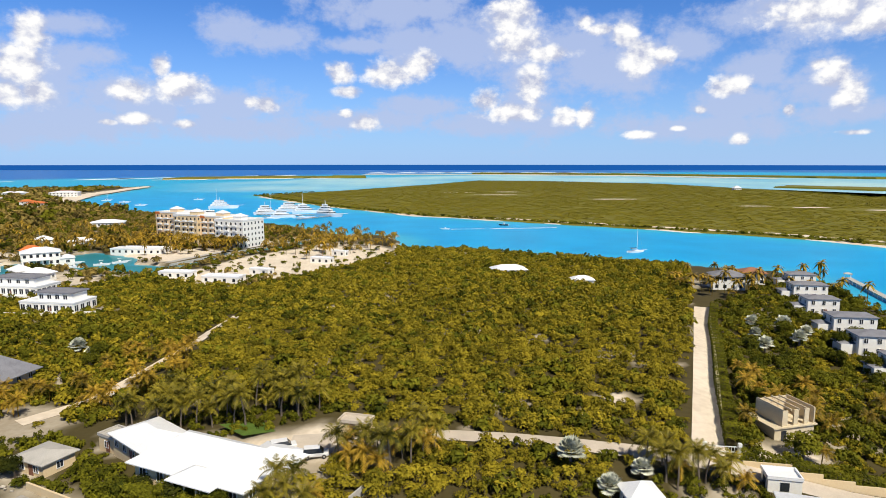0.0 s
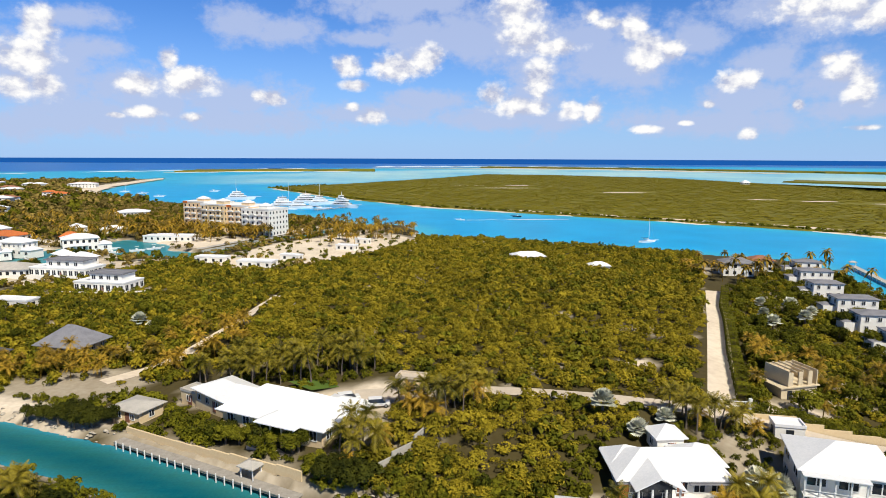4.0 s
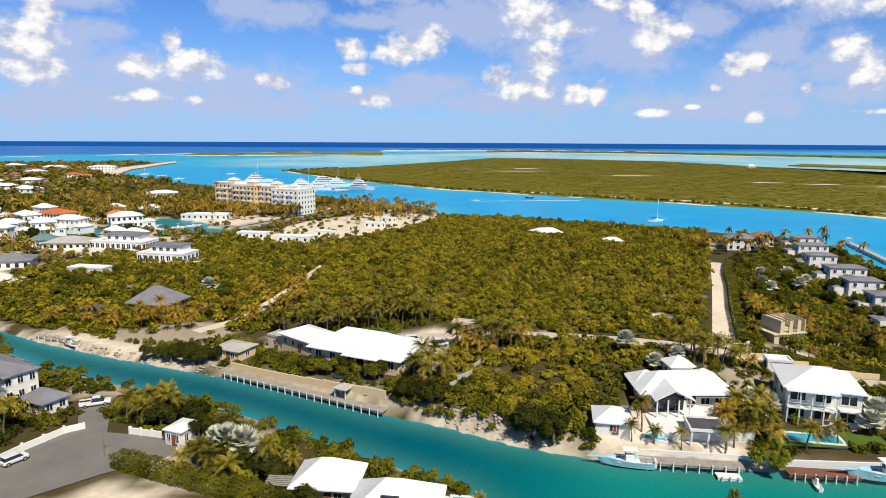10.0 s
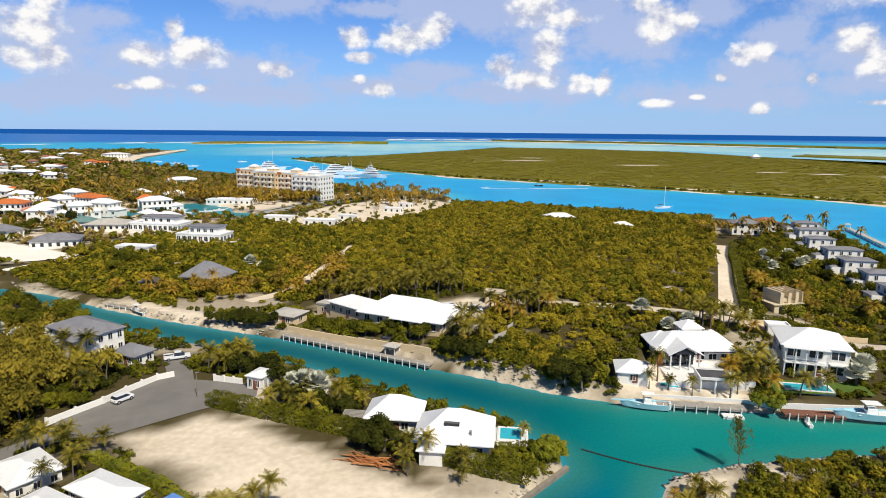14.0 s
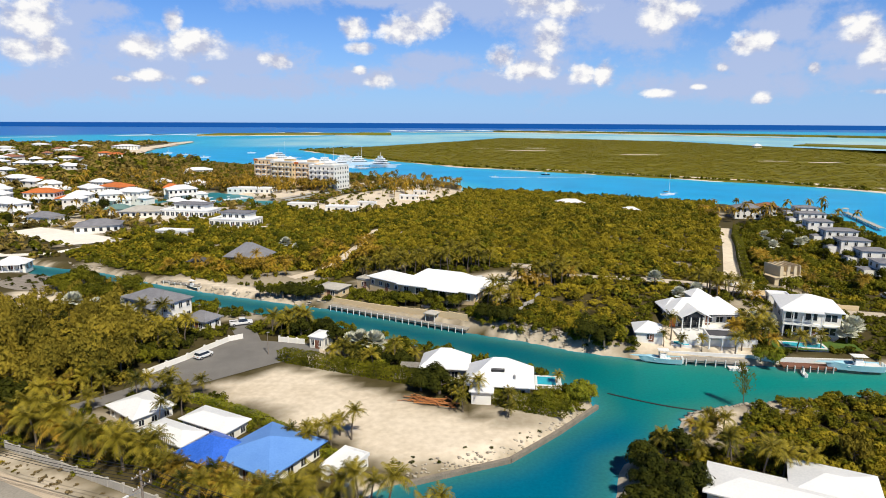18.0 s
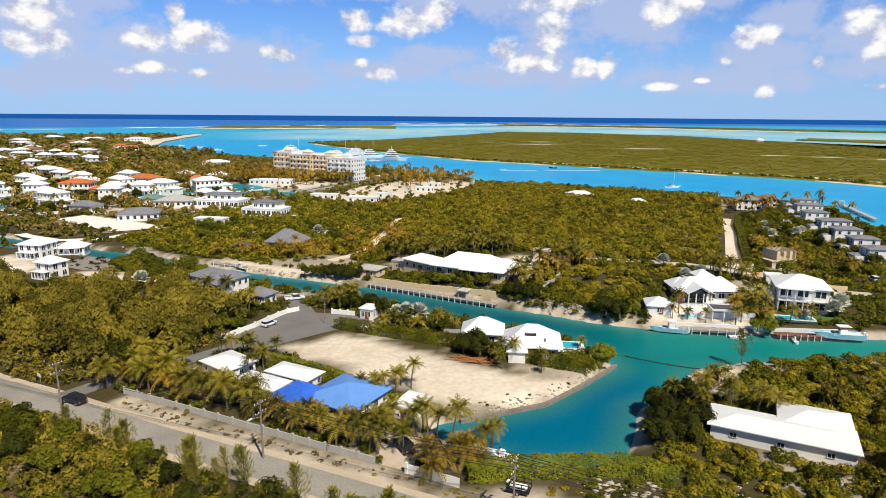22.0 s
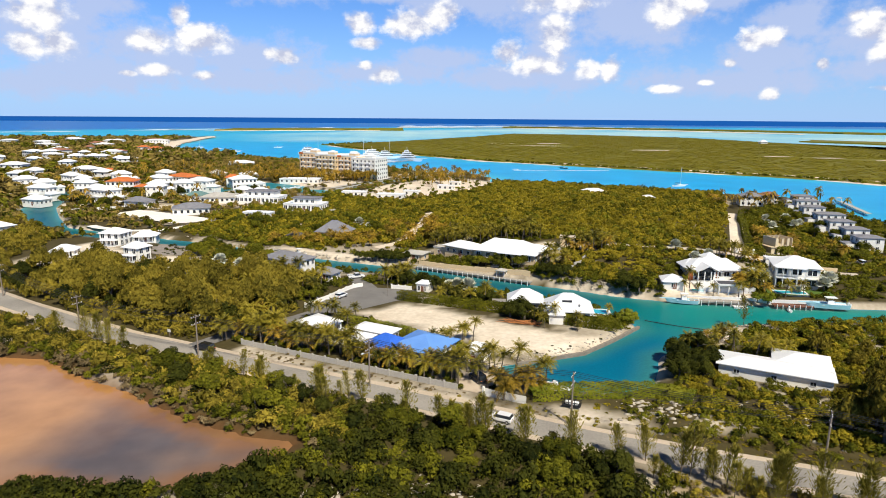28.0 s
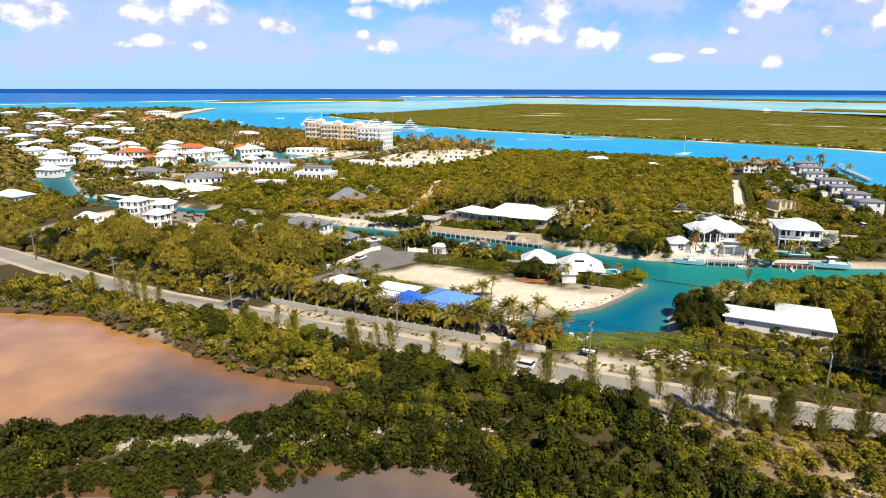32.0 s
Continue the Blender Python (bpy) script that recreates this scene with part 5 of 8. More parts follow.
# ---------------- the resort ----------------
rs = thing("resort_hotel", at(-137, 456, -24) @ Matrix.Diagonal((1.15, 1.0, 1.02, 1)), "five-storey peach and white resort hotel with stepped roofs", "hotel")
for x, w, d, st, wall_m, yy, sh in ((-27.5, 17, 18, 5, "peach_wall", 2, 3.9), (-10, 18, 20, 5, "cream_wall", 0, 3.7), (8, 18, 18, 5, "peach_wall", 2, 3.6), (25.5, 20, 20, 5, "white_wall", -4, 3.4)):
    wl = part("wall", box(x - w / 2, x + w / 2, yy - d / 2, yy + d / 2, -1, st * sh), M[wall_m], rs)
    part("roof", flat_roof(w, d, st * sh + 0.01, x=x, y=yy, rim=0.8), M["trim"], rs)
    part("tower", box(x - 2.0, x + 4.0, yy - 3.2, yy + 2.8, st * sh + 0.22, st * sh + 2.4), M[wall_m], rs)
    part("roof_tower", hip_roof(6, 6, 1.9, st * sh + 2.45, 0.4, 0.1, x=x + 1.0, y=yy - 0.2), M["white_roof"], rs)
    part("cornice", box(x - w / 2 - 0.25, x + w / 2 + 0.25, yy - d / 2 - 0.25, yy - d / 2 - 0.003, st * sh - 3.9, st * sh - 3.5), M["trim"], rs)
    openings(wl, w, d, st, sh, False, 3.0, (1.0, 1.5), "fr", x=x, y=yy)
    for s in range(1, st):
        for k in range(3):
            part("balcony", box(x - w / 2 + 2.0 + k * 5.4, x - w / 2 + 4.8 + k * 5.4, yy - d / 2 - 1.1, yy - d / 2 - 0.01, s * sh, s * sh + 0.9), M["trim"], rs)
    part("parapet_band", box(x - w / 2 - 0.2, x - w / 2 + 3.5, yy - d / 2 - 0.22, yy - d / 2 - 0.004, st * sh - 0.6, st * sh + 0.9), M["orange_roof" if wall_m == "peach_wall" else "trim"], rs)
KEEP.extend([(-130, 453, 22), (-108, 441, 15), (-160, 466, 16)])

# ---------------- the peninsula ----------------
ph = house("white villa under a broad white pyramid roof with a skylight", -8.7, 74.0, -6, 11.2, 8.6, 1, 3.0, "hip", 3.7, 1.0, every=2.8)
part("skylight", box(-1.6, 0.9, -2.75, -1.6, 4.7, 5.3), M["glass"], ph, "dark glass skylight")
part("solar_rack", box(2.6, 3.0, -3.9, -0.9, 3.9, 4.6), M["metal"], ph)
part("side_roof", hip_roof(4.0, 3.4, 0.5, 2.7, 0.3, 0.4, x=-3.2, y=-5.4), M["white_roof"], ph)
part("side_wall", box(-5.0, -1.4, -6.9, -4.3, -0.8, 2.5), M["white_wall"], ph)
house("white hip-roofed wing joined to the villa", -19.2, 81.0, -5, 8.4, 6.4, 1, 3.0, "hip", 2.9, 0.9)
lk = thing("pergola", at(-26.5, 80.5, -5), "weathered wooden pergola beside the villa", "pergola")
for k in range(6):
    part("slat", box(-2, 2, -1.5 + k * 0.5, -1.25 + k * 0.5, 2.4, 2.5), M["wood_grey"], lk)
for x, y in ((-1.8, -1.3), (1.8, -1.3), (-1.8, 1.2), (1.8, 1.2)):
    part("post", box(x - 0.08, x + 0.08, y - 0.08, y + 0.08, -0.3, 2.4), M["wood_grey"], lk)
KEEP.append((-26.5, 80.5, 2.6))
bf = house("small white cube house with dark windows", -48.1, 97.3, -20, 3.6, 4.4, 1, 2.9, "hip", 0.6, 0.3, every=1.7, size=(0.8, 1.7))
vl = house("white two-storey villa with a slate-grey hip roof and arcades", -95.0, 117.0, -30, 15, 9, 2, 2.9, "hip", 2.0, 0.6, "white_wall", "grey_roof", every=2.0, size=(1.1, 1.7))
part("bay_roof", hip_roof(6, 6, 1.6, 5.8, 0.5, 0.3, x=5.0, y=-4.5), M["grey_roof"], vl)
part("bay", box(2.2, 7.8, -7.3, -4.4, -0.8, 5.7), M["white_wall"], vl)
house("white garage with a grey hip roof", -80.5, 110.0, -25, 6.5, 5, 1, 2.6, "hip", 1.8, 0.6, "white_wall", "grey_roof", name="garage", every=2.4)

# blue-roofed house and its cottages
for lab, x, y, rot, w, d, rh in (("white cottage with a low white hip roof", -72.8, 62.0, -36, 8.6, 6.8, 1.2), ("white cottage with a flat-pitched white roof", -57.8, 57.0, -27, 10.0, 4.8, 0.9), ("white cottage with a low roof behind palms", -63.0, 52.4, -27, 9.6, 4.6, 0.9)):
    house(lab, x, y, rot, w, d, 1, 2.6, "hip", rh, 0.5, every=2.2, name="cottage", size=(1.0, 1.2), z=0.95)
bh = house("house with a blue metal roof half covered by a tarpaulin", -45.6, 47.2, -30, 10.6, 11.0, 1, 2.9, "hip", 2.0, 0.7, "white_wall", "blue_roof", every=2.4, name="blue_house", z=0.95)
wg = house("low wing under a wrinkled blue tarpaulin", -54.2, 46.8, -30, 7.4, 6.6, 1, 2.9, "hip", 2.2, 0.6, "white_wall", "tarp", every=2.0, name="tarp_wing", size=(1.0, 1.4), z=0.95)
for k in range(5):
    part("batten", box(-3.2 + k * 1.3, -3.1 + k * 1.3, -3.95, -3.75, 2.92, 3.02), M["trim"], wg, "white wooden batten")
house("white boathouse with a single flat roof at the inlet", -33.8, 44.2, -27, 4.2, 6.0, 1, 2.5, "flat", every=1.6, z=0.95, name="boathouse", size=(1.1, 0.5))

# long house on the eastern point
lj = house("long low white house with a low-pitched white roof", 27.2, 35.6, -26, 20.6, 7.4, 1, 2.7, "hip", 0.9, 0.6, "white_wall", "white_roof", every=6.0, sides="f", name="long_house", size=(1.1, 0.9))
part("wing_wall", box(0.5, 10.0, 3.71, 9.5, -1, 3.0), M["white_wall"], lj)
part("wing_roof", hip_roof(10.4, 9.0, 1.3, 3.05, 0.4, 2.4, x=5.0, y=5.2), M["white_roof"], lj)
part("terrace", box(-9, 0.4, 3.71, 9.0, -0.8, 0.1), M["paving"], lj)
KEEP.append((22, 41, 5)), KEEP.append((16, 45, 4)), KEEP.append((33, 33, 6))
for x, y in ((19.0, 42.6), (21.4, 41.6)):
    um = thing("parasol", at(x, y, 0, 1.6), "closed white parasol on the terrace", "parasol", "parasols on the terrace")
    part("pole", tube([(0, 0, 0), (0, 0, 2.7)], [0.04, 0.04], 6), M["metal"], um)
    part("canopy", tube([(0, 0, 1.0), (0, 0, 1.4), (0, 0, 2.2), (0, 0, 2.6)], [0.12, 0.3, 0.2, 0.05], 8), M["trim"], um)
for k in range(6):
    ch = thing("terrace_chair", at(17.6 + k * 0.95, 41.2 - k * 0.45, 150 + 20 * k, 1.6), "dark wicker chair on the terrace", "chair", "terrace chairs")
    part("seat", box(-0.28, 0.28, -0.28, 0.28, 0.35, 0.45), M["black"], ch)
    part("backrest", box(-0.28, 0.28, 0.24, 0.3, 0.45, 0.95), M["black"], ch)
    for lx, ly in ((-0.24, -0.24), (0.24, -0.24), (-0.24, 0.24), (0.24, 0.24)):
        part("leg", box(lx - 0.025, lx + 0.025, ly - 0.025, ly + 0.025, 0, 0.35), M["black"], ch)

# ---------------- pools and lawns ----------------
for x, y, rot, w, d, z in ((0.9, 77.6, -6, 3.6, 4.0, 1.72), (63.4, 98.6, -10, 8.5, 3.0, 2.0), (35.6, 99.4, -20, 3.4, 6.0, 2.6)):
    p = thing("swimming_pool", at(x, y, rot, z), "swimming pool with pale turquoise water and white rim", "pool", "garden pools")
    bm = bmesh.new()
    for a in ((-w / 2 - 0.5, w / 2 + 0.5, -d / 2 - 0.5, -d / 2), (-w / 2 - 0.5, w / 2 + 0.5, d / 2, d / 2 + 0.5), (-w / 2 - 0.5, -w / 2, -d / 2, d / 2), (w / 2, w / 2 + 0.5, -d / 2, d / 2)):
        box(*a, -1.0, 0.25, bm)
    part("rim", bm, M["trim"], p)
    part("pool_water", box(-w / 2, w / 2, -d / 2, d / 2, -0.6, 0.18), M["pool"], p)
    KEEP.append((x, y, max(w, d) * 0.62))
KEEP.extend([(1.6, 76.6, 3.6), (3.6, 77.5, 2.5)])
part("pool_deck", box(-3.2, 3.0, -3.6, 2.6, -1.2, 0.12), M["trim"], thing("deck", at(0.9, 77.6, -6), "white stone deck round the villa pool", "deck"))
M["lawn"] = material("lawn", (0.10, 0.16, 0.02), (0.06, 0.11, 0.015), 0.5, 0.95, bump=0.4, fine=20)
polygon_sheet("lawn", [(54, 103), (76, 101), (75, 95), (54, 96)], 2.12, M["lawn"], "clipped green lawn round the pool", "lawn")
polygon_sheet("lawn", [(-24, 146), (-10, 150), (-4, 146), (-18, 141)], 7.2, M["lawn"], "green lawn beside the forecourt", "lawn")
for k in range(4):
    lg = thing("sun_lounger", at(40.2 + (k % 2) * 0.3, 101.6 - k * 1.25, -10, 3.05), "dark cushioned sun lounger by the pool", "lounger", "loungers by the pool")
    part("frame", box(-1.0, 1.0, -0.35, 0.35, 0.1, 0.22), M["trim"], lg)
    part("mattress", box(-0.95, 0.95, -0.32, 0.32, 0.221, 0.34), M["black"], lg)


# ---------------- docks, walls, fences ----------------


def dock(label, a, b, width, z, mat, posts, depth=-1.6, tall=0.32, category="dock", name="dock"):
    l = math.hypot(b[0] - a[0], b[1] - a[1])
    rot = math.degrees(math.atan2(b[1] - a[1], b[0] - a[0]))
    d = thing(name, pose((a[0] + b[0]) / 2, (a[1] + b[1]) / 2, 0, 0, 0, rot), label, category)
    part("deck", box(-l / 2, l / 2, -width / 2, width / 2, z - 0.18, z, bevel=0.02), mat, d)
    part("beam", box(-l / 2, l / 2, -width / 2 + 0.1, -width / 2 + 0.3, z - 0.5, z - 0.185), mat, d)
    for k in range(posts):
        x = -l / 2 + (k + 0.5) * l / posts
        part("post", tube([(x, -width / 2 - 0.13, depth), (x, -width / 2 - 0.13, z + tall)], [0.13, 0.12], 7), M["trim"], d)
    KEEP.extend((a[0] + (b[0] - a[0]) * k / 8, a[1] + (b[1] - a[1]) * k / 8, width) for k in range(9))
    return d


dock("long weathered wooden dock with white posts along the seawall", (-52.5, 131.0), (-13.8, 111.0), 2.2, 1.25, M["wood_grey"], 22)
dock("pale wooden dock with white posts before the villa", (30.8, 92.6), (47.2, 90.6), 2.4, 1.3, M["wood_grey"], 8)
dock("brown hardwood dock with a boat lift", (53.6, 89.3), (64.5, 88.2), 2.6, 1.2, M["wood_brown"], 7)
dock("small floating swim platform at the dock", (42.2, 89.0), (46.0, 88.6), 1.8, 0.5, M["trim"], 3)
dock("long concrete pier out into the channel", (213, 325), (196, 268), 3.0, 1.6, M["concrete"], 12)
dock("stone resort pier with a kiosk at its end", (-50, 470), (-12, 500), 4.0, 1.4, M["concrete"], 8)
dock("dark timber jetty in the marina", (-175, 700), (-100, 690), 3.0, 1.3, M["wood_grey"], 10)
dock("dark timber jetty in the marina", (-120, 640), (-85, 690), 3.0, 1.3, M["wood_grey"], 8)
dock("wooden landing stage with steps on the rocky shore", (-112, 157), (-98, 151), 2.6, 1.3, M["wood_grey"], 6)
for x, y, z in ((-23.2, 117.2, 1.3), (211, 322, 1.6), (-15, 498, 1.4), (-58, 512, 1.4)):
    k = thing("kiosk", at(x, y, -27, z), "small open kiosk with a pale hip roof on posts", "kiosk", "kiosks on the docks")
    for px_, py_ in ((-1.3, -1), (1.3, -1), (-1.3, 1), (1.3, 1)):
        part("post", box(px_ - 0.08, px_ + 0.08, py_ - 0.08, py_ + 0.08, 0, 2.2), M["trim"], k)
    part("roof", hip_roof(3.0, 2.4, 0.7, 2.22, 0.3), M["concrete"], k)


def wall_run(name, label, line, h, t, mat, category="wall", post=0.0, z0=-0.6, panel=0.0, z=None):
    """A wall along a line, in panels with posts where given."""
    w = thing(name, Matrix.Identity(4), label, category)
    for (ax, ay), (bx, by) in zip(line, line[1:]):
        l = math.hypot(bx - ax, by - ay)
        n = max(1, int(l / panel)) if panel else 1
        rot = math.degrees(math.atan2(by - ay, bx - ax))
        for k in range(n):
            cx, cy = ax + (bx - ax) * (k + 0.5) / n, ay + (by - ay) * (k + 0.5) / n
            g = float(hill(cx, cy)) if z is None else z
            p = part("panel" if panel else "wall_piece", box(-l / n / 2 + post / 2, l / n / 2 - post / 2, -t / 2, t / 2, z0, h), mat, w)
            p.matrix_basis = pose(cx, cy, g, 0, 0, rot)
            if post:
                q = part("post", box(-post / 2, post / 2, -post / 2, post / 2, z0, h + 0.25), mat, w)
                q.matrix_basis = pose(cx - math.cos(radians(rot)) * l / n / 2, cy - math.sin(radians(rot)) * l / n / 2, g, 0, 0, rot)
            KEEP.append((cx, cy, 1.0))
    return w


wall_run("seawall", "low tan retaining wall along the villa's waterside garden", [(-52, 133.4), (-40, 127.3), (-28, 121.2), (-14, 114)], 1.2, 0.35, M["cream_wall"], panel=4.0)
wall_run("garden_wall", "long white roadside garden wall with square posts", [(-88.5, 50.2), (-73, 43), (-58, 36.2), (-38, 27.2)], 1.2, 0.2, M["concrete"], "wall", 0.35, panel=3.0)
wall_run("garden_wall", "short white roadside wall beside the gate", [(-33.2, 25.0), (-25.2, 21.4)], 1.5, 0.2, M["white_wall"], "wall", 0.45, panel=3.0)
wall_run("garden_wall", "curving white garden wall round the turning place", [(-80.5, 79), (-78.0, 83.5), (-75.4, 88), (-73.6, 93), (-70.4, 99.5), (-67.6, 101.6)], 1.3, 0.25, M["white_wall"], "wall", 0.4, panel=3.2)
wall_run("garden_wall", "white garden wall with a dark gate", [(-58.5, 99.5), (-52, 98.0)], 1.3, 0.25, M["white_wall"], "wall", 0.4, panel=2.2)
wall_run("quay_edge", "rough concrete quay edge round the bare lot", [(9.2, 69.4), (0.2, 59.3), (-8.8, 50.3), (-16, 47.2), (-25, 43.3)], 0.75, 0.7, M["quay"], panel=4.0, z=0.0, z0=-1.5)
wall_run("boundary_wall", "long pale boundary wall climbing from the canal", [(-3.5, 110.5), (0.5, 115), (4.0, 119), (6.5, 124)], 1.8, 0.25, M["concrete"], panel=3.0)
wall_run("boundary_wall", "low cream wall beside the road gate", [(68.5, 133.5), (76, 132), (95, 128)], 1.4, 0.25, M["cream_wall"], panel=4.0)
wall_run("quay_wall", "pale stone quay wall of the villas", [(30, 95), (47, 93), (54, 91.5), (72, 90.5)], 0.9, 0.4, M["trim"], panel=4.0, z=1.0, z0=-1.8)
wall_run("quay_wall", "long pale quay wall of the western basin", [(-254, 244), (-236, 256), (-216, 268)], 1.4, 0.5, M["trim"], panel=5.0)
wall_run("garden_wall", "white garden wall between the western villas", [(-178, 284), (-164, 282), (-140, 276)], 1.8, 0.3, M["white_wall"], panel=5.0)
wall_run("garden_wall", "white garden wall of the flat-roofed villa", [(-139, 252), (-120, 250), (-104, 254)], 1.6, 0.3, M["white_wall"], panel=5.0)
wall_run("quay_edge", "low pale resort canal edge", [(-127, 367), (-107, 415), (-85, 461), (-59, 498)], 0.6, 0.8, M["concrete"], panel=12, z=1.0)
wall_run("quay_edge", "pale stone edge of the canal beside the sandy lots", [(-123, 342), (-106, 395), (-82, 433), (-47, 499)], 0.6, 0.8, M["concrete"], panel=12, z=1.0)
gt = thing("road_gate", at(66, 136, -8), "white barred metal road gate between square posts", "gate")
for x in (-2.9, 2.9):
    part("post", box(x - 0.3, x + 0.3, -0.3, 0.3, -0.6, 2.0), M["trim"], gt)
part("gate_frame", box(-2.6, 2.6, -0.05, 0.05, 0.3, 0.45), M["trim"], gt)
part("gate_frame", box(-2.6, 2.6, -0.05, 0.05, 1.25, 1.4), M["trim"], gt)
for k in range(12):
    part("bar", box(-2.5 + k * 0.45, -2.45 + k * 0.45, -0.03, 0.03, 0.45, 1.25), M["trim"], gt)

# ---------------- boats ----------------


def hull_bm(l, w, h, z0=-0.4, fine=0.35):
    """A planing hull: bow to +x."""
    bm = bmesh.new()
    secs = []
    for i in range(9):
        u = i / 8
        b = w / 2 * (1 - max(0, (u - fine) / (1 - fine)) ** 2.2) * (0.9 + 0.1 * min(1, u * 4))
        b = max(b, 0.02)
        s = h * (1 + 0.35 * u * u)
        x = l * (u - 0.5)
        secs.append([bm.verts.new((x - (0.1 * l * (1 - k) if i == 8 else 0), y * b, z)) for k, (y, z) in enumerate(((0, z0 + 0.25 * u * u), (0.75, z0 + 0.3 + 0.25 * u), (1.0, s), (0.86, s), (0.84, s - 0.25)))])
    for a, b in zip(secs, secs[1:]):
        for k in range(4):
            bm.faces.new((a[k], b[k], b[k + 1], a[k + 1]))
    bmesh.ops.mirror(bm, geom=bm.verts[:] + bm.edges[:] + bm.faces[:], axis="Y", merge_dist=0.005)
    bmesh.ops.holes_fill(bm, edges=[e for e in bm.edges if e.is_boundary])
    bmesh.ops.recalc_face_normals(bm, faces=bm.faces[:])
    return bm


def motorboat(label, x, y, rot, l, mat, top=True, z=0.0, name="motorboat"):
    b = thing(name, pose(x, y, z, 0, 0, rot), label, "boat")
    w = l * 0.3
    part("hull", hull_bm(l, w, l * 0.1 + 0.2), M[mat], b)
    part("deck", box(-l * 0.46, l * 0.2, -w * 0.38, w * 0.38, l * 0.1 - 0.1, l * 0.1 + 0.0), M["trim"], b)
    part("console", box(-l * 0.12, l * 0.04, -w * 0.17, w * 0.17, l * 0.1, l * 0.1 + 1.1, bevel=0.06), M["hull"], b)
    part("windshield", box(l * 0.04, l * 0.05, -w * 0.15, w * 0.15, l * 0.1 + 0.8, l * 0.1 + 1.4), M["glass"], b)
    if top:
        part("t_top", box(-l * 0.18, l * 0.1, -w * 0.32, w * 0.32, l * 0.1 + 2.0, l * 0.1 + 2.1, bevel=0.03), M["hull"], b)
        for px_ in (-l * 0.14, l * 0.06):
            for py_ in (-w * 0.2, w * 0.2):
                part("top_post", tube([(px_, py_, l * 0.1), (px_, py_, l * 0.1 + 2.0)], [0.03, 0.03], 5), M["metal"], b)
    for s in (-0.16, 0.16):
        part("outboard_motor", box(-l * 0.55, -l * 0.5, s * w - 0.16, s * w + 0.16, 0.0, l * 0.1 + 0.5, bevel=0.05), M["trim"], b)
    return b


def yacht(label, x, y, rot, l, tiers=3):
    b = thing("motor_yacht", pose(x, y, 0, 0, 0, rot), label, "yacht", "yachts in the marina")
    w, h = l * 0.22, l * 0.09
    part("hull", hull_bm(l, w, h, -0.5, 0.45), M["hull"], b)
    for k in range(tiers):
        a = box(-l * (0.42 - 0.07 * k), l * (0.22 - 0.09 * k), -w * (0.42 - 0.06 * k), w * (0.42 - 0.06 * k), h + k * 2.5, h + k * 2.5 + 2.3, bevel=0.3)
        part("deckhouse", a, M["hull"], b)
        part("window_band", box(-l * (0.36 - 0.07 * k), l * (0.225 - 0.09 * k), -w * (0.425 - 0.06 * k), w * (0.425 - 0.06 * k), h + k * 2.5 + 1.0, h + k * 2.5 + 1.7), M["glass"], b)
    part("mast", tube([(-l * 0.1, 0, h + tiers * 2.5), (-l * 0.12, 0, h + tiers * 2.5 + 4)], [0.3, 0.12], 6), M["hull"], b)
    return b


def sailboat(label, x, y, rot, l, mast):
    b = thing("sailboat", pose(x, y, 0, 0, 0, rot), label, "sailboat")
    part("hull", hull_bm(l, l * 0.3, 1.1, -0.5, 0.2), M["hull"], b)
    part("cabin", box(-l * 0.12, l * 0.2, -l * 0.09, l * 0.09, 1.0, 1.65, bevel=0.12), M["hull"], b)
    part("mast", tube([(l * 0.08, 0, 0.8), (l * 0.08, 0, mast)], [0.16, 0.12], 7), M["hull"], b)
    part("boom", tube([(l * 0.08, 0, 2.6), (-l * 0.34, 0, 2.5)], [0.11, 0.1], 6), M["hull"], b)
    part("furled_sail", tube([(l * 0.04, 0, 2.85), (-l * 0.15, 0, 2.85), (-l * 0.32, 0, 2.72)], [0.22, 0.25, 0.14], 7), M["hull_dark"], b)
    part("bimini", box(-l * 0.36, -l * 0.14, -l * 0.11, l * 0.11, 2.9, 3.0), M["hull_dark"], b)
    for tx in (l * 0.48, -l * 0.48):
        part("stay", tube([(tx, 0, 1.3), (l * 0.08, 0, mast - 0.3)], [0.025, 0.025], 4), M["metal"], b)
    return b


sailboat("white anchored sailboat with bare mast and furled dark sail", 141.5, 419, 20, 11.5, 15.5)
motorboat("pale blue centre-console motorboat on a lift at the dock", 28.6, 92.2, 172, 8.6, "hull_blue", True, 0.35)
motorboat("large pale blue fishing boat raised on a boat lift", 68.6, 87.6, 175, 10.8, "hull_blue", True, 0.8)
motorboat("small white dinghy with dark seats at the brown dock", 57.0, 86.6, 80, 3.4, "hull", False, 0.0, "dinghy")
motorboat("dark covered boat at the landing stage", -100.5, 151.0, 150, 7.5, "hull_dark", True, 0.1)
motorboat("white motorboat moored in the inlet", -18.6, 31.8, 145, 6.0, "hull", False)
motorboat("small white boat beside the boathouse", -31.0, 37.2, 60, 4.5, "hull", False)
motorboat("white motorboat moored under palms in the inlet", -23.5, 35.0, 150, 5.0, "hull", False)
motorboat("dark skiff crossing the channel", 77, 588, 175, 8, "hull_dark", True)
motorboat("white speedboat with a wake in the channel", 24, 556, 170, 7, "hull", False)
for x, y, rot, l, t in ((-245, 800, 10, 34, 3), (-165, 707, 20, 30, 3), (-146, 742, 5, 38, 3), (-128, 726, 15, 30, 3), (-96, 683, -30, 34, 4), (-200, 640, 25, 30, 3), (-175, 600, -20, 26, 3), (-140, 672, 10, 24, 2)):
    yacht("large white multi-deck motor yacht in the marina", x, y, rot, l, t)
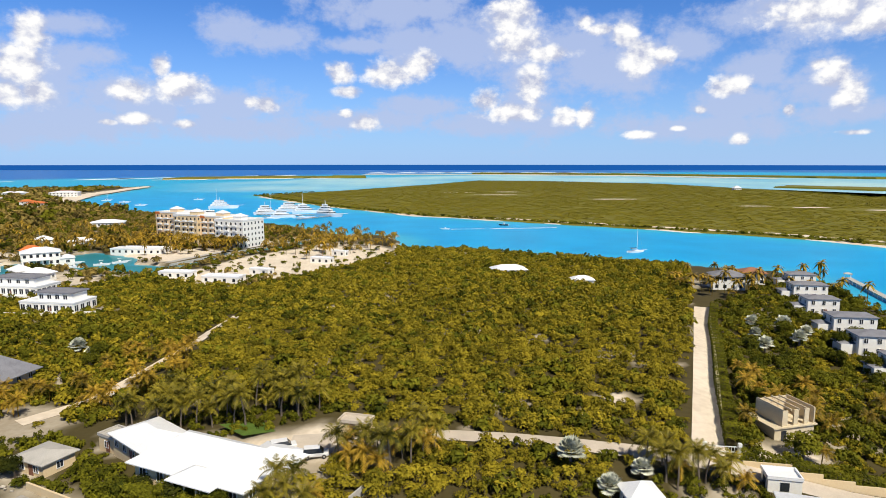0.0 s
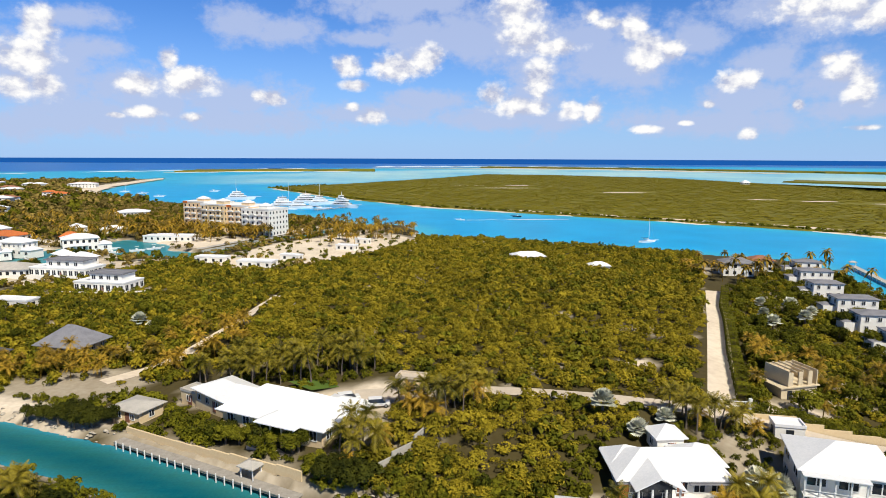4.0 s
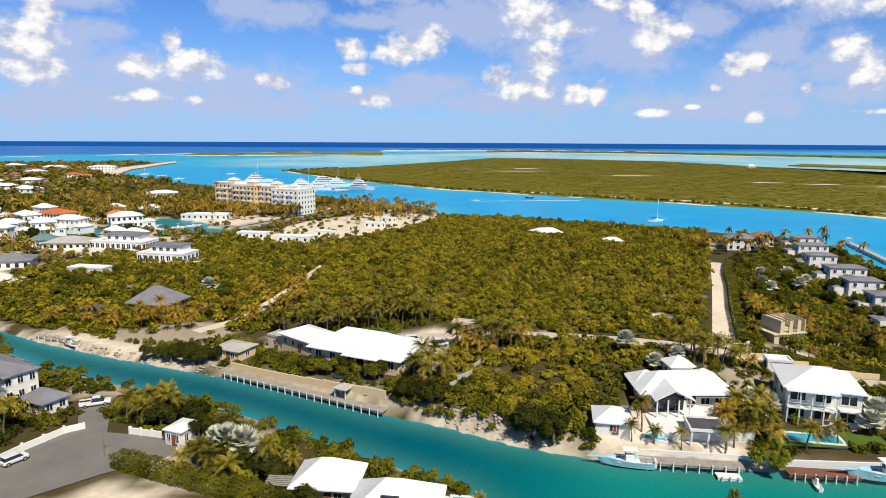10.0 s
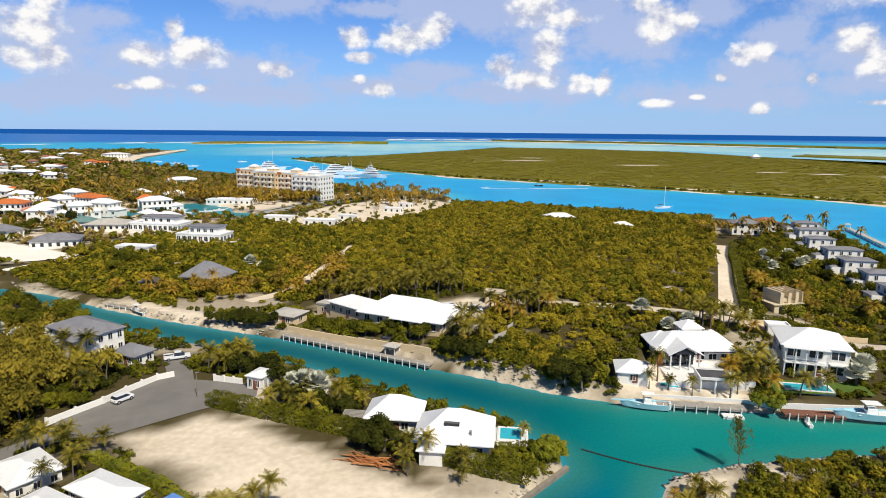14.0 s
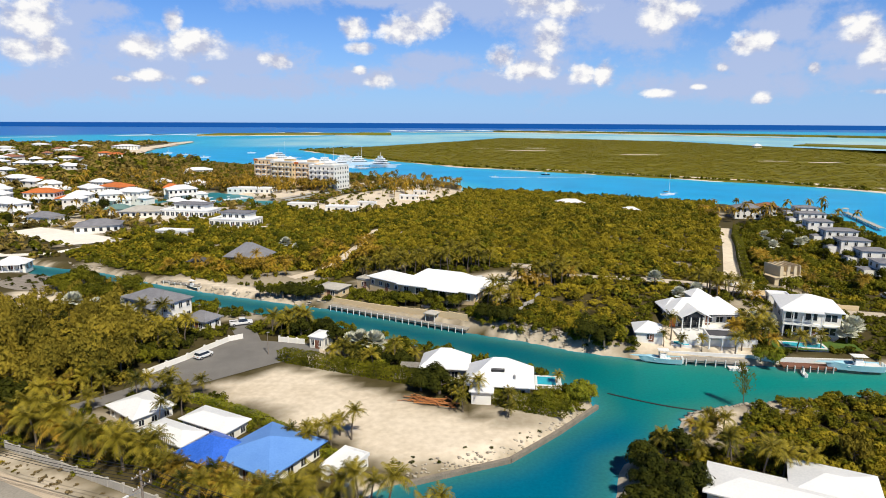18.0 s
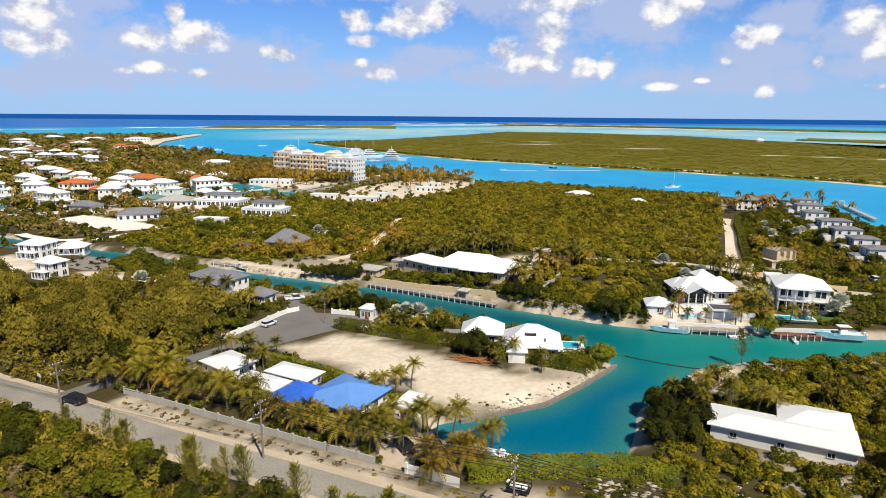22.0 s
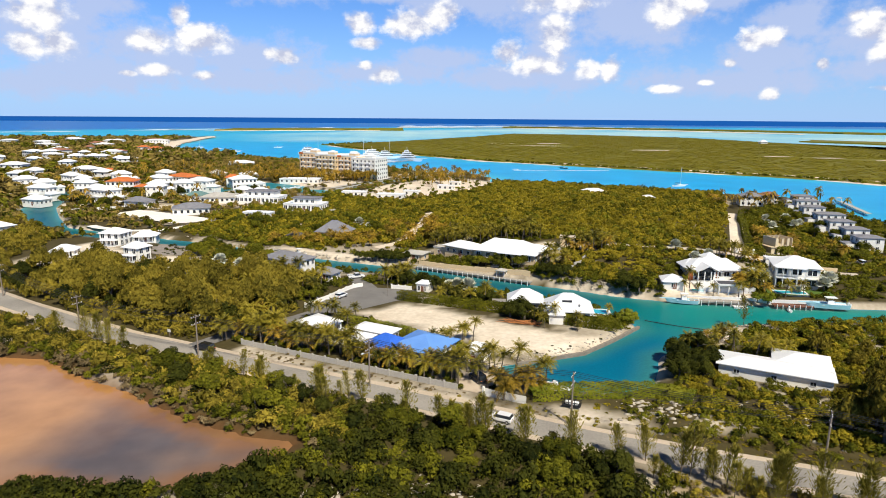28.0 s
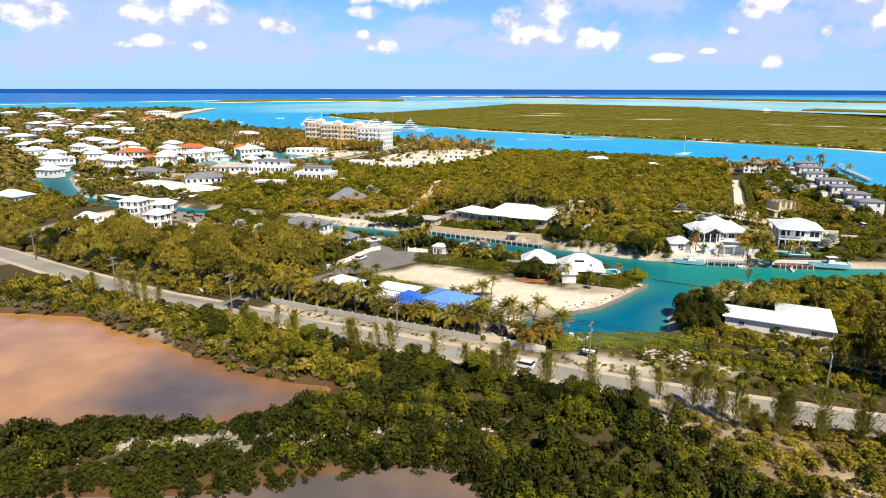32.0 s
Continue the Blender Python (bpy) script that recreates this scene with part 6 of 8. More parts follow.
for x, y, m in ((-205, 660, 30), (-150, 655, 28), (-120, 665, 26), (-470, 960, 12)):
    sailboat("white moored sailing yacht with a tall bare mast", x, y, 15, m * 0.7, m)
for x, y in ((-466, 950), (-421, 912), (-368, 847), (-341, 974)):
    motorboat("white motorboat anchored off the beach", x, y, 10, 12, "hull", True)
for x, y, rot in ((-176, 364, 20), (-166, 372, 20), (-160, 380, 40), (-205, 335, 70), (-198, 385, 10), (-185, 378, 15)):
    motorboat("white motorboat berthed in the small canal", x, y, rot, 7.5, "hull", True)

bo = thing("floating_boom", Matrix.Identity(4), "dark floating boom line across the inlet mouth", "boom")
part("float_line", tube([(12.8 + 21.2 * k / 12, 76.0 - 8.4 * k / 12 - 1.5 * math.sin(math.pi * k / 12), 0.05) for k in range(13)], [0.16] * 13, 6), M["black"], bo)

# ---------------- vehicles ----------------


def wheels(c, xs, ys, r=0.36):
    for x in xs:
        for y in ys:
            w = part("wheel", tube([(x, y - 0.11, r), (x, y + 0.11, r)], [r, r], 12), M["black"], c)
            part("rim", tube([(x, y - 0.125, r), (x, y + 0.125, r)], [r * 0.55, r * 0.55], 8), M["metal"], w)


def car(label, x, y, rot, l, paint, kind="suv", group=""):
    c = thing("pickup_truck" if kind == "pickup" else "car", at(x, y, rot) @ Matrix.Translation((0, 0, 0.1)), label, "car", group)
    w, h = 1.9, 1.75 if kind != "hatch" else 1.5
    body = box(-l / 2, l / 2, -w / 2, w / 2, 0.35, 1.0, bevel=0.12)
    part("body", body, M[paint], c)
    x0, x1 = {"suv": (-l * 0.47, l * 0.2), "hatch": (-l * 0.46, l * 0.18), "pickup": (-l * 0.12, l * 0.2)}[kind]
    bm = bmesh.new()
    v = [bm.verts.new(p) for p in ((x0, -w / 2 + 0.06, 1.0), (x1 + 0.5, -w / 2 + 0.06, 1.0), (x1 + 0.5, w / 2 - 0.06, 1.0), (x0, w / 2 - 0.06, 1.0), (x0 + 0.25, -w / 2 + 0.25, h), (x1 - 0.2, -w / 2 + 0.25, h), (x1 - 0.2, w / 2 - 0.25, h), (x0 + 0.25, w / 2 - 0.25, h))]
    for q in ((0, 1, 5, 4), (1, 2, 6, 5), (2, 3, 7, 6), (3, 0, 4, 7), (4, 5, 6, 7), (3, 2, 1, 0)):
        bm.faces.new([v[i] for i in q])
    part("cabin_glass", bm, M["glass"], c)
    part("roof", box(x0 + 0.2, x1 - 0.15, -w / 2 + 0.22, w / 2 - 0.22, h - 0.03, h + 0.05, bevel=0.02), M[paint], c)
    if kind == "pickup":
        part("load_bed", box(-l / 2 + 0.12, -l * 0.14, -w / 2 + 0.12, w / 2 - 0.12, 0.98, 1.03), M["black"], c)
        for s in (-1, 1):
            part("bed_side", box(-l / 2 + 0.02, -l * 0.13, s * (w / 2 - 0.1) - 0.06, s * (w / 2 - 0.1) + 0.06, 1.0, 1.3), M[paint], c)
    wheels(c, (-l * 0.32, l * 0.32), (-w / 2 + 0.08, w / 2 - 0.08))
    for s in (-0.65, 0.65):
        part("headlight", box(l / 2 - 0.03, l / 2 + 0.02, s - 0.18, s + 0.18, 0.68, 0.84), M["trim"], c)
        part("tail_light", box(-l / 2 - 0.02, -l / 2 + 0.03, s - 0.14, s + 0.14, 0.7, 0.88), M["orange_roof"], c)
    KEEP.append((x, y, 3.2))
    return c


car("silver and black sport utility car parked in the forecourt", -9.7, 136.2, 20, 4.6, "car_white")
car("white pickup truck parked at the turning place", -71.5, 111.5, 25, 5.6, "car_white", "pickup")
car("small white hatchback parked by the curved wall", -72.4, 89.2, 60, 3.9, "car_white", "hatch")
car("black sport utility car driving on the coast road", -95.5, 46.0, 155, 4.8, "car_dark")
car("white hatchback on the coast road", -30.5, 14.6, 155, 4.2, "car_white", "hatch")
car("dark car parked in the blue house's drive", -34.0, 31.5, 120, 4.4, "car_dark")
car("dark car parked in the blue house's drive", -28.8, 30.5, 110, 4.4, "car_dark")
car("grey car half hidden beside the villa", -3.5, 133.0, 10, 4.4, "car_white")
car("dark car parked on the far lane", 111, 140, 80, 4.4, "car_white")
polygon_sheet("drive", [(-38, 27.4), (-33.4, 25.4), (-29, 31), (-30, 35), (-38, 36)], 1.58, M["chalk"], "sandy drive inside the garden wall", "drive")
polygon_sheet("drive", [(-54, 97), (-47, 95), (-44, 86), (-48, 85)], 1.58, M["paving"], "pale paved drive of the cube house", "drive")
polygon_sheet("drive", [(-30, 82), (-23, 82), (-24, 78.4), (-30, 78.8)], 1.58, M["paving"], "pale paved yard of the villa", "drive")
KEEP.extend([(-34, 31, 4), (-49, 91, 4), (-26.5, 80, 3)])

# cage trailer on the sandy verge
tr = thing("cage_trailer", at(-17.0, 20.6, -20), "black open-frame utility trailer with white sacks", "trailer")
part("bed", box(-1.6, 1.6, -0.9, 0.9, 0.5, 0.62), M["black"], tr)
for x in (-1.6, -0.55, 0.55, 1.6):
    for y in (-0.9, 0.9):
        part("upright", box(x - 0.05, x + 0.05, y - 0.05, y + 0.05, 0.62, 1.8), M["black"], tr)
for y in (-0.9, 0.9):
    for z in (1.15, 1.75):
        part("rail", box(-1.65, 1.65, y - 0.05, y + 0.05, z, z + 0.09), M["black"], tr)
part("sacks", box(-1.3, 1.2, -0.6, 0.6, 0.63, 1.25, bevel=0.2), M["trim"], tr)
wheels(tr, (0.0,), (-0.95, 0.95), 0.33)
KEEP.append((-17, 20.6, 2.6))

# ---------------- poles and wires ----------------
POLES = [(-215, 109), (-171, 86), (-130, 55.7), (-95.4, 42.0), (-55.6, 28.4), (-18.5, 13.6), (17.6, 0.6), (55, -13), (98, -28)]
tops = []
for x, y in POLES:
    p = thing("utility_pole", at(x, y, -27), "tall grey wooden utility pole with crossarms and insulators", "utility pole", "poles along the road")
    part("pole", tube([(0, 0, -0.8), (0, 0, 9.8)], [0.19, 0.13], 8), M["pole_wood"], p)
    for z in (9.2, 7.6):
        part("crossarm", box(-0.07, 0.07, -1.2, 1.2, z, z + 0.16), M["pole_wood"], p)
        for s in (-1.1, -0.45, 0.45, 1.1):
            part("insulator", tube([(0, s, z + 0.16), (0, s, z + 0.36)], [0.07, 0.05], 6), M["trim"], p)
    if x in (-55.6, -18.5):
        part("lamp_arm", tube([(0, 0, 7.0), (0, -1.9, 7.5)], [0.05, 0.05], 6), M["metal"], p)
        part("lamp_head", box(-0.14, 0.14, -2.5, -1.85, 7.45, 7.6), M["trim"], p)
    tops.append((x, y))
for a, b in zip(tops, tops[1:]):
    pl = thing("power_line", Matrix.Identity(4), "sagging black power lines between the poles", "power line", "wires along the road")
    for s, z in ((-1.1, 9.55), (-0.45, 9.55), (0.45, 9.55), (1.1, 9.55), (0.0, 7.9), (0.5, 7.9)):
        l = math.hypot(b[0] - a[0], b[1] - a[1])
        nx, ny = -(b[1] - a[1]) / l * s, (b[0] - a[0]) / l * s
        part("wire", tube([(a[0] + (b[0] - a[0]) * k / 8 + nx, a[1] + (b[1] - a[1]) * k / 8 + ny, 1.5 + z - 3.6 * (k / 8) * (1 - k / 8)) for k in range(9)], [0.034] * 9, 4), M["black"], pl)
lp = thing("street_lamp", at(-58.8, 91.4), "slim grey street lamp at the turning place", "street lamp")
part("pole", tube([(0, 0, 0), (0, 0, 5.2)], [0.1, 0.06], 8), M["pole_wood"], lp)
part("lamp_head", box(-0.1, 0.5, -0.12, 0.12, 5.15, 5.3), M["metal"], lp)
mb = thing("road_sign", at(-107.5, 54.6, -30), "small blank white road sign on a post", "sign")
part("post", box(-0.06, 0.06, -0.06, 0.06, 0, 1.6), M["pole_wood"], mb)
part("board", box(-0.7, 0.7, -0.1, -0.06, 1.2, 1.9), M["trim"], mb)
KEEP.extend((x, y, 1.2) for x, y in POLES)

# heap of old timber on the lot
heap = thing("timber_heap", at(-21.8, 68.2, -20), "heap of discarded reddish timber on bare sand", "timber")
ME_PLANK = shared("plank", box(-1.6, 1.6, -0.09, 0.09, -0.03, 0.03), M["lumber"])
rh = random.Random(3)
for k in range(70):
    ob = new("plank", ME_PLANK)
    ob.parent = heap
    ob.matrix_basis = pose(rh.gauss(0, 2.2), rh.gauss(0, 0.8), 0.1 + rh.random() * 0.5, rh.uniform(-12, 12), rh.uniform(-10, 10), rh.gauss(0, 25)) @ Matrix.Scale(rh.uniform(0.5, 1.2), 4)
KEEP.append((-21.8, 68.2, 4))


# ---------------- hedges ----------------


def hedge(label, line, width, height, mat, seed):
    """A clipped hedge: small leaves over the top and both sides of a box, a little uneven."""
    r = np.random.default_rng(seed)
    h = thing("hedge", Matrix.Identity(4), label, "hedge")
    for (ax, ay), (bx, by) in zip(line, line[1:]):
        l = math.hypot(bx - ax, by - ay)
        n = int(l * (width + 2 * height) * 34)
        ux, uy = (bx - ax) / l, (by - ay) / l
        along, round_ = r.uniform(-0.3, l + 0.3, n), r.uniform(0, width + 2 * height, n)
        swell = 0.16 * np.sin(along * 1.3 + seed) + 0.10 * np.sin(along * 3.1)
        across = np.where(round_ < height, -width / 2, np.where(round_ > height + width, width / 2, round_ - height - width / 2)) * (1 + 0.3 * swell)
        up = np.where(round_ < height, round_, np.where(round_ > height + width, width + 2 * height - round_, height + swell))
        nrm = np.stack([np.where(round_ < height, uy, np.where(round_ > height + width, -uy, 0)), np.where(round_ < height, -ux, np.where(round_ > height + width, ux, 0)), ((round_ >= height) & (round_ <= height + width)) * 1.0 + 0.3], 1) + r.normal(0, 0.3, (n, 3))
        p = np.stack([ax + ux * along - uy * across, ay + uy * along + ux * across, hill(ax + ux * along, ay + uy * along) + up], 1) + r.normal(0, 0.07, (n, 3))
        u = np.cross(nrm, r.normal(size=(n, 3)))
        u /= np.linalg.norm(u, axis=1)[:, None]
        v = np.cross(nrm, u)
        v /= np.linalg.norm(v, axis=1)[:, None]
        sz = r.uniform(0.12, 0.26, (n, 1))
        tri = np.stack([p - u * sz, p + u * sz * 0.6 + v * sz * 0.7, p + u * sz * 0.6 - v * sz * 0.7], 1)
        ob = quick_mesh("hedge_section", tri.reshape(-1, 3), np.arange(n * 3).reshape(-1, 3), mat)
        ob.data.attributes.new("tone", "FLOAT", "POINT").data.foreach_set("value", np.repeat(0.5 + 0.3 * np.sin(along * 0.9 + seed), 3).astype(np.float32))
        ob.parent = h
        KEEP.extend((ax + (bx - ax) * k / int(l + 1), ay + (by - ay) * k / int(l + 1), width * 0.5) for k in range(int(l + 1) + 1))
    return h


hedge("long clipped dark green hedge between lot and villa", [(-55, 88.6), (-40, 82.6), (-26, 77.2), (-14, 70.6), (-4, 65.6), (2.4, 63.6)], 2.6, 2.5, M["lush"], 61)
hedge("green hedge along the cottages' edge", [(-66, 68.0), (-52, 60.5), (-40, 51), (-32, 45)], 1.6, 1.4, M["bright"], 62)
hedge("clipped green garden hedge by the villa", [(-36, 84), (-32, 86)], 2.4, 1.8, M["bright"], 63)
hedge("low green hedge round the pool terrace", [(-2, 72.5), (3.4, 73.2)], 1.4, 1.1, M["lush"], 64)
hedge("dark green hedge beside the chalk lane", [(68.5, 137), (79, 165), (93, 198), (107, 232), (121, 262)], 2.6, 2.4, M["lush"], 65)
hedge("clipped olive hedge behind the cream wall", [(69, 135.5), (80, 133.6), (98, 129.6)], 2.4, 1.9, M["lush"], 66)
hedge("dense green bush band along the inlet shore", [(-24, 24), (-16, 25.5), (-8, 26), (0, 26.5), (6, 23)], 3.6, 2.0, M["bright"], 67)

# ---------------- palms ----------------
PALM_WORDS = "slender coconut palm with arching green-gold fronds"
r5 = random.Random(77)
ROW = [(-92.5, 52.5), (-88, 54), (-84, 51.5), (-80, 49.5), (-76, 47.6), (-72, 45.8), (-68, 44), (-64, 42.2), (-60, 40.3), (-56, 38.5), (-52, 36.8), (-48, 34.9), (-44, 33), (-40, 31)]
for x, y in ROW:
    for k in range(4):
        plant(r5.choice(GOLD + PALMS[2:] + PALMS[2:3]), "palm_tree", "bushy golden-fronded palm behind the roadside wall", "palm tree", x + r5.uniform(-1.6, 1.6), y + r5.uniform(-0.8, 3.4), r5.uniform(0.85, 1.15) * (0.82 if -62 < x < -46 else 1.0), r5.uniform(0, 360), "palms behind the wall")
for kinds, poly, n, lo, hi, seed in (
        (PALMS, around(-22, 152, 17, 7), 26, 0.8, 1.1, 1), (GOLD + PALMS, around(8, 134, 9, 8), 20, 0.75, 1.05, 2), (GOLD + PALMS, around(-6, 118, 5, 4), 8, 0.7, 1.0, 3),
        (GOLD + PALMS, around(58, 128, 8, 5), 13, 0.75, 1.05, 4), (PALMS, around(-57, 106, 6, 4), 10, 0.75, 1.05, 7),
        (PALMS, around(-34, 86, 10, 6), 10, 0.6, 0.9, 8), (GOLD + PALMS, around(52, 100, 5, 6), 8, 0.7, 1.0, 9), (PALMS, around(-92, 98, 14, 11), 34, 0.7, 1.0, 10), (PALMS, around(-38, 158, 10, 7), 14, 0.8, 1.1, 63), (GOLD, around(-27, 27, 6, 5), 9, 0.7, 1.0, 11),
        (PALMS, around(-33, 33, 7, 5), 9, 0.7, 1.0, 12), (PALMS, around(-12, 68, 8, 3), 5, 0.55, 0.75, 13), (PALMS, around(20, 50, 7, 5), 7, 0.6, 0.85, 14), (PALMS, around(30, 45, 6, 3), 5, 0.7, 0.9, 15), (GOLD + PALMS, around(24, 59, 5, 4), 6, 0.5, 0.8, 29),
        (PALMS, around(-38, 53, 5, 3), 5, 0.6, 0.85, 16), (GOLD + PALMS, around(-87, 66, 5, 7), 14, 0.7, 1.0, 36), (PALMS, around(-70, 66, 7, 9), 10, 0.6, 0.85, 24)):
    grove(kinds, "palm_tree", PALM_WORDS, "palm tree", poly, n, lo, hi, seed, "coconut palms", 1.7)
for x, y, s in ((50.5, 97.5, 0.9), (52.6, 100.4, 1.0), (54.4, 96.8, 0.85), (55.5, 102.5, 0.95), (52.0, 104.6, 0.9), (34.2, 96.0, 0.6), (38.5, 94.6, 0.55), (47.8, 95.4, 0.8), (33.0, 99.2, 0.85), (30.5, 96.5, 0.6), (45.5, 93.5, 0.8), (60.5, 95.8, 0.85), (66.5, 96.8, 0.75), (-40.5, 50.2, 0.7), (-43.5, 52.5, 0.6), (-16, 64.4, 0.6), (-8, 62.6, 0.55), (2.8, 76.6, 0.55), (-34, 30, 0.8), (-20, 33.6, 0.85), (-22, 29.4, 0.9)):
    plant(r5.choice(PALMS), "palm_tree", PALM_WORDS, "palm tree", x, y, s, r5.uniform(0, 360), "coconut palms")



def palm_cloud(kind):
    """One of the palms as a cloud of quads, with a plain trunk."""
    crown = np.empty(len(kind[1].vertices) * 3, np.float32)
    kind[1].vertices.foreach_get("co", crown)
    crown = crown.reshape(-1, 4, 3)
    top = crown[:, 0].mean(0)
    stem = [[(math.cos(a) * -0.13, math.sin(a) * -0.13, -0.3), (math.cos(a) * 0.13, math.sin(a) * 0.13, -0.3), (top[0] + math.cos(a) * 0.1, top[1] + math.sin(a) * 0.1, top[2]), (top[0] - math.cos(a) * 0.1, top[1] - math.sin(a) * 0.1, top[2])] for a in (0, 1.05, 2.1)]
    return np.concatenate([crown, np.array(stem, np.float32)])


grown_palms = [spots_in(around(*q), dn, lo, hi, sd, 1.0, True) for q, dn, lo, hi, sd in (((-74, 168, 22, 9), 0.06, 0.6, 0.9, 5), ((-100, 167, 20, 7), 0.07, 0.5, 0.75, 6), ((-52, 180, 8, 14), 0.05, 0.7, 0.95, 61), ((90, 150, 24, 26), 0.013, 0.7, 1.0, 22), ((-60, 196, 14, 12), 0.03, 0.7, 0.9, 62))]
grown_palms = np.concatenate(grown_palms)
grown_palms[:, 4] = grown_palms[:, 3]
sizes = [len(k[1].polygons) for k in PALMS]
scatter("palm_grove", "groves of coconut palms with green-gold fronds", "palms", grown_palms, [palm_cloud(k)[-(min(sizes) + 3):] for k in PALMS], M["palm_gold"], 29)

far_palms = [spots_in(around(*q), dn, 0.9, 1.35, sd, 1.0, True) for q, dn, sd in (((143, 300, 26, 22), 0.024, 17), ((186, 290, 12, 40), 0.02, 18), ((-70, 500, 40, 26), 0.016, 19), ((-135, 425, 62, 24), 0.05, 20), ((-185, 440, 45, 30), 0.02, 33), ((-60, 420, 30, 40), 0.012, 34), ((-45, 455, 40, 26), 0.02, 30), ((-200, 400, 50, 40), 0.012, 21), ((-40, 440, 40, 30), 0.008, 23), ((-300, 430, 110, 90), 0.003, 25), ((-240, 300, 60, 60), 0.005, 26), ((-250, 480, 90, 60), 0.006, 27))]
hx, hy = np.random.default_rng(9).uniform(-44, 44, 60), np.random.default_rng(10).uniform(-24, -15, 60)
hc, hs = math.cos(radians(-24)), math.sin(radians(-24))
far_palms.append(np.stack([-137 + hx * hc - hy * hs, 456 + hx * hs + hy * hc, np.full(60, 1.3), np.random.default_rng(11).uniform(1.1, 1.7, 60), np.random.default_rng(12).uniform(1.0, 1.5, 60)], 1))
scatter("far_palms", "distant coconut palms round the resort and shore", "palms", np.concatenate(far_palms), [small_palm(k) for k in range(4)], M["palm_gold"], 28)

# ---------------- single trees ----------------
SIL = "silver-green fan palm with a round head of stiff leaves"
for x, y, s in ((-38, 92, 1.1), (-35, 90, 1.2), (-40.5, 93.5, 0.9), (42.6, 121.5, 1.0), (57.5, 110, 1.1), (59, 106.5, 1.0), (56, 104, 0.9), (77.5, 103.5, 1.2), (74.5, 100.5, 1.0), (-85, 207, 1.1), (-80, 204, 0.9), (121, 234, 1.2), (128, 228, 1.1), (116, 222, 1.0), (124, 212, 1.0), (132, 222, 1.1), (110, 205, 1.0), (38, 128, 1.0), (66, 99.5, 0.7), (49, 126.5, 0.9), (-112, 118, 1.1), (-120, 121, 1.1), (-106, 122, 0.9)):
    plant(r5.choice(SILVER), "fan_palm", SIL, "palm tree", x, y, s, r5.uniform(0, 360), "silver fan palms")
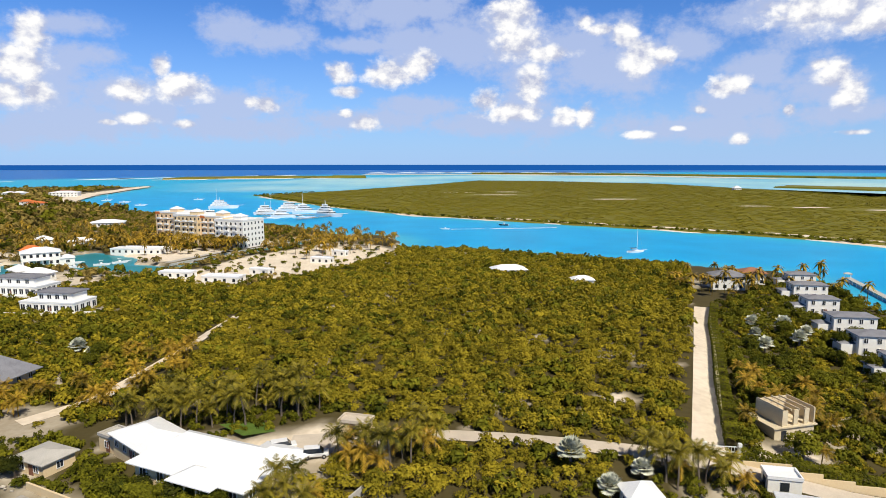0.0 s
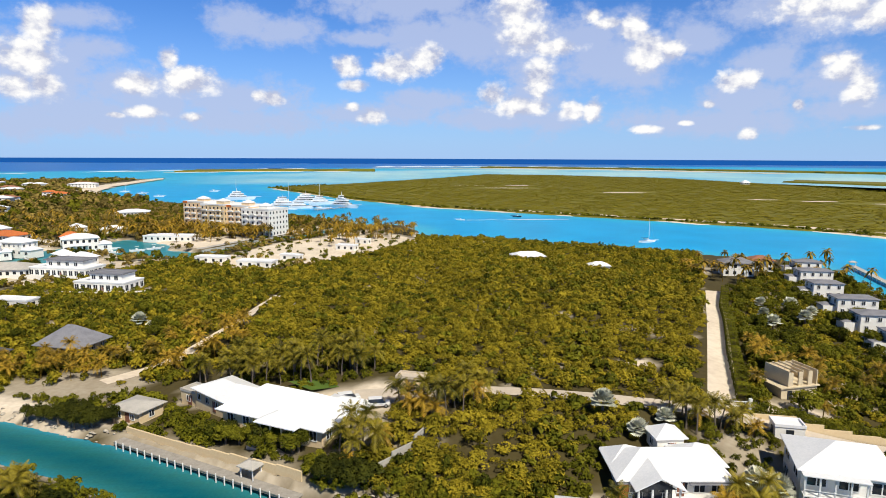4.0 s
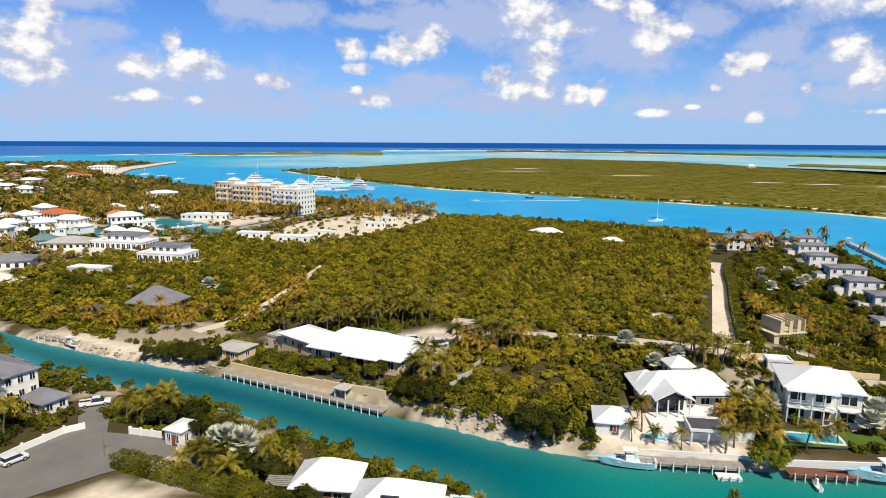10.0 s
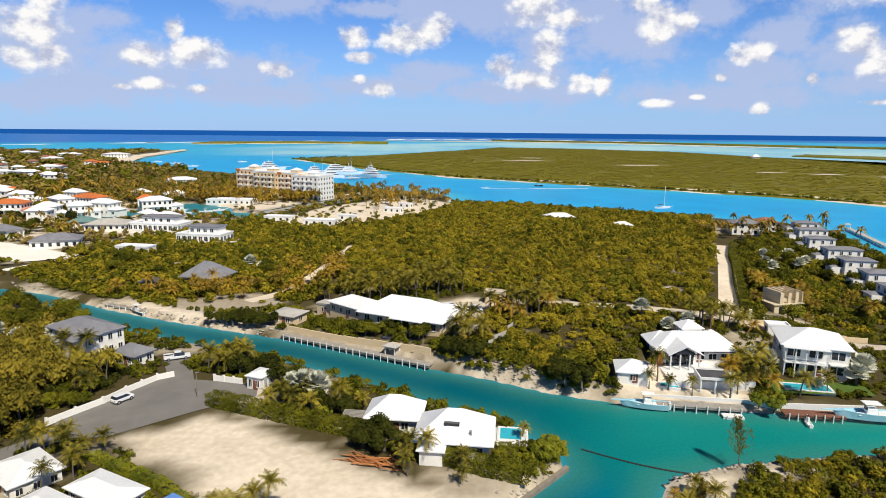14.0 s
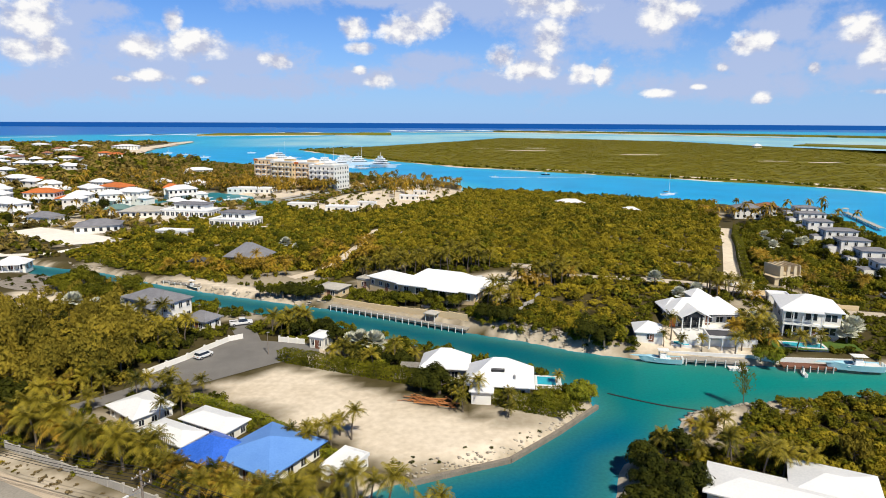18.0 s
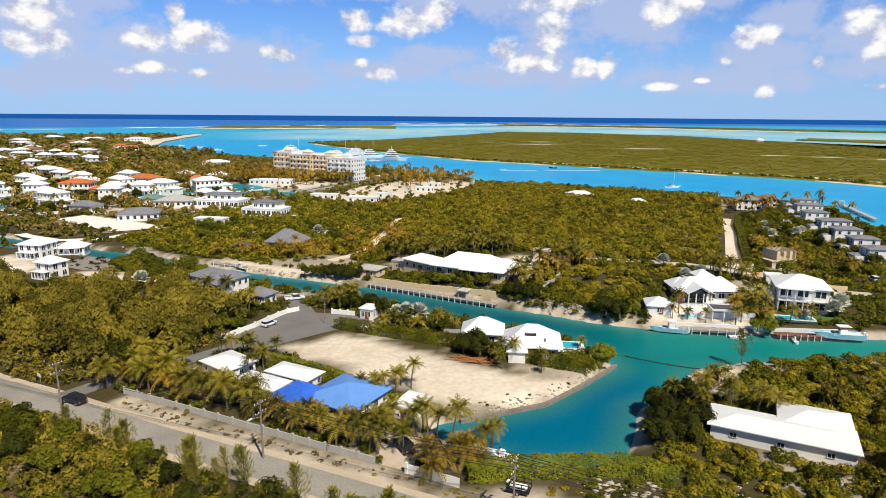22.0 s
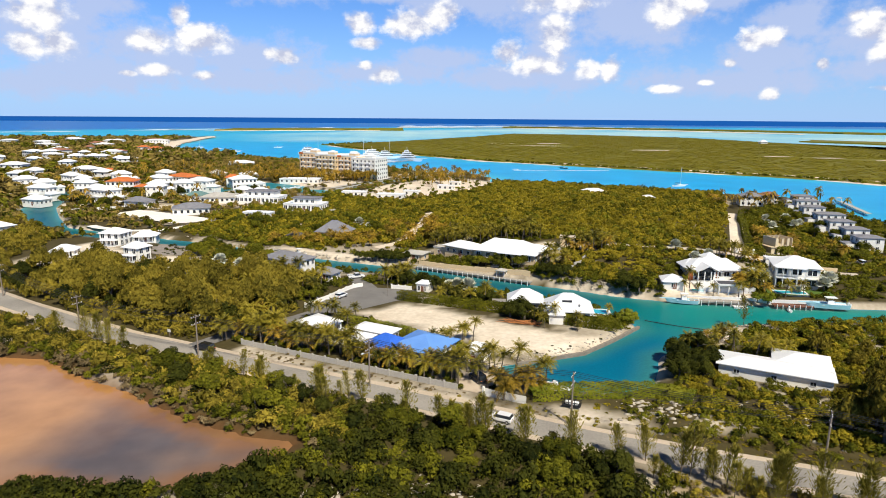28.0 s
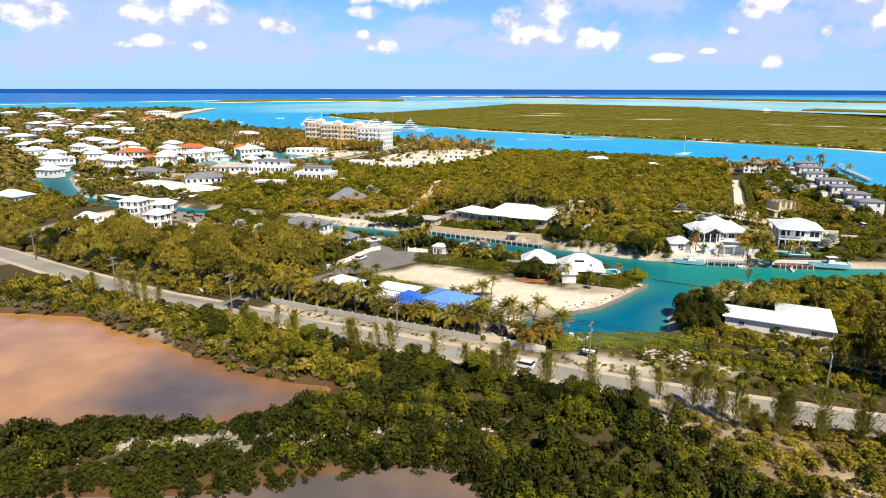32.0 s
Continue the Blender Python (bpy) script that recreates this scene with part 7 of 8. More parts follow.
for kinds, name, label, poly, n, lo, hi, seed in (
        (PINES + DARK[:1], "pine_tree", "feathery olive-brown casuarina tree", [(-190, 102), (-150, 80), (-112, 60), (-102, 57), (-84, 74), (-86, 92), (-102, 106), (-128, 104), (-150, 116), (-190, 120)], 105, 0.75, 1.15, 31),
        (PINES, "pine_tree", "feathery olive casuarina tree on the point", [(42, 48), (56, 50), (75, 50), (75, 0), (45, 6)], 24, 0.5, 0.85, 32),
        (DARK, "shade_tree", "dense dark green shade tree by the drive", [(-60, 108), (-52, 109), (-40, 98), (-44, 94), (-56, 103)], 8, 0.7, 1.0, 33),
        (DARK, "shade_tree", "dark spreading shade tree in the villa garden", around(-21.5, 73.2, 3, 1.5), 3, 0.8, 1.0, 34),
        (DARK + LUSH, "shade_tree", "green garden tree below the white villa", [(-34, 128.5), (-27, 125), (-14, 119), (-12, 121.5), (-24, 128), (-32, 131.5)], 7, 0.6, 0.85, 51),
        (DARK, "shade_tree", "dark round bush at the canal bank", [(-72, 140.5), (-56, 133.2), (-55, 136.5), (-70, 144)], 7, 0.6, 0.8, 52),
        (DARK, "shade_tree", "dark tree behind the clipped hedge", [(-44, 88), (-28, 82), (-27, 85), (-42, 92)], 7, 0.6, 0.85, 49),
        (PINES, "pine_tree", "tall feathery casuarina by the long house", [(34, 18), (42, 26), (50, 22), (46, 6), (36, 8)], 14, 0.7, 1.05, 50),
        (LUSH, "shade_tree", "rounded green garden tree before the villa", [(-38, 131), (-34, 129), (-16, 119), (-18, 123)], 6, 0.6, 0.85, 35),
        (DARK, "shade_tree", "dark mangrove tree at the water's edge", [(-75, 139), (-62, 134), (-60, 137), (-74, 142)], 7, 0.5, 0.75, 36),
        (LUSH, "shade_tree", "green tree of the eastern gardens", [(72, 140), (120, 250), (185, 290), (150, 170), (100, 130)], 60, 0.6, 1.0, 37),
        (LUSH, "shade_tree", "dark green tree of the western woods", [(-140, 190), (-70, 190), (-72, 235), (-110, 250), (-150, 225)], 22, 0.6, 0.95, 38),
        (DARK, "shade_tree", "dark tree on the inlet's eastern shore", [(6, 33), (9, 50), (16, 53), (18, 42), (12, 32)], 18, 0.6, 0.95, 39),
        (LUSH, "shade_tree", "green tree by the turning place", around(-88, 92, 12, 10), 14, 0.5, 0.8, 40),
        (BRIGHT, "shade_tree", "yellow-green tree on the canal bank", [(8.4, 69.5), (8, 74), (5.5, 74.5), (4, 70), (6, 68)], 6, 0.5, 0.75, 41),
        (BRIGHT, "shade_tree", "round yellow-green bush at the quay", around(51.2, 89.8, 2.0, 1.2), 3, 0.55, 0.7, 42),
        (DARK, "shade_tree", "dark shrub tree on the rocky shore", [(12.5, 98.4), (18, 96.4), (19, 99.5), (13, 101)], 6, 0.7, 0.95, 43),
        (DARK + LUSH, "shade_tree", "bushy green tree beside the coast road", [(-112, 44), (-97, 38), (-69, 25.5), (-35, 11), (-15.5, 3), (-8, -1), (-10, -12), (-35, -2), (-69, 14), (-100, 29)], 34, 0.5, 0.85, 46),
        (LUSH, "shade_tree", "olive-green tree by the western canal", [(-128, 150), (-100, 132), (-98, 120), (-125, 130), (-150, 148)], 22, 0.7, 1.1, 47),
        (DARK + LUSH, "shade_tree", "tree between the western houses", [(-330, 300), (-330, 400), (-260, 440), (-180, 390), (-165, 300), (-230, 250), (-290, 270)], 60, 0.7, 1.2, 48),
        (DARK, "shade_tree", "dark shrub tree by the boundary wall", [(-12, 111), (-3, 107), (-2, 113), (-10, 116)], 9, 0.55, 0.85, 44)):
    grove(kinds, name, label, "tree", poly, n, lo, hi, seed, name.replace("_", " ") + "s", 1.8, 0.0, name == "shade_tree" and n < 8)
def along_road(u):
    """A point of the road's centre line by x, with its unit normal to the south."""
    for (ax, ay), (bx, by) in zip(ROAD, ROAD[1:]):
        if ax <= u <= bx:
            l = math.hypot(bx - ax, by - ay)
            return u, ay + (by - ay) * (u - ax) / (bx - ax), (by - ay) / l, -(bx - ax) / l


for k in range(44):
    x, y, nx, ny = along_road(r5.uniform(-88, 34) if k < 34 else r5.uniform(-30, 34))
    o = r5.uniform(4.6, 9.5)
    plant(r5.choice(SAPLINGS), "pine_sapling", "young feathery casuarina beside the road", "tree", x + nx * o, y + ny * o, r5.uniform(0.38, 0.82), r5.uniform(0, 360), "young casuarinas")
for x, y, s in ((36.5, 69.8, 0.75), (26, 58, 0.5), (-118, 47, 0.8), (-122, 50, 0.9), (-126, 51.5, 0.8), (-115, 47, 0.6), (-135, 55, 0.7)):
    plant(r5.choice(SAPLINGS), "pine_sapling", "young feathery casuarina beside the road", "tree", x, y, s, r5.uniform(0, 360), "young casuarinas")

for x, y, sc in ((31.5, 8.0, 1.15), (35.0, 4.5, 1.25), (29.0, 12.5, 1.0), (38.5, 9.5, 1.2), (33.5, 13.0, 1.05), (40.5, 2.0, 1.2), (37.0, 16.0, 1.0)):
    plant(r5.choice(PINES), "pine_tree", "tall feathery casuarina above the road", "tree", x, y, sc, r5.uniform(0, 360), "pine trees")
for x, y, sc in ((-20.5, 3.4, 0.75), (-13.0, 3.0, 0.7), (-8.9, 2.4, 0.8), (-4.4, -0.6, 1.0), (-3.4, -1.6, 0.85), (0.9, -4.2, 0.8), (2.6, -6.5, 0.6), (6.7, -7.6, 0.9), (7.8, -7.4, 0.75), (12.2, -8.8, 0.85), (17.8, -9.6, 0.9), (16.5, -10.8, 0.7), (-27.5, 6.8, 0.8), (-36.0, 10.2, 0.75), (-33.5, 9.4, 0.85), (-47.0, 15.5, 0.8), (-41.5, 12.6, 0.7)):
    plant(r5.choice(SAPLINGS), "pine_sapling", "young feathery casuarina beside the road", "tree", x, y, sc, r5.uniform(0, 360), "young casuarinas")

# ---------------- scrub and bushes ----------------
A = [leaf_cloud(150, 1, 1, 0.9, 0.23, 100 + k, 7, corners=3) for k in range(6)]
FINE = [leaf_cloud(230, 1, 1, 0.9, 0.185, 600 + k, 8, corners=3) for k in range(6)]
B = [leaf_cloud(150, 1, 1, 1.0, 0.27, 200 + k, 8, corners=3) for k in range(5)]
C = [leaf_cloud(36, 1, 1, 0.8, 0.46, 300 + k, 5, corners=3) for k in range(5)]
A2 = [leaf_cloud(84, 1, 1, 0.9, 0.32, 400 + k, 6, corners=3) for k in range(5)]
D = [leaf_cloud(230, 1, 1, 1.0, 0.19, 500 + k, 9, corners=3) for k in range(4)]
PLATEAU = [(-2, 136), (-5, 124), (-5, 114), (1, 107.5), (12, 102), (22, 98), (26, 108), (34, 121), (60, 138), (112, 262), (128, 300), (150, 360), (88, 396), (35, 424), (-8, 430), (-48, 330), (-70, 300), (-60, 255), (-50, 215), (-47, 165), (-4, 152), (10, 140)]
s1 = spots_in(PLATEAU, 0.23, 0.8, 2.5, 1, 0.85, noise_scale=11, thin=-0.6)
scatter("scrub", "olive and golden dry coastal scrub covering the plateau", "scrub", s1[s1[:, 1] < 215], FINE, M["scrub"], 1)
scatter("scrub", "olive and golden dry coastal scrub of the plateau's far part", "scrub", s1[s1[:, 1] >= 215], A2, M["scrub"], 1)
s2 = spots_in(PLATEAU, 0.05, 1.0, 2.6, 2, 0.95, noise_scale=23, thin=0.1)
scatter("bushes", "low green bushes on the inlet's shore", "bushes", spots_in([(-2, 27), (8, 26), (14, 20), (24, 10), (14, 12), (4, 20), (-4, 24)], 0.3, 0.6, 1.3, 41, 1.0, True), D, M["lush"], 41)
scatter("scrub", "taller dark green bushes among the scrub", "scrub", s2, A2, M["lush"], 2)
EAST = [(68, 134), (122, 264), (192, 338), (200, 250), (160, 150), (110, 118), (82, 126)]
scatter("bushes", "green garden bushes between the eastern houses", "bushes", np.concatenate([spots_in(EAST, 0.14, 1.1, 2.2, 3, 0.95), spots_in([(20, 112), (34, 122), (66, 132), (100, 122), (115, 95), (76, 91), (72, 94), (50, 93), (52, 104), (26, 106)], 0.2, 0.7, 1.6, 4)]), A, M["lush"], 3)
scatter("bushes", "olive bushes between the eastern houses", "bushes", spots_in(EAST, 0.08, 1.0, 2.0, 5, 0.9), A, M["scrub"], 5)
WEST = [(-50, 160), (-52, 215), (-66, 300), (-120, 345), (-150, 280), (-172, 225), (-165, 190), (-110, 160), (-90, 150)]
scatter("scrub", "olive scrub west of the plateau", "scrub", spots_in(WEST, 0.17, 1.2, 2.4, 6, 0.95), A2, M["scrub"], 6)
scatter("scrub", "dark green bushes west of the plateau", "scrub", spots_in(WEST, 0.08, 1.1, 2.4, 7, 1.1), A2, M["lush"], 7)
def open_yards(s):
    """Without most of the bushes on the pale yards of the western quarter."""
    pale = (side_of(QUARTER, s[:, 0], s[:, 1]) > 0) & (blur_noise(s[:, 0], s[:, 1], 9.0, 31) > 0.42)
    return s[~pale | (np.random.default_rng(6).uniform(size=len(s)) < 0.25)]


NW = [(-60, 300), (-20, 430), (-60, 500), (-180, 620), (-330, 735), (-430, 700), (-430, 180), (-260, 150), (-170, 185), (-165, 240), (-130, 340)]
scatter("bushes", "garden bushes and trees between the western houses", "bushes", open_yards(spots_in(NW, 0.042, 1.3, 3.0, 8, 1.0)), C, M["far_leaf"], 8)
scatter("bushes", "dark green garden trees between the western houses", "bushes", open_yards(spots_in(NW, 0.022, 1.4, 3.0, 9, 1.15)), C, M["lush"], 9)
HINTER = [(-300, 180), (-330, 740), (-423, 815), (-520, 980), (-640, 1430), (-760, 1320), (-1300, 1220), (-1500, 300), (-500, 100)]
scatter("far_woods", "distant olive-brown woods between the far houses", "woods", spots_in(HINTER, 0.0085, 4.0, 8.0, 10, 0.8, True), C, M["far_leaf"], 10)
scatter("far_woods", "distant dark green woods between the far houses", "woods", spots_in(HINTER, 0.004, 4.0, 8.0, 11, 0.85, True), C, M["lush"], 11)
LEFT = [(-260, 138), (-190, 100), (-150, 76.5), (-120, 60.5), (-104, 53), (-101, 56), (-86, 62), (-80, 76), (-84, 110), (-100, 118), (-100, 134), (-130, 152), (-150, 118), (-200, 118), (-210, 178), (-255, 215)]
scatter("bushes", "golden olive undergrowth beneath the casuarinas", "bushes", spots_in(LEFT, 0.12, 1.2, 2.6, 12, 1.2), D, M["pine"], 12)
scatter("bushes", "dark bushes beneath the casuarinas", "bushes", spots_in(LEFT, 0.035, 1.0, 2.2, 29, 1.1), D, M["dark_leaf"], 29)
PEN = [(-78, 73), (-66, 74), (-48, 56), (-30, 38), (-24, 24), (-40, 28), (-90, 50), (-96, 56)]
scatter("bushes", "garden bushes between the cottages", "bushes", spots_in(PEN, 0.25, 0.5, 1.2, 13, 1.0), B, M["lush"], 13)
GARDEN = [(-56, 100), (-40, 92), (-24, 82), (-4, 67), (6, 66), (8, 73), (0, 85), (-26, 100), (-55, 117), (-70, 122), (-96, 134), (-104, 112), (-90, 100), (-72, 102), (-64, 101)]
scatter("bushes", "lush garden bushes round the canal villas", "bushes", spots_in(GARDEN, 0.22, 0.7, 1.6, 14, 1.0), B, M["lush"], 14)
scatter("bushes", "low garden bushes under the villa's palms", "bushes", spots_in(around(-22, 152, 20, 9), 0.3, 0.6, 1.4, 43, 1.0, True), B, M["lush"], 43)
scatter("bushes", "dense dark shrubs before the pool villa", "bushes", spots_in([(-17, 71.5), (-4, 66.6), (0, 67.5), (-1, 69.4), (-14, 74)], 0.8, 0.6, 1.1, 44, 1.0, True), D, M["dark_leaf"], 44)
ROADSIDE = [(-10, 23), (4, 20), (16, 15), (28, 7), (22, 2), (8, 7), (-4, 11), (-6, 15)]
scatter("bushes", "low green bushes between road and inlet", "bushes", spots_in(ROADSIDE, 0.22, 0.6, 1.5, 74, 0.9), FINE, M["lush"], 74)
scatter("bushes", "yellow-green bushes between road and inlet", "bushes", spots_in(ROADSIDE, 0.08, 0.6, 1.4, 75, 0.9), FINE, M["bright"], 75)
scatter("dry_brush", "straw-coloured dry grass beside the road", "brush", spots_in([(-4, 10), (8, 6.5), (22, 1), (40, -5), (40, -1), (24, 6), (8, 11)], 0.5, 0.3, 0.7, 76, 0.6, True), A2, M["dry_leaf"], 76)
RESORT_LOT = [(-112, 326), (-104, 380), (-76, 424), (-48, 466), (-14, 430), (-8, 410), (-50, 334), (-85, 308)]
scatter("bushes", "green shrubs dotted over the resort's sandy lots", "bushes", spots_in(RESORT_LOT, 0.010, 1.0, 2.4, 77, 0.9, True), A2, M["lush"], 77)
CULGARDEN = [(-104, 76), (-84, 74), (-82, 84), (-77, 92), (-74, 101), (-78, 104), (-90, 106), (-104, 98)]
scatter("bushes", "dense dark shrubs behind the curving garden wall", "bushes", spots_in(CULGARDEN, 0.22, 0.8, 1.8, 70, 1.0, True), FINE, M["dark_leaf"], 70)
scatter("bushes", "green and golden shrubs behind the curving garden wall", "bushes", spots_in(CULGARDEN, 0.16, 0.7, 1.5, 71, 1.0, True), FINE, M["lush"], 71)
scatter("bushes", "small shrubs dotted over the pebbled yard", "bushes", spots_in([(-164, 150), (-150, 142), (-138, 143), (-132, 150), (-146, 158), (-160, 163)], 0.07, 0.6, 1.4, 72, 0.9, True), FINE, M["dark_leaf"], 72)
CAPE = [(-62, 112), (-44, 104), (-24, 92), (-8, 84), (2, 80), (0, 85), (-13, 92), (-26, 99), (-42, 109), (-55, 116)]
scatter("bushes", "green shrubs along the peninsula's canal bank", "bushes", spots_in(CAPE, 0.22, 0.6, 1.4, 73, 1.0, True, shore=0.2), FINE, M["lush"], 73)
TIP = [(-3, 66.5), (3, 64.5), (8.2, 69.2), (8.4, 74.0), (5, 78.5), (0, 85), (-3, 84), (3.6, 77), (2.6, 73.4), (-3, 71)]
scatter("bushes", "dense yellow-green bushes on the peninsula's tip", "bushes", spots_in(TIP, 0.5, 0.6, 1.2, 79, 1.0, True, shore=0.2), FINE, M["bright"], 79)
scatter("bushes", "green shrubs on the peninsula's tip", "bushes", spots_in(TIP, 0.35, 0.6, 1.2, 80, 1.0, True, shore=0.2), FINE, M["lush"], 80)
BANK_LOW = [(-12, 112), (-1, 106.6), (11, 99.8), (24, 95), (26, 99), (14, 104), (2, 112), (-8, 118)]
scatter("bushes", "green bushes overhanging the canal shore", "bushes", spots_in(BANK_LOW, 0.45, 0.6, 1.4, 42, 1.0, True, shore=-0.3), B, M["lush"], 42)
BANK = [(-160, 185), (-110, 158), (-53, 134), (-15, 115), (-1, 109), (11, 101), (30, 97), (30, 106), (10, 112), (-8, 122), (-50, 150), (-100, 165)]
scatter("bushes", "green shrubs along the canal's northern bank", "bushes", spots_in(BANK, 0.34, 0.7, 1.7, 15, 1.0, shore=0.0), B, M["lush"], 15)
POINT = [(10, 46), (18, 54), (26, 66), (40, 70), (75, 75), (150, 64), (150, -20), (60, -14), (30, 4), (8, 14), (4, 20), (3, 28), (8, 34)]
scatter("bushes", "olive and green bushes on the eastern point", "bushes", spots_in(POINT, 0.19, 0.8, 1.9, 16, 0.95), FINE, M["lush"], 16)
scatter("bushes", "golden olive bushes on the eastern point", "bushes", spots_in(POINT, 0.20, 0.8, 1.8, 17, 0.95), FINE, M["scrub"], 17)
def west_of(s, x0):
    """Only the places west of a soft line."""
    return s[s[:, 0] + 0.5 * (s[:, 1] + 12) + 5 * (blur_noise(s[:, 0], s[:, 1], 4.0, 6) - 0.5) < x0]


FRONT = [(-150, 67), (-119, 49), (-98, 40), (-76, 29.8), (-47.5, 18), (-31, 10.8), (-17, 4.5), (0, -2), (20, -8.2), (70, -24), (40, -70), (-40, -70), (-38, -24), (-44, -15), (-56, -17), (-67, -17.5), (-81, -21.5), (-110, -22.5), (-115, -12), (-85, -9), (-75, -6), (-66, 0), (-60, 6), (-66, 10), (-75, 12), (-88, 18), (-104, 29), (-120, 38), (-131, 45), (-165, 52)]
front = west_of(spots_in(FRONT, 0.12, 1.1, 2.4, 18, 1.1, noise_scale=9, thin=-0.1, shore=0.4), -6)


def golden_strip(s):
    """Places in the strip between the large pond and the road, for golden olive brush."""
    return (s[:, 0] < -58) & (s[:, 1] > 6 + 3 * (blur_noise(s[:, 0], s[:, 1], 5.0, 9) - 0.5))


scatter("thicket", "dark green thicket between road and ponds", "thicket", front[~golden_strip(front)], D, M["dark_leaf"], 18)
scatter("thicket", "golden olive brush between road and pond", "thicket", front[golden_strip(front)], D, M["pine"], 39)
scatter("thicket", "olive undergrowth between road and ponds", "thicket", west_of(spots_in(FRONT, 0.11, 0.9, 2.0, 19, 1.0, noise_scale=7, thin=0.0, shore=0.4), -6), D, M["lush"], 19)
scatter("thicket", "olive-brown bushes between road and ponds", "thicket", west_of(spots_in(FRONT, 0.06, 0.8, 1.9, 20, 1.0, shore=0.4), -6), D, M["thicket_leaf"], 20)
DRY = [(-8, -2), (20, -9), (70, -24), (40, -70), (0, -50), (-8, -20)]
scatter("dry_brush", "olive-yellow dry bushes south of the road", "brush", spots_in(DRY, 0.22, 0.7, 1.7, 36, 0.9), D, M["pine"], 36)
scatter("dry_brush", "low dead grass and brush on sandy soil", "brush", spots_in(DRY, 0.3, 0.4, 0.9, 37, 0.7, True), B, M["dry_leaf"], 37)
scatter("thicket", "green bushes south of the road", "thicket", spots_in(DRY, 0.06, 0.8, 1.8, 38, 1.0), D, M["lush"], 38)
BEHIND = [(-300, -60), (-170, -46), (-40, -42), (-40, -70), (40, -70), (70, -24), (160, -52), (200, -160), (-300, -160)]
scatter("thicket", "olive scrub on the flat land behind the ponds", "thicket", spots_in(BEHIND, 0.04, 1.6, 3.4, 45, 0.7, True), C, M["lush"], 45)
BRUSH = [(-165, 45), (-142, 43), (-130, 42), (-119, 34), (-103, 26), (-87, 15), (-75, 10), (-66, 8), (-60, 4), (-56, 8), (-62, 11), (-73, 15), (-84, 20.5), (-100, 31.5), (-115, 39.5), (-127, 47), (-140, 48), (-165, 50)]
scatter("dry_brush", "pale grey-brown dead brush along the pond's shore", "brush", spots_in(BRUSH, 0.30, 0.5, 1.3, 33, 0.9, True, shore=-0.6), B, M["dry_leaf"], 33)
scatter("dry_brush", "olive brush overhanging the pond's edge", "brush", spots_in(BRUSH, 0.25, 0.6, 1.4, 34, 0.9, True, shore=-0.6), B, M["lush"], 34)
SOUTH = [(-117, -8), (-103, -4), (-85, -6), (-76, -3), (-66, 2), (-62, -2), (-74, -9), (-86, -11), (-112, -13)]
NEAR = [(-112, -25), (-81, -24), (-66, -20.5), (-45, -17), (-38, -25), (-36, -20), (-44, -14), (-66, -16.5), (-81, -20), (-112, -21)]
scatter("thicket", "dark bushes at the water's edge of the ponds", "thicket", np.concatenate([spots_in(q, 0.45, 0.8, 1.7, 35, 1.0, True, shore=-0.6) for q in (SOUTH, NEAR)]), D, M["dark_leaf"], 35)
scatter("dry_brush", "straw-coloured tufts at the foot of the roadside wall", "brush", spots_in(VERGE_SAND, 0.5, 0.25, 0.6, 78, 0.7, True), A2, M["dry_leaf"], 78)
VERGE = [(-88, 47), (-76, 40.5), (-31, 21.5), (-12, 22), (8, 24), (22, 10), (40, -2), (24, -1), (-14, 12.5), (-31, 19), (-76, 38.5)]
scatter("grass", "dry tufts and low weeds on the sandy verge", "grass", spots_in(VERGE, 0.4, 0.2, 0.7, 21, 0.6, True), A, M["scrub"], 21)
scatter("grass", "sparse weeds along the quay edge", "grass", spots_in([(8, 68), (0, 58), (-9, 50), (-25, 44), (-28, 48), (-12, 54), (-2, 61)], 0.14, 0.2, 0.5, 22, 0.6, True), B, M["dark_leaf"], 22)

# the island's mangrove
r = np.random.default_rng(50)
n = 30000
ix, iy = r.uniform(-290, 760, n), r.uniform(380, 1960, n)
ok = (side_of(ISLE, ix, iy) > 8) & (r.uniform(size=n) < 1.25 * np.exp(-((iy - 400) / 1500)))
for kx, ky, kr in ((151, 1205, 22), (286, 972, 26), (300, 990, 18), (477, 794, 16), (420, 820, 14), (520, 760, 20), (120, 1100, 30)):
    ok &= ((ix - kx) / 2.2) ** 2 + (iy - ky) ** 2 > kr * kr
isp = np.stack([ix, iy, np.full(n, 0.7), r.uniform(3.5, 7.0, n), r.uniform(0.5, 1.1, n)], 1)[ok]
scatter("mangrove", "low olive-green mangrove covering the island", "mangrove", isp, C, M["mangrove"], 23)
edge_pts = np.array(rough_outline(grown(ISLE, -3.5), 3.0, 1.5, 8))
edge_pts = edge_pts[(edge_pts[:, 1] < 1200) & (r.uniform(size=len(edge_pts)) < 0.8)]
esp = np.concatenate([edge_pts, np.full((len(edge_pts), 1), 0.4), r.uniform(2.0, 4.0, (len(edge_pts), 1)), r.uniform(1.6, 3.0, (len(edge_pts), 1))], 1)
scatter("mangrove", "darker mangrove fringe along the island's shore", "mangrove", esp, C, M["lush"], 24)

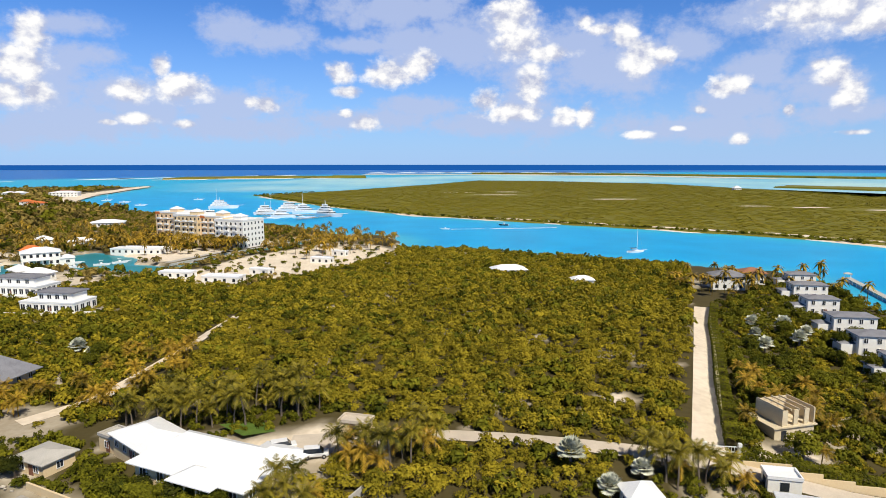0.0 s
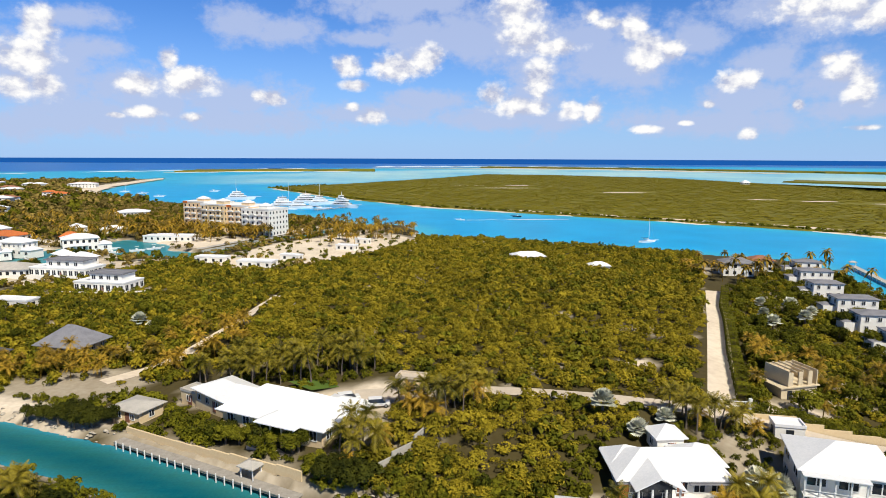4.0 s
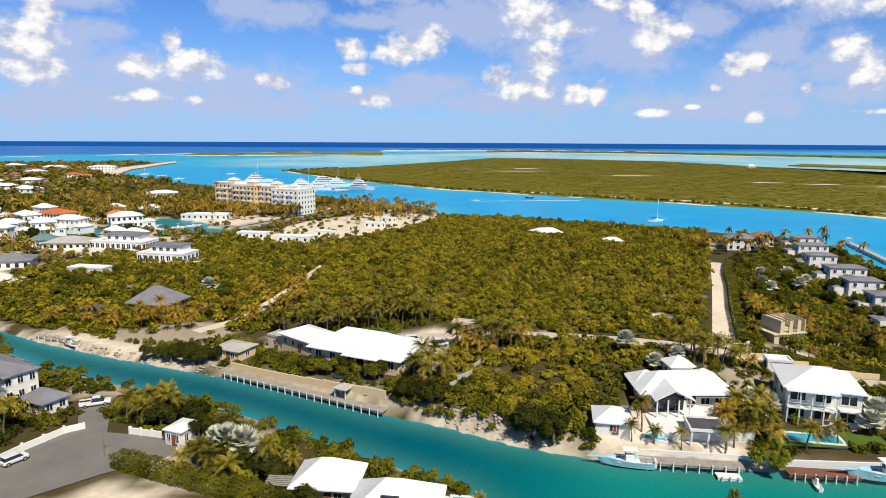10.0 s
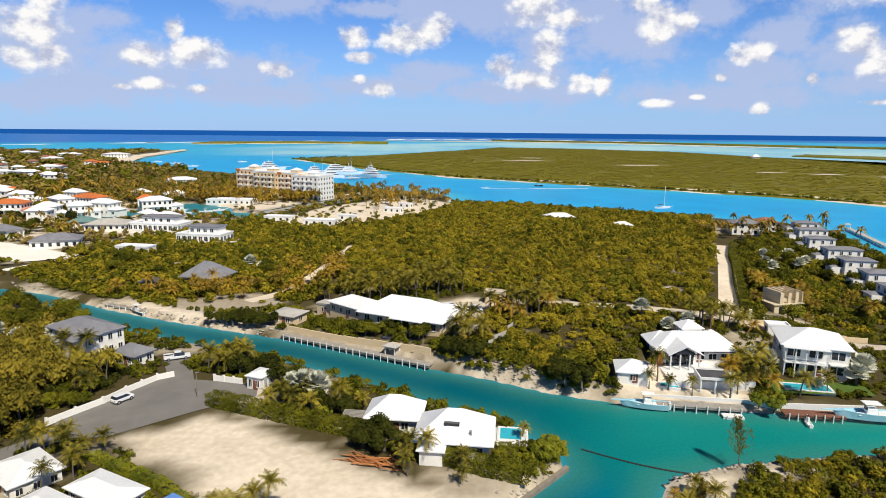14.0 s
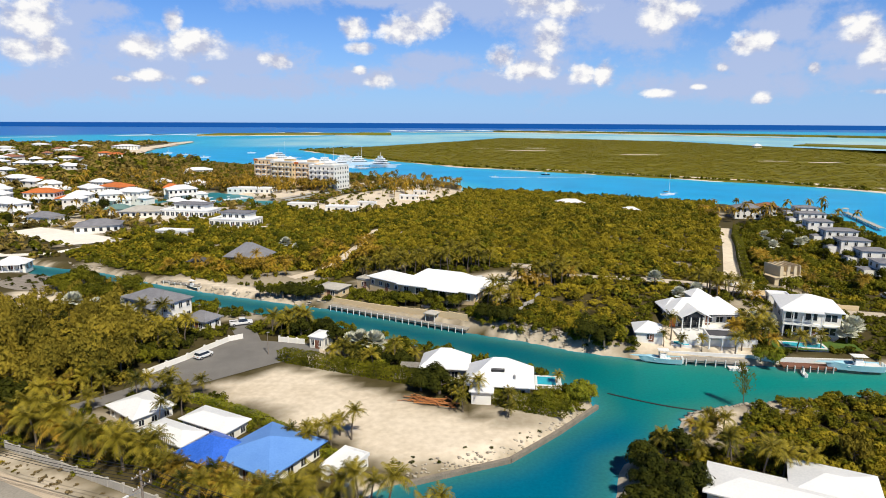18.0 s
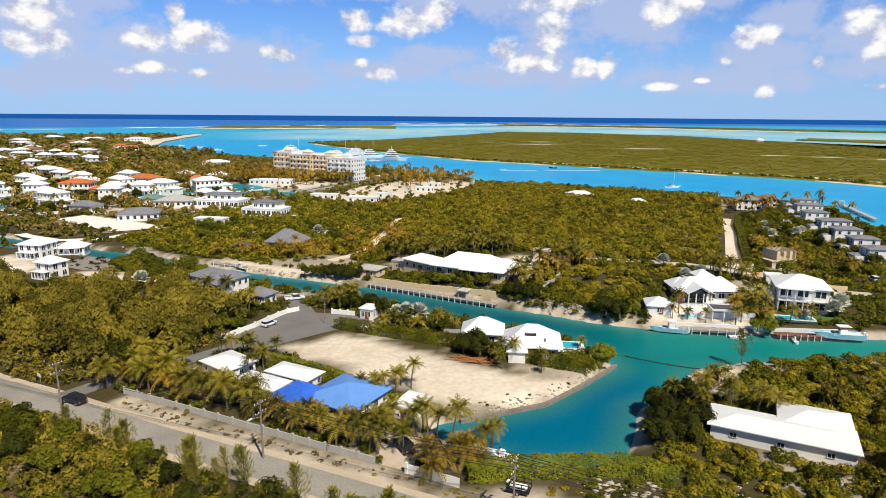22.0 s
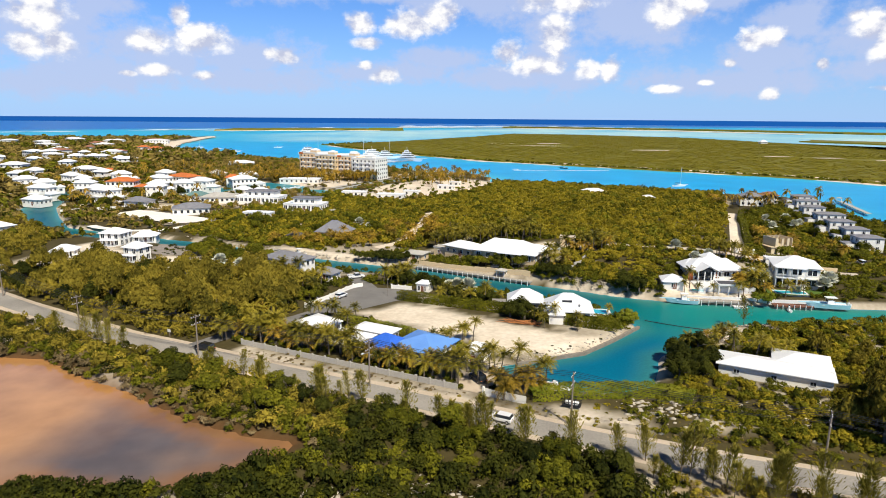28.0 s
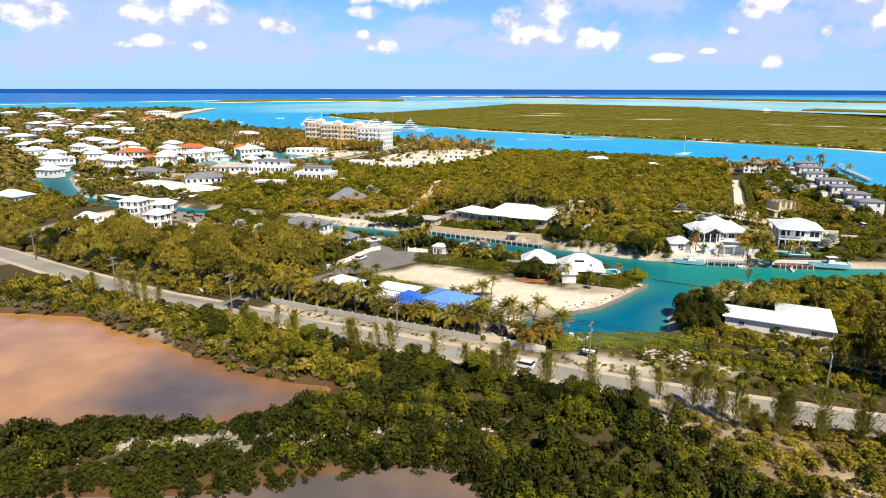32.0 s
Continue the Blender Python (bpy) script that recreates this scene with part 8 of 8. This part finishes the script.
# rocks along the shores
def rocks(name, label, line, n, spread_, lo, hi, seed):
    r = np.random.default_rng(seed)
    t = bmesh.new()
    bmesh.ops.create_icosphere(t, subdivisions=1, radius=1.0)
    base = np.array([v.co[:] for v in t.verts])
    faces = np.array([[v.index for v in f.verts] for f in t.faces])
    t.free()
    pts = np.array(line, float)
    k = r.integers(0, len(pts) - 1, n)
    u = r.uniform(size=(n, 1))
    p = pts[k] * (1 - u) + pts[k + 1] * u + r.normal(0, spread_, (n, 2))
    z = land_level(p[:, 0], p[:, 1])[1]
    s = r.uniform(lo, hi, (n, 1, 1)) ** 1.0
    co = base[None] * (1 + 0.35 * r.normal(size=(n, 12, 1)).clip(-1.5, 1.5)) * s * np.array((1.3, 1.0, 0.6))
    co += np.concatenate([p, z[:, None]], 1)[:, None]
    fs = (faces[None] + 12 * np.arange(n)[:, None, None]).reshape(-1, 3)
    return tagged(quick_mesh(name, co.reshape(-1, 3), fs, M["rock"]), label, "rocks", kind="stuff")


rocks("rocks", "pale broken limestone rocks on the canal shore", [(-2, 107), (4, 104.5), (11, 101), (17, 98)], 260, 1.1, 0.08, 0.32, 1)
rocks("rocks", "tumbled grey rocks along the western canal bank", [(-160, 182), (-111, 156.5), (-90, 146), (-74, 139.5), (-55, 132)], 150, 0.8, 0.1, 0.45, 2)
rocks("rocks", "scattered white limestone rocks on the verge", [(-6, 19), (6, 20), (20, 16), (34, 8)], 380, 2.6, 0.1, 0.5, 3)
rocks("rocks", "small rubble along the quay edge", [(8, 68), (0, 60.5), (-9, 51.5), (-16, 48.4), (-25, 45)], 260, 0.8, 0.08, 0.3, 4)
rocks("rocks", "pale rocks on the eastern point's shore", [(24, 66), (36, 70), (53, 73), (72, 75)], 300, 1.0, 0.12, 0.5, 5)
rocks("rocks", "pale stones among the thicket by the pond", [(-100, -15), (-75, -12), (-50, -8), (-35, -4)], 260, 2.0, 0.1, 0.45, 6)

# ---------------- far sea: islets, sandbars, breakers ----------------
for pts, nm, mat, lab, z in (
        ([(-860, 2063), (-700, 2200), (-330, 2330), (-330, 2450), (-600, 2500), (-880, 2300)], "far_islet", M["island_soil"], "low dark scrubby islet beyond the bay", 5.0),
        ([(-360, 2280), (-250, 2290), (-250, 2360), (-350, 2360)], "far_islet", M["island_soil"], "small wooded islet beyond the bay", 9.0),
        ([(-300, 3000), (280, 3050), (900, 2750), (1200, 2200), (1150, 2150), (800, 2600), (250, 2900), (-300, 2900)], "sandbar", M["sand"], "long white sandbar between lagoon and reef", 1.0),
        ([(200, 3080), (900, 2800), (1500, 2150), (2500, 1750), (2500, 1900), (1550, 2300), (950, 2950), (250, 3250)], "far_islet", M["island_soil"], "long low dark island on the horizon", 6.0),
        ([(780, 1420), (900, 1250), (1100, 1050), (1500, 900), (1500, 1100), (1100, 1250), (850, 1500)], "far_islet", M["island_soil"], "low green spit beside the lagoon", 3.0),
        ([(-880, 2030), (-620, 2150), (-330, 2290), (-330, 2330), (-700, 2210), (-870, 2075)], "sandbar", M["sand"], "narrow pale beach of the far islet", 1.0)):
    islet(nm, pts, z, mat, lab, 40, 8, 9)
for k, (a, b, w) in enumerate((((-1500, 1560), (-1220, 1850), 70), ((-1150, 2000), (-600, 2750), 130), ((-350, 3250), (400, 3500), 240), ((-2300, 1300), (-1600, 1500), 70), ((500, 3500), (1100, 3100), 200))):
    line = [(a[0] + (b[0] - a[0]) * u / 14, a[1] + (b[1] - a[1]) * u / 14 + 25 * math.sin(u * 1.3 + k)) for u in range(15)]
    o = rough_outline([(x, y) for x, y in line] + [(x, y + w * (1 + 0.6 * math.sin(i * 2.1))) for i, (x, y) in list(enumerate(line))[::-1]], 60, 2, k)
    polygon_sheet("breakers", o, 0.3, M["foam"], "white line of surf breaking on the reef", "surf")
wk = rough_outline([(28, 556), (120, 566), (121, 570), (28, 558)], 8, 0.6, 3)
polygon_sheet("wake", wk, 0.06, M["foam"], "white wake behind the speedboat", "wake")
hh = house("small white hut with a pyramid roof on the island's far side", 623, 1288, 0, 14, 12, 1, 4, "hip", 5, 1.5, fine=False, name="island_hut", z=0.9)
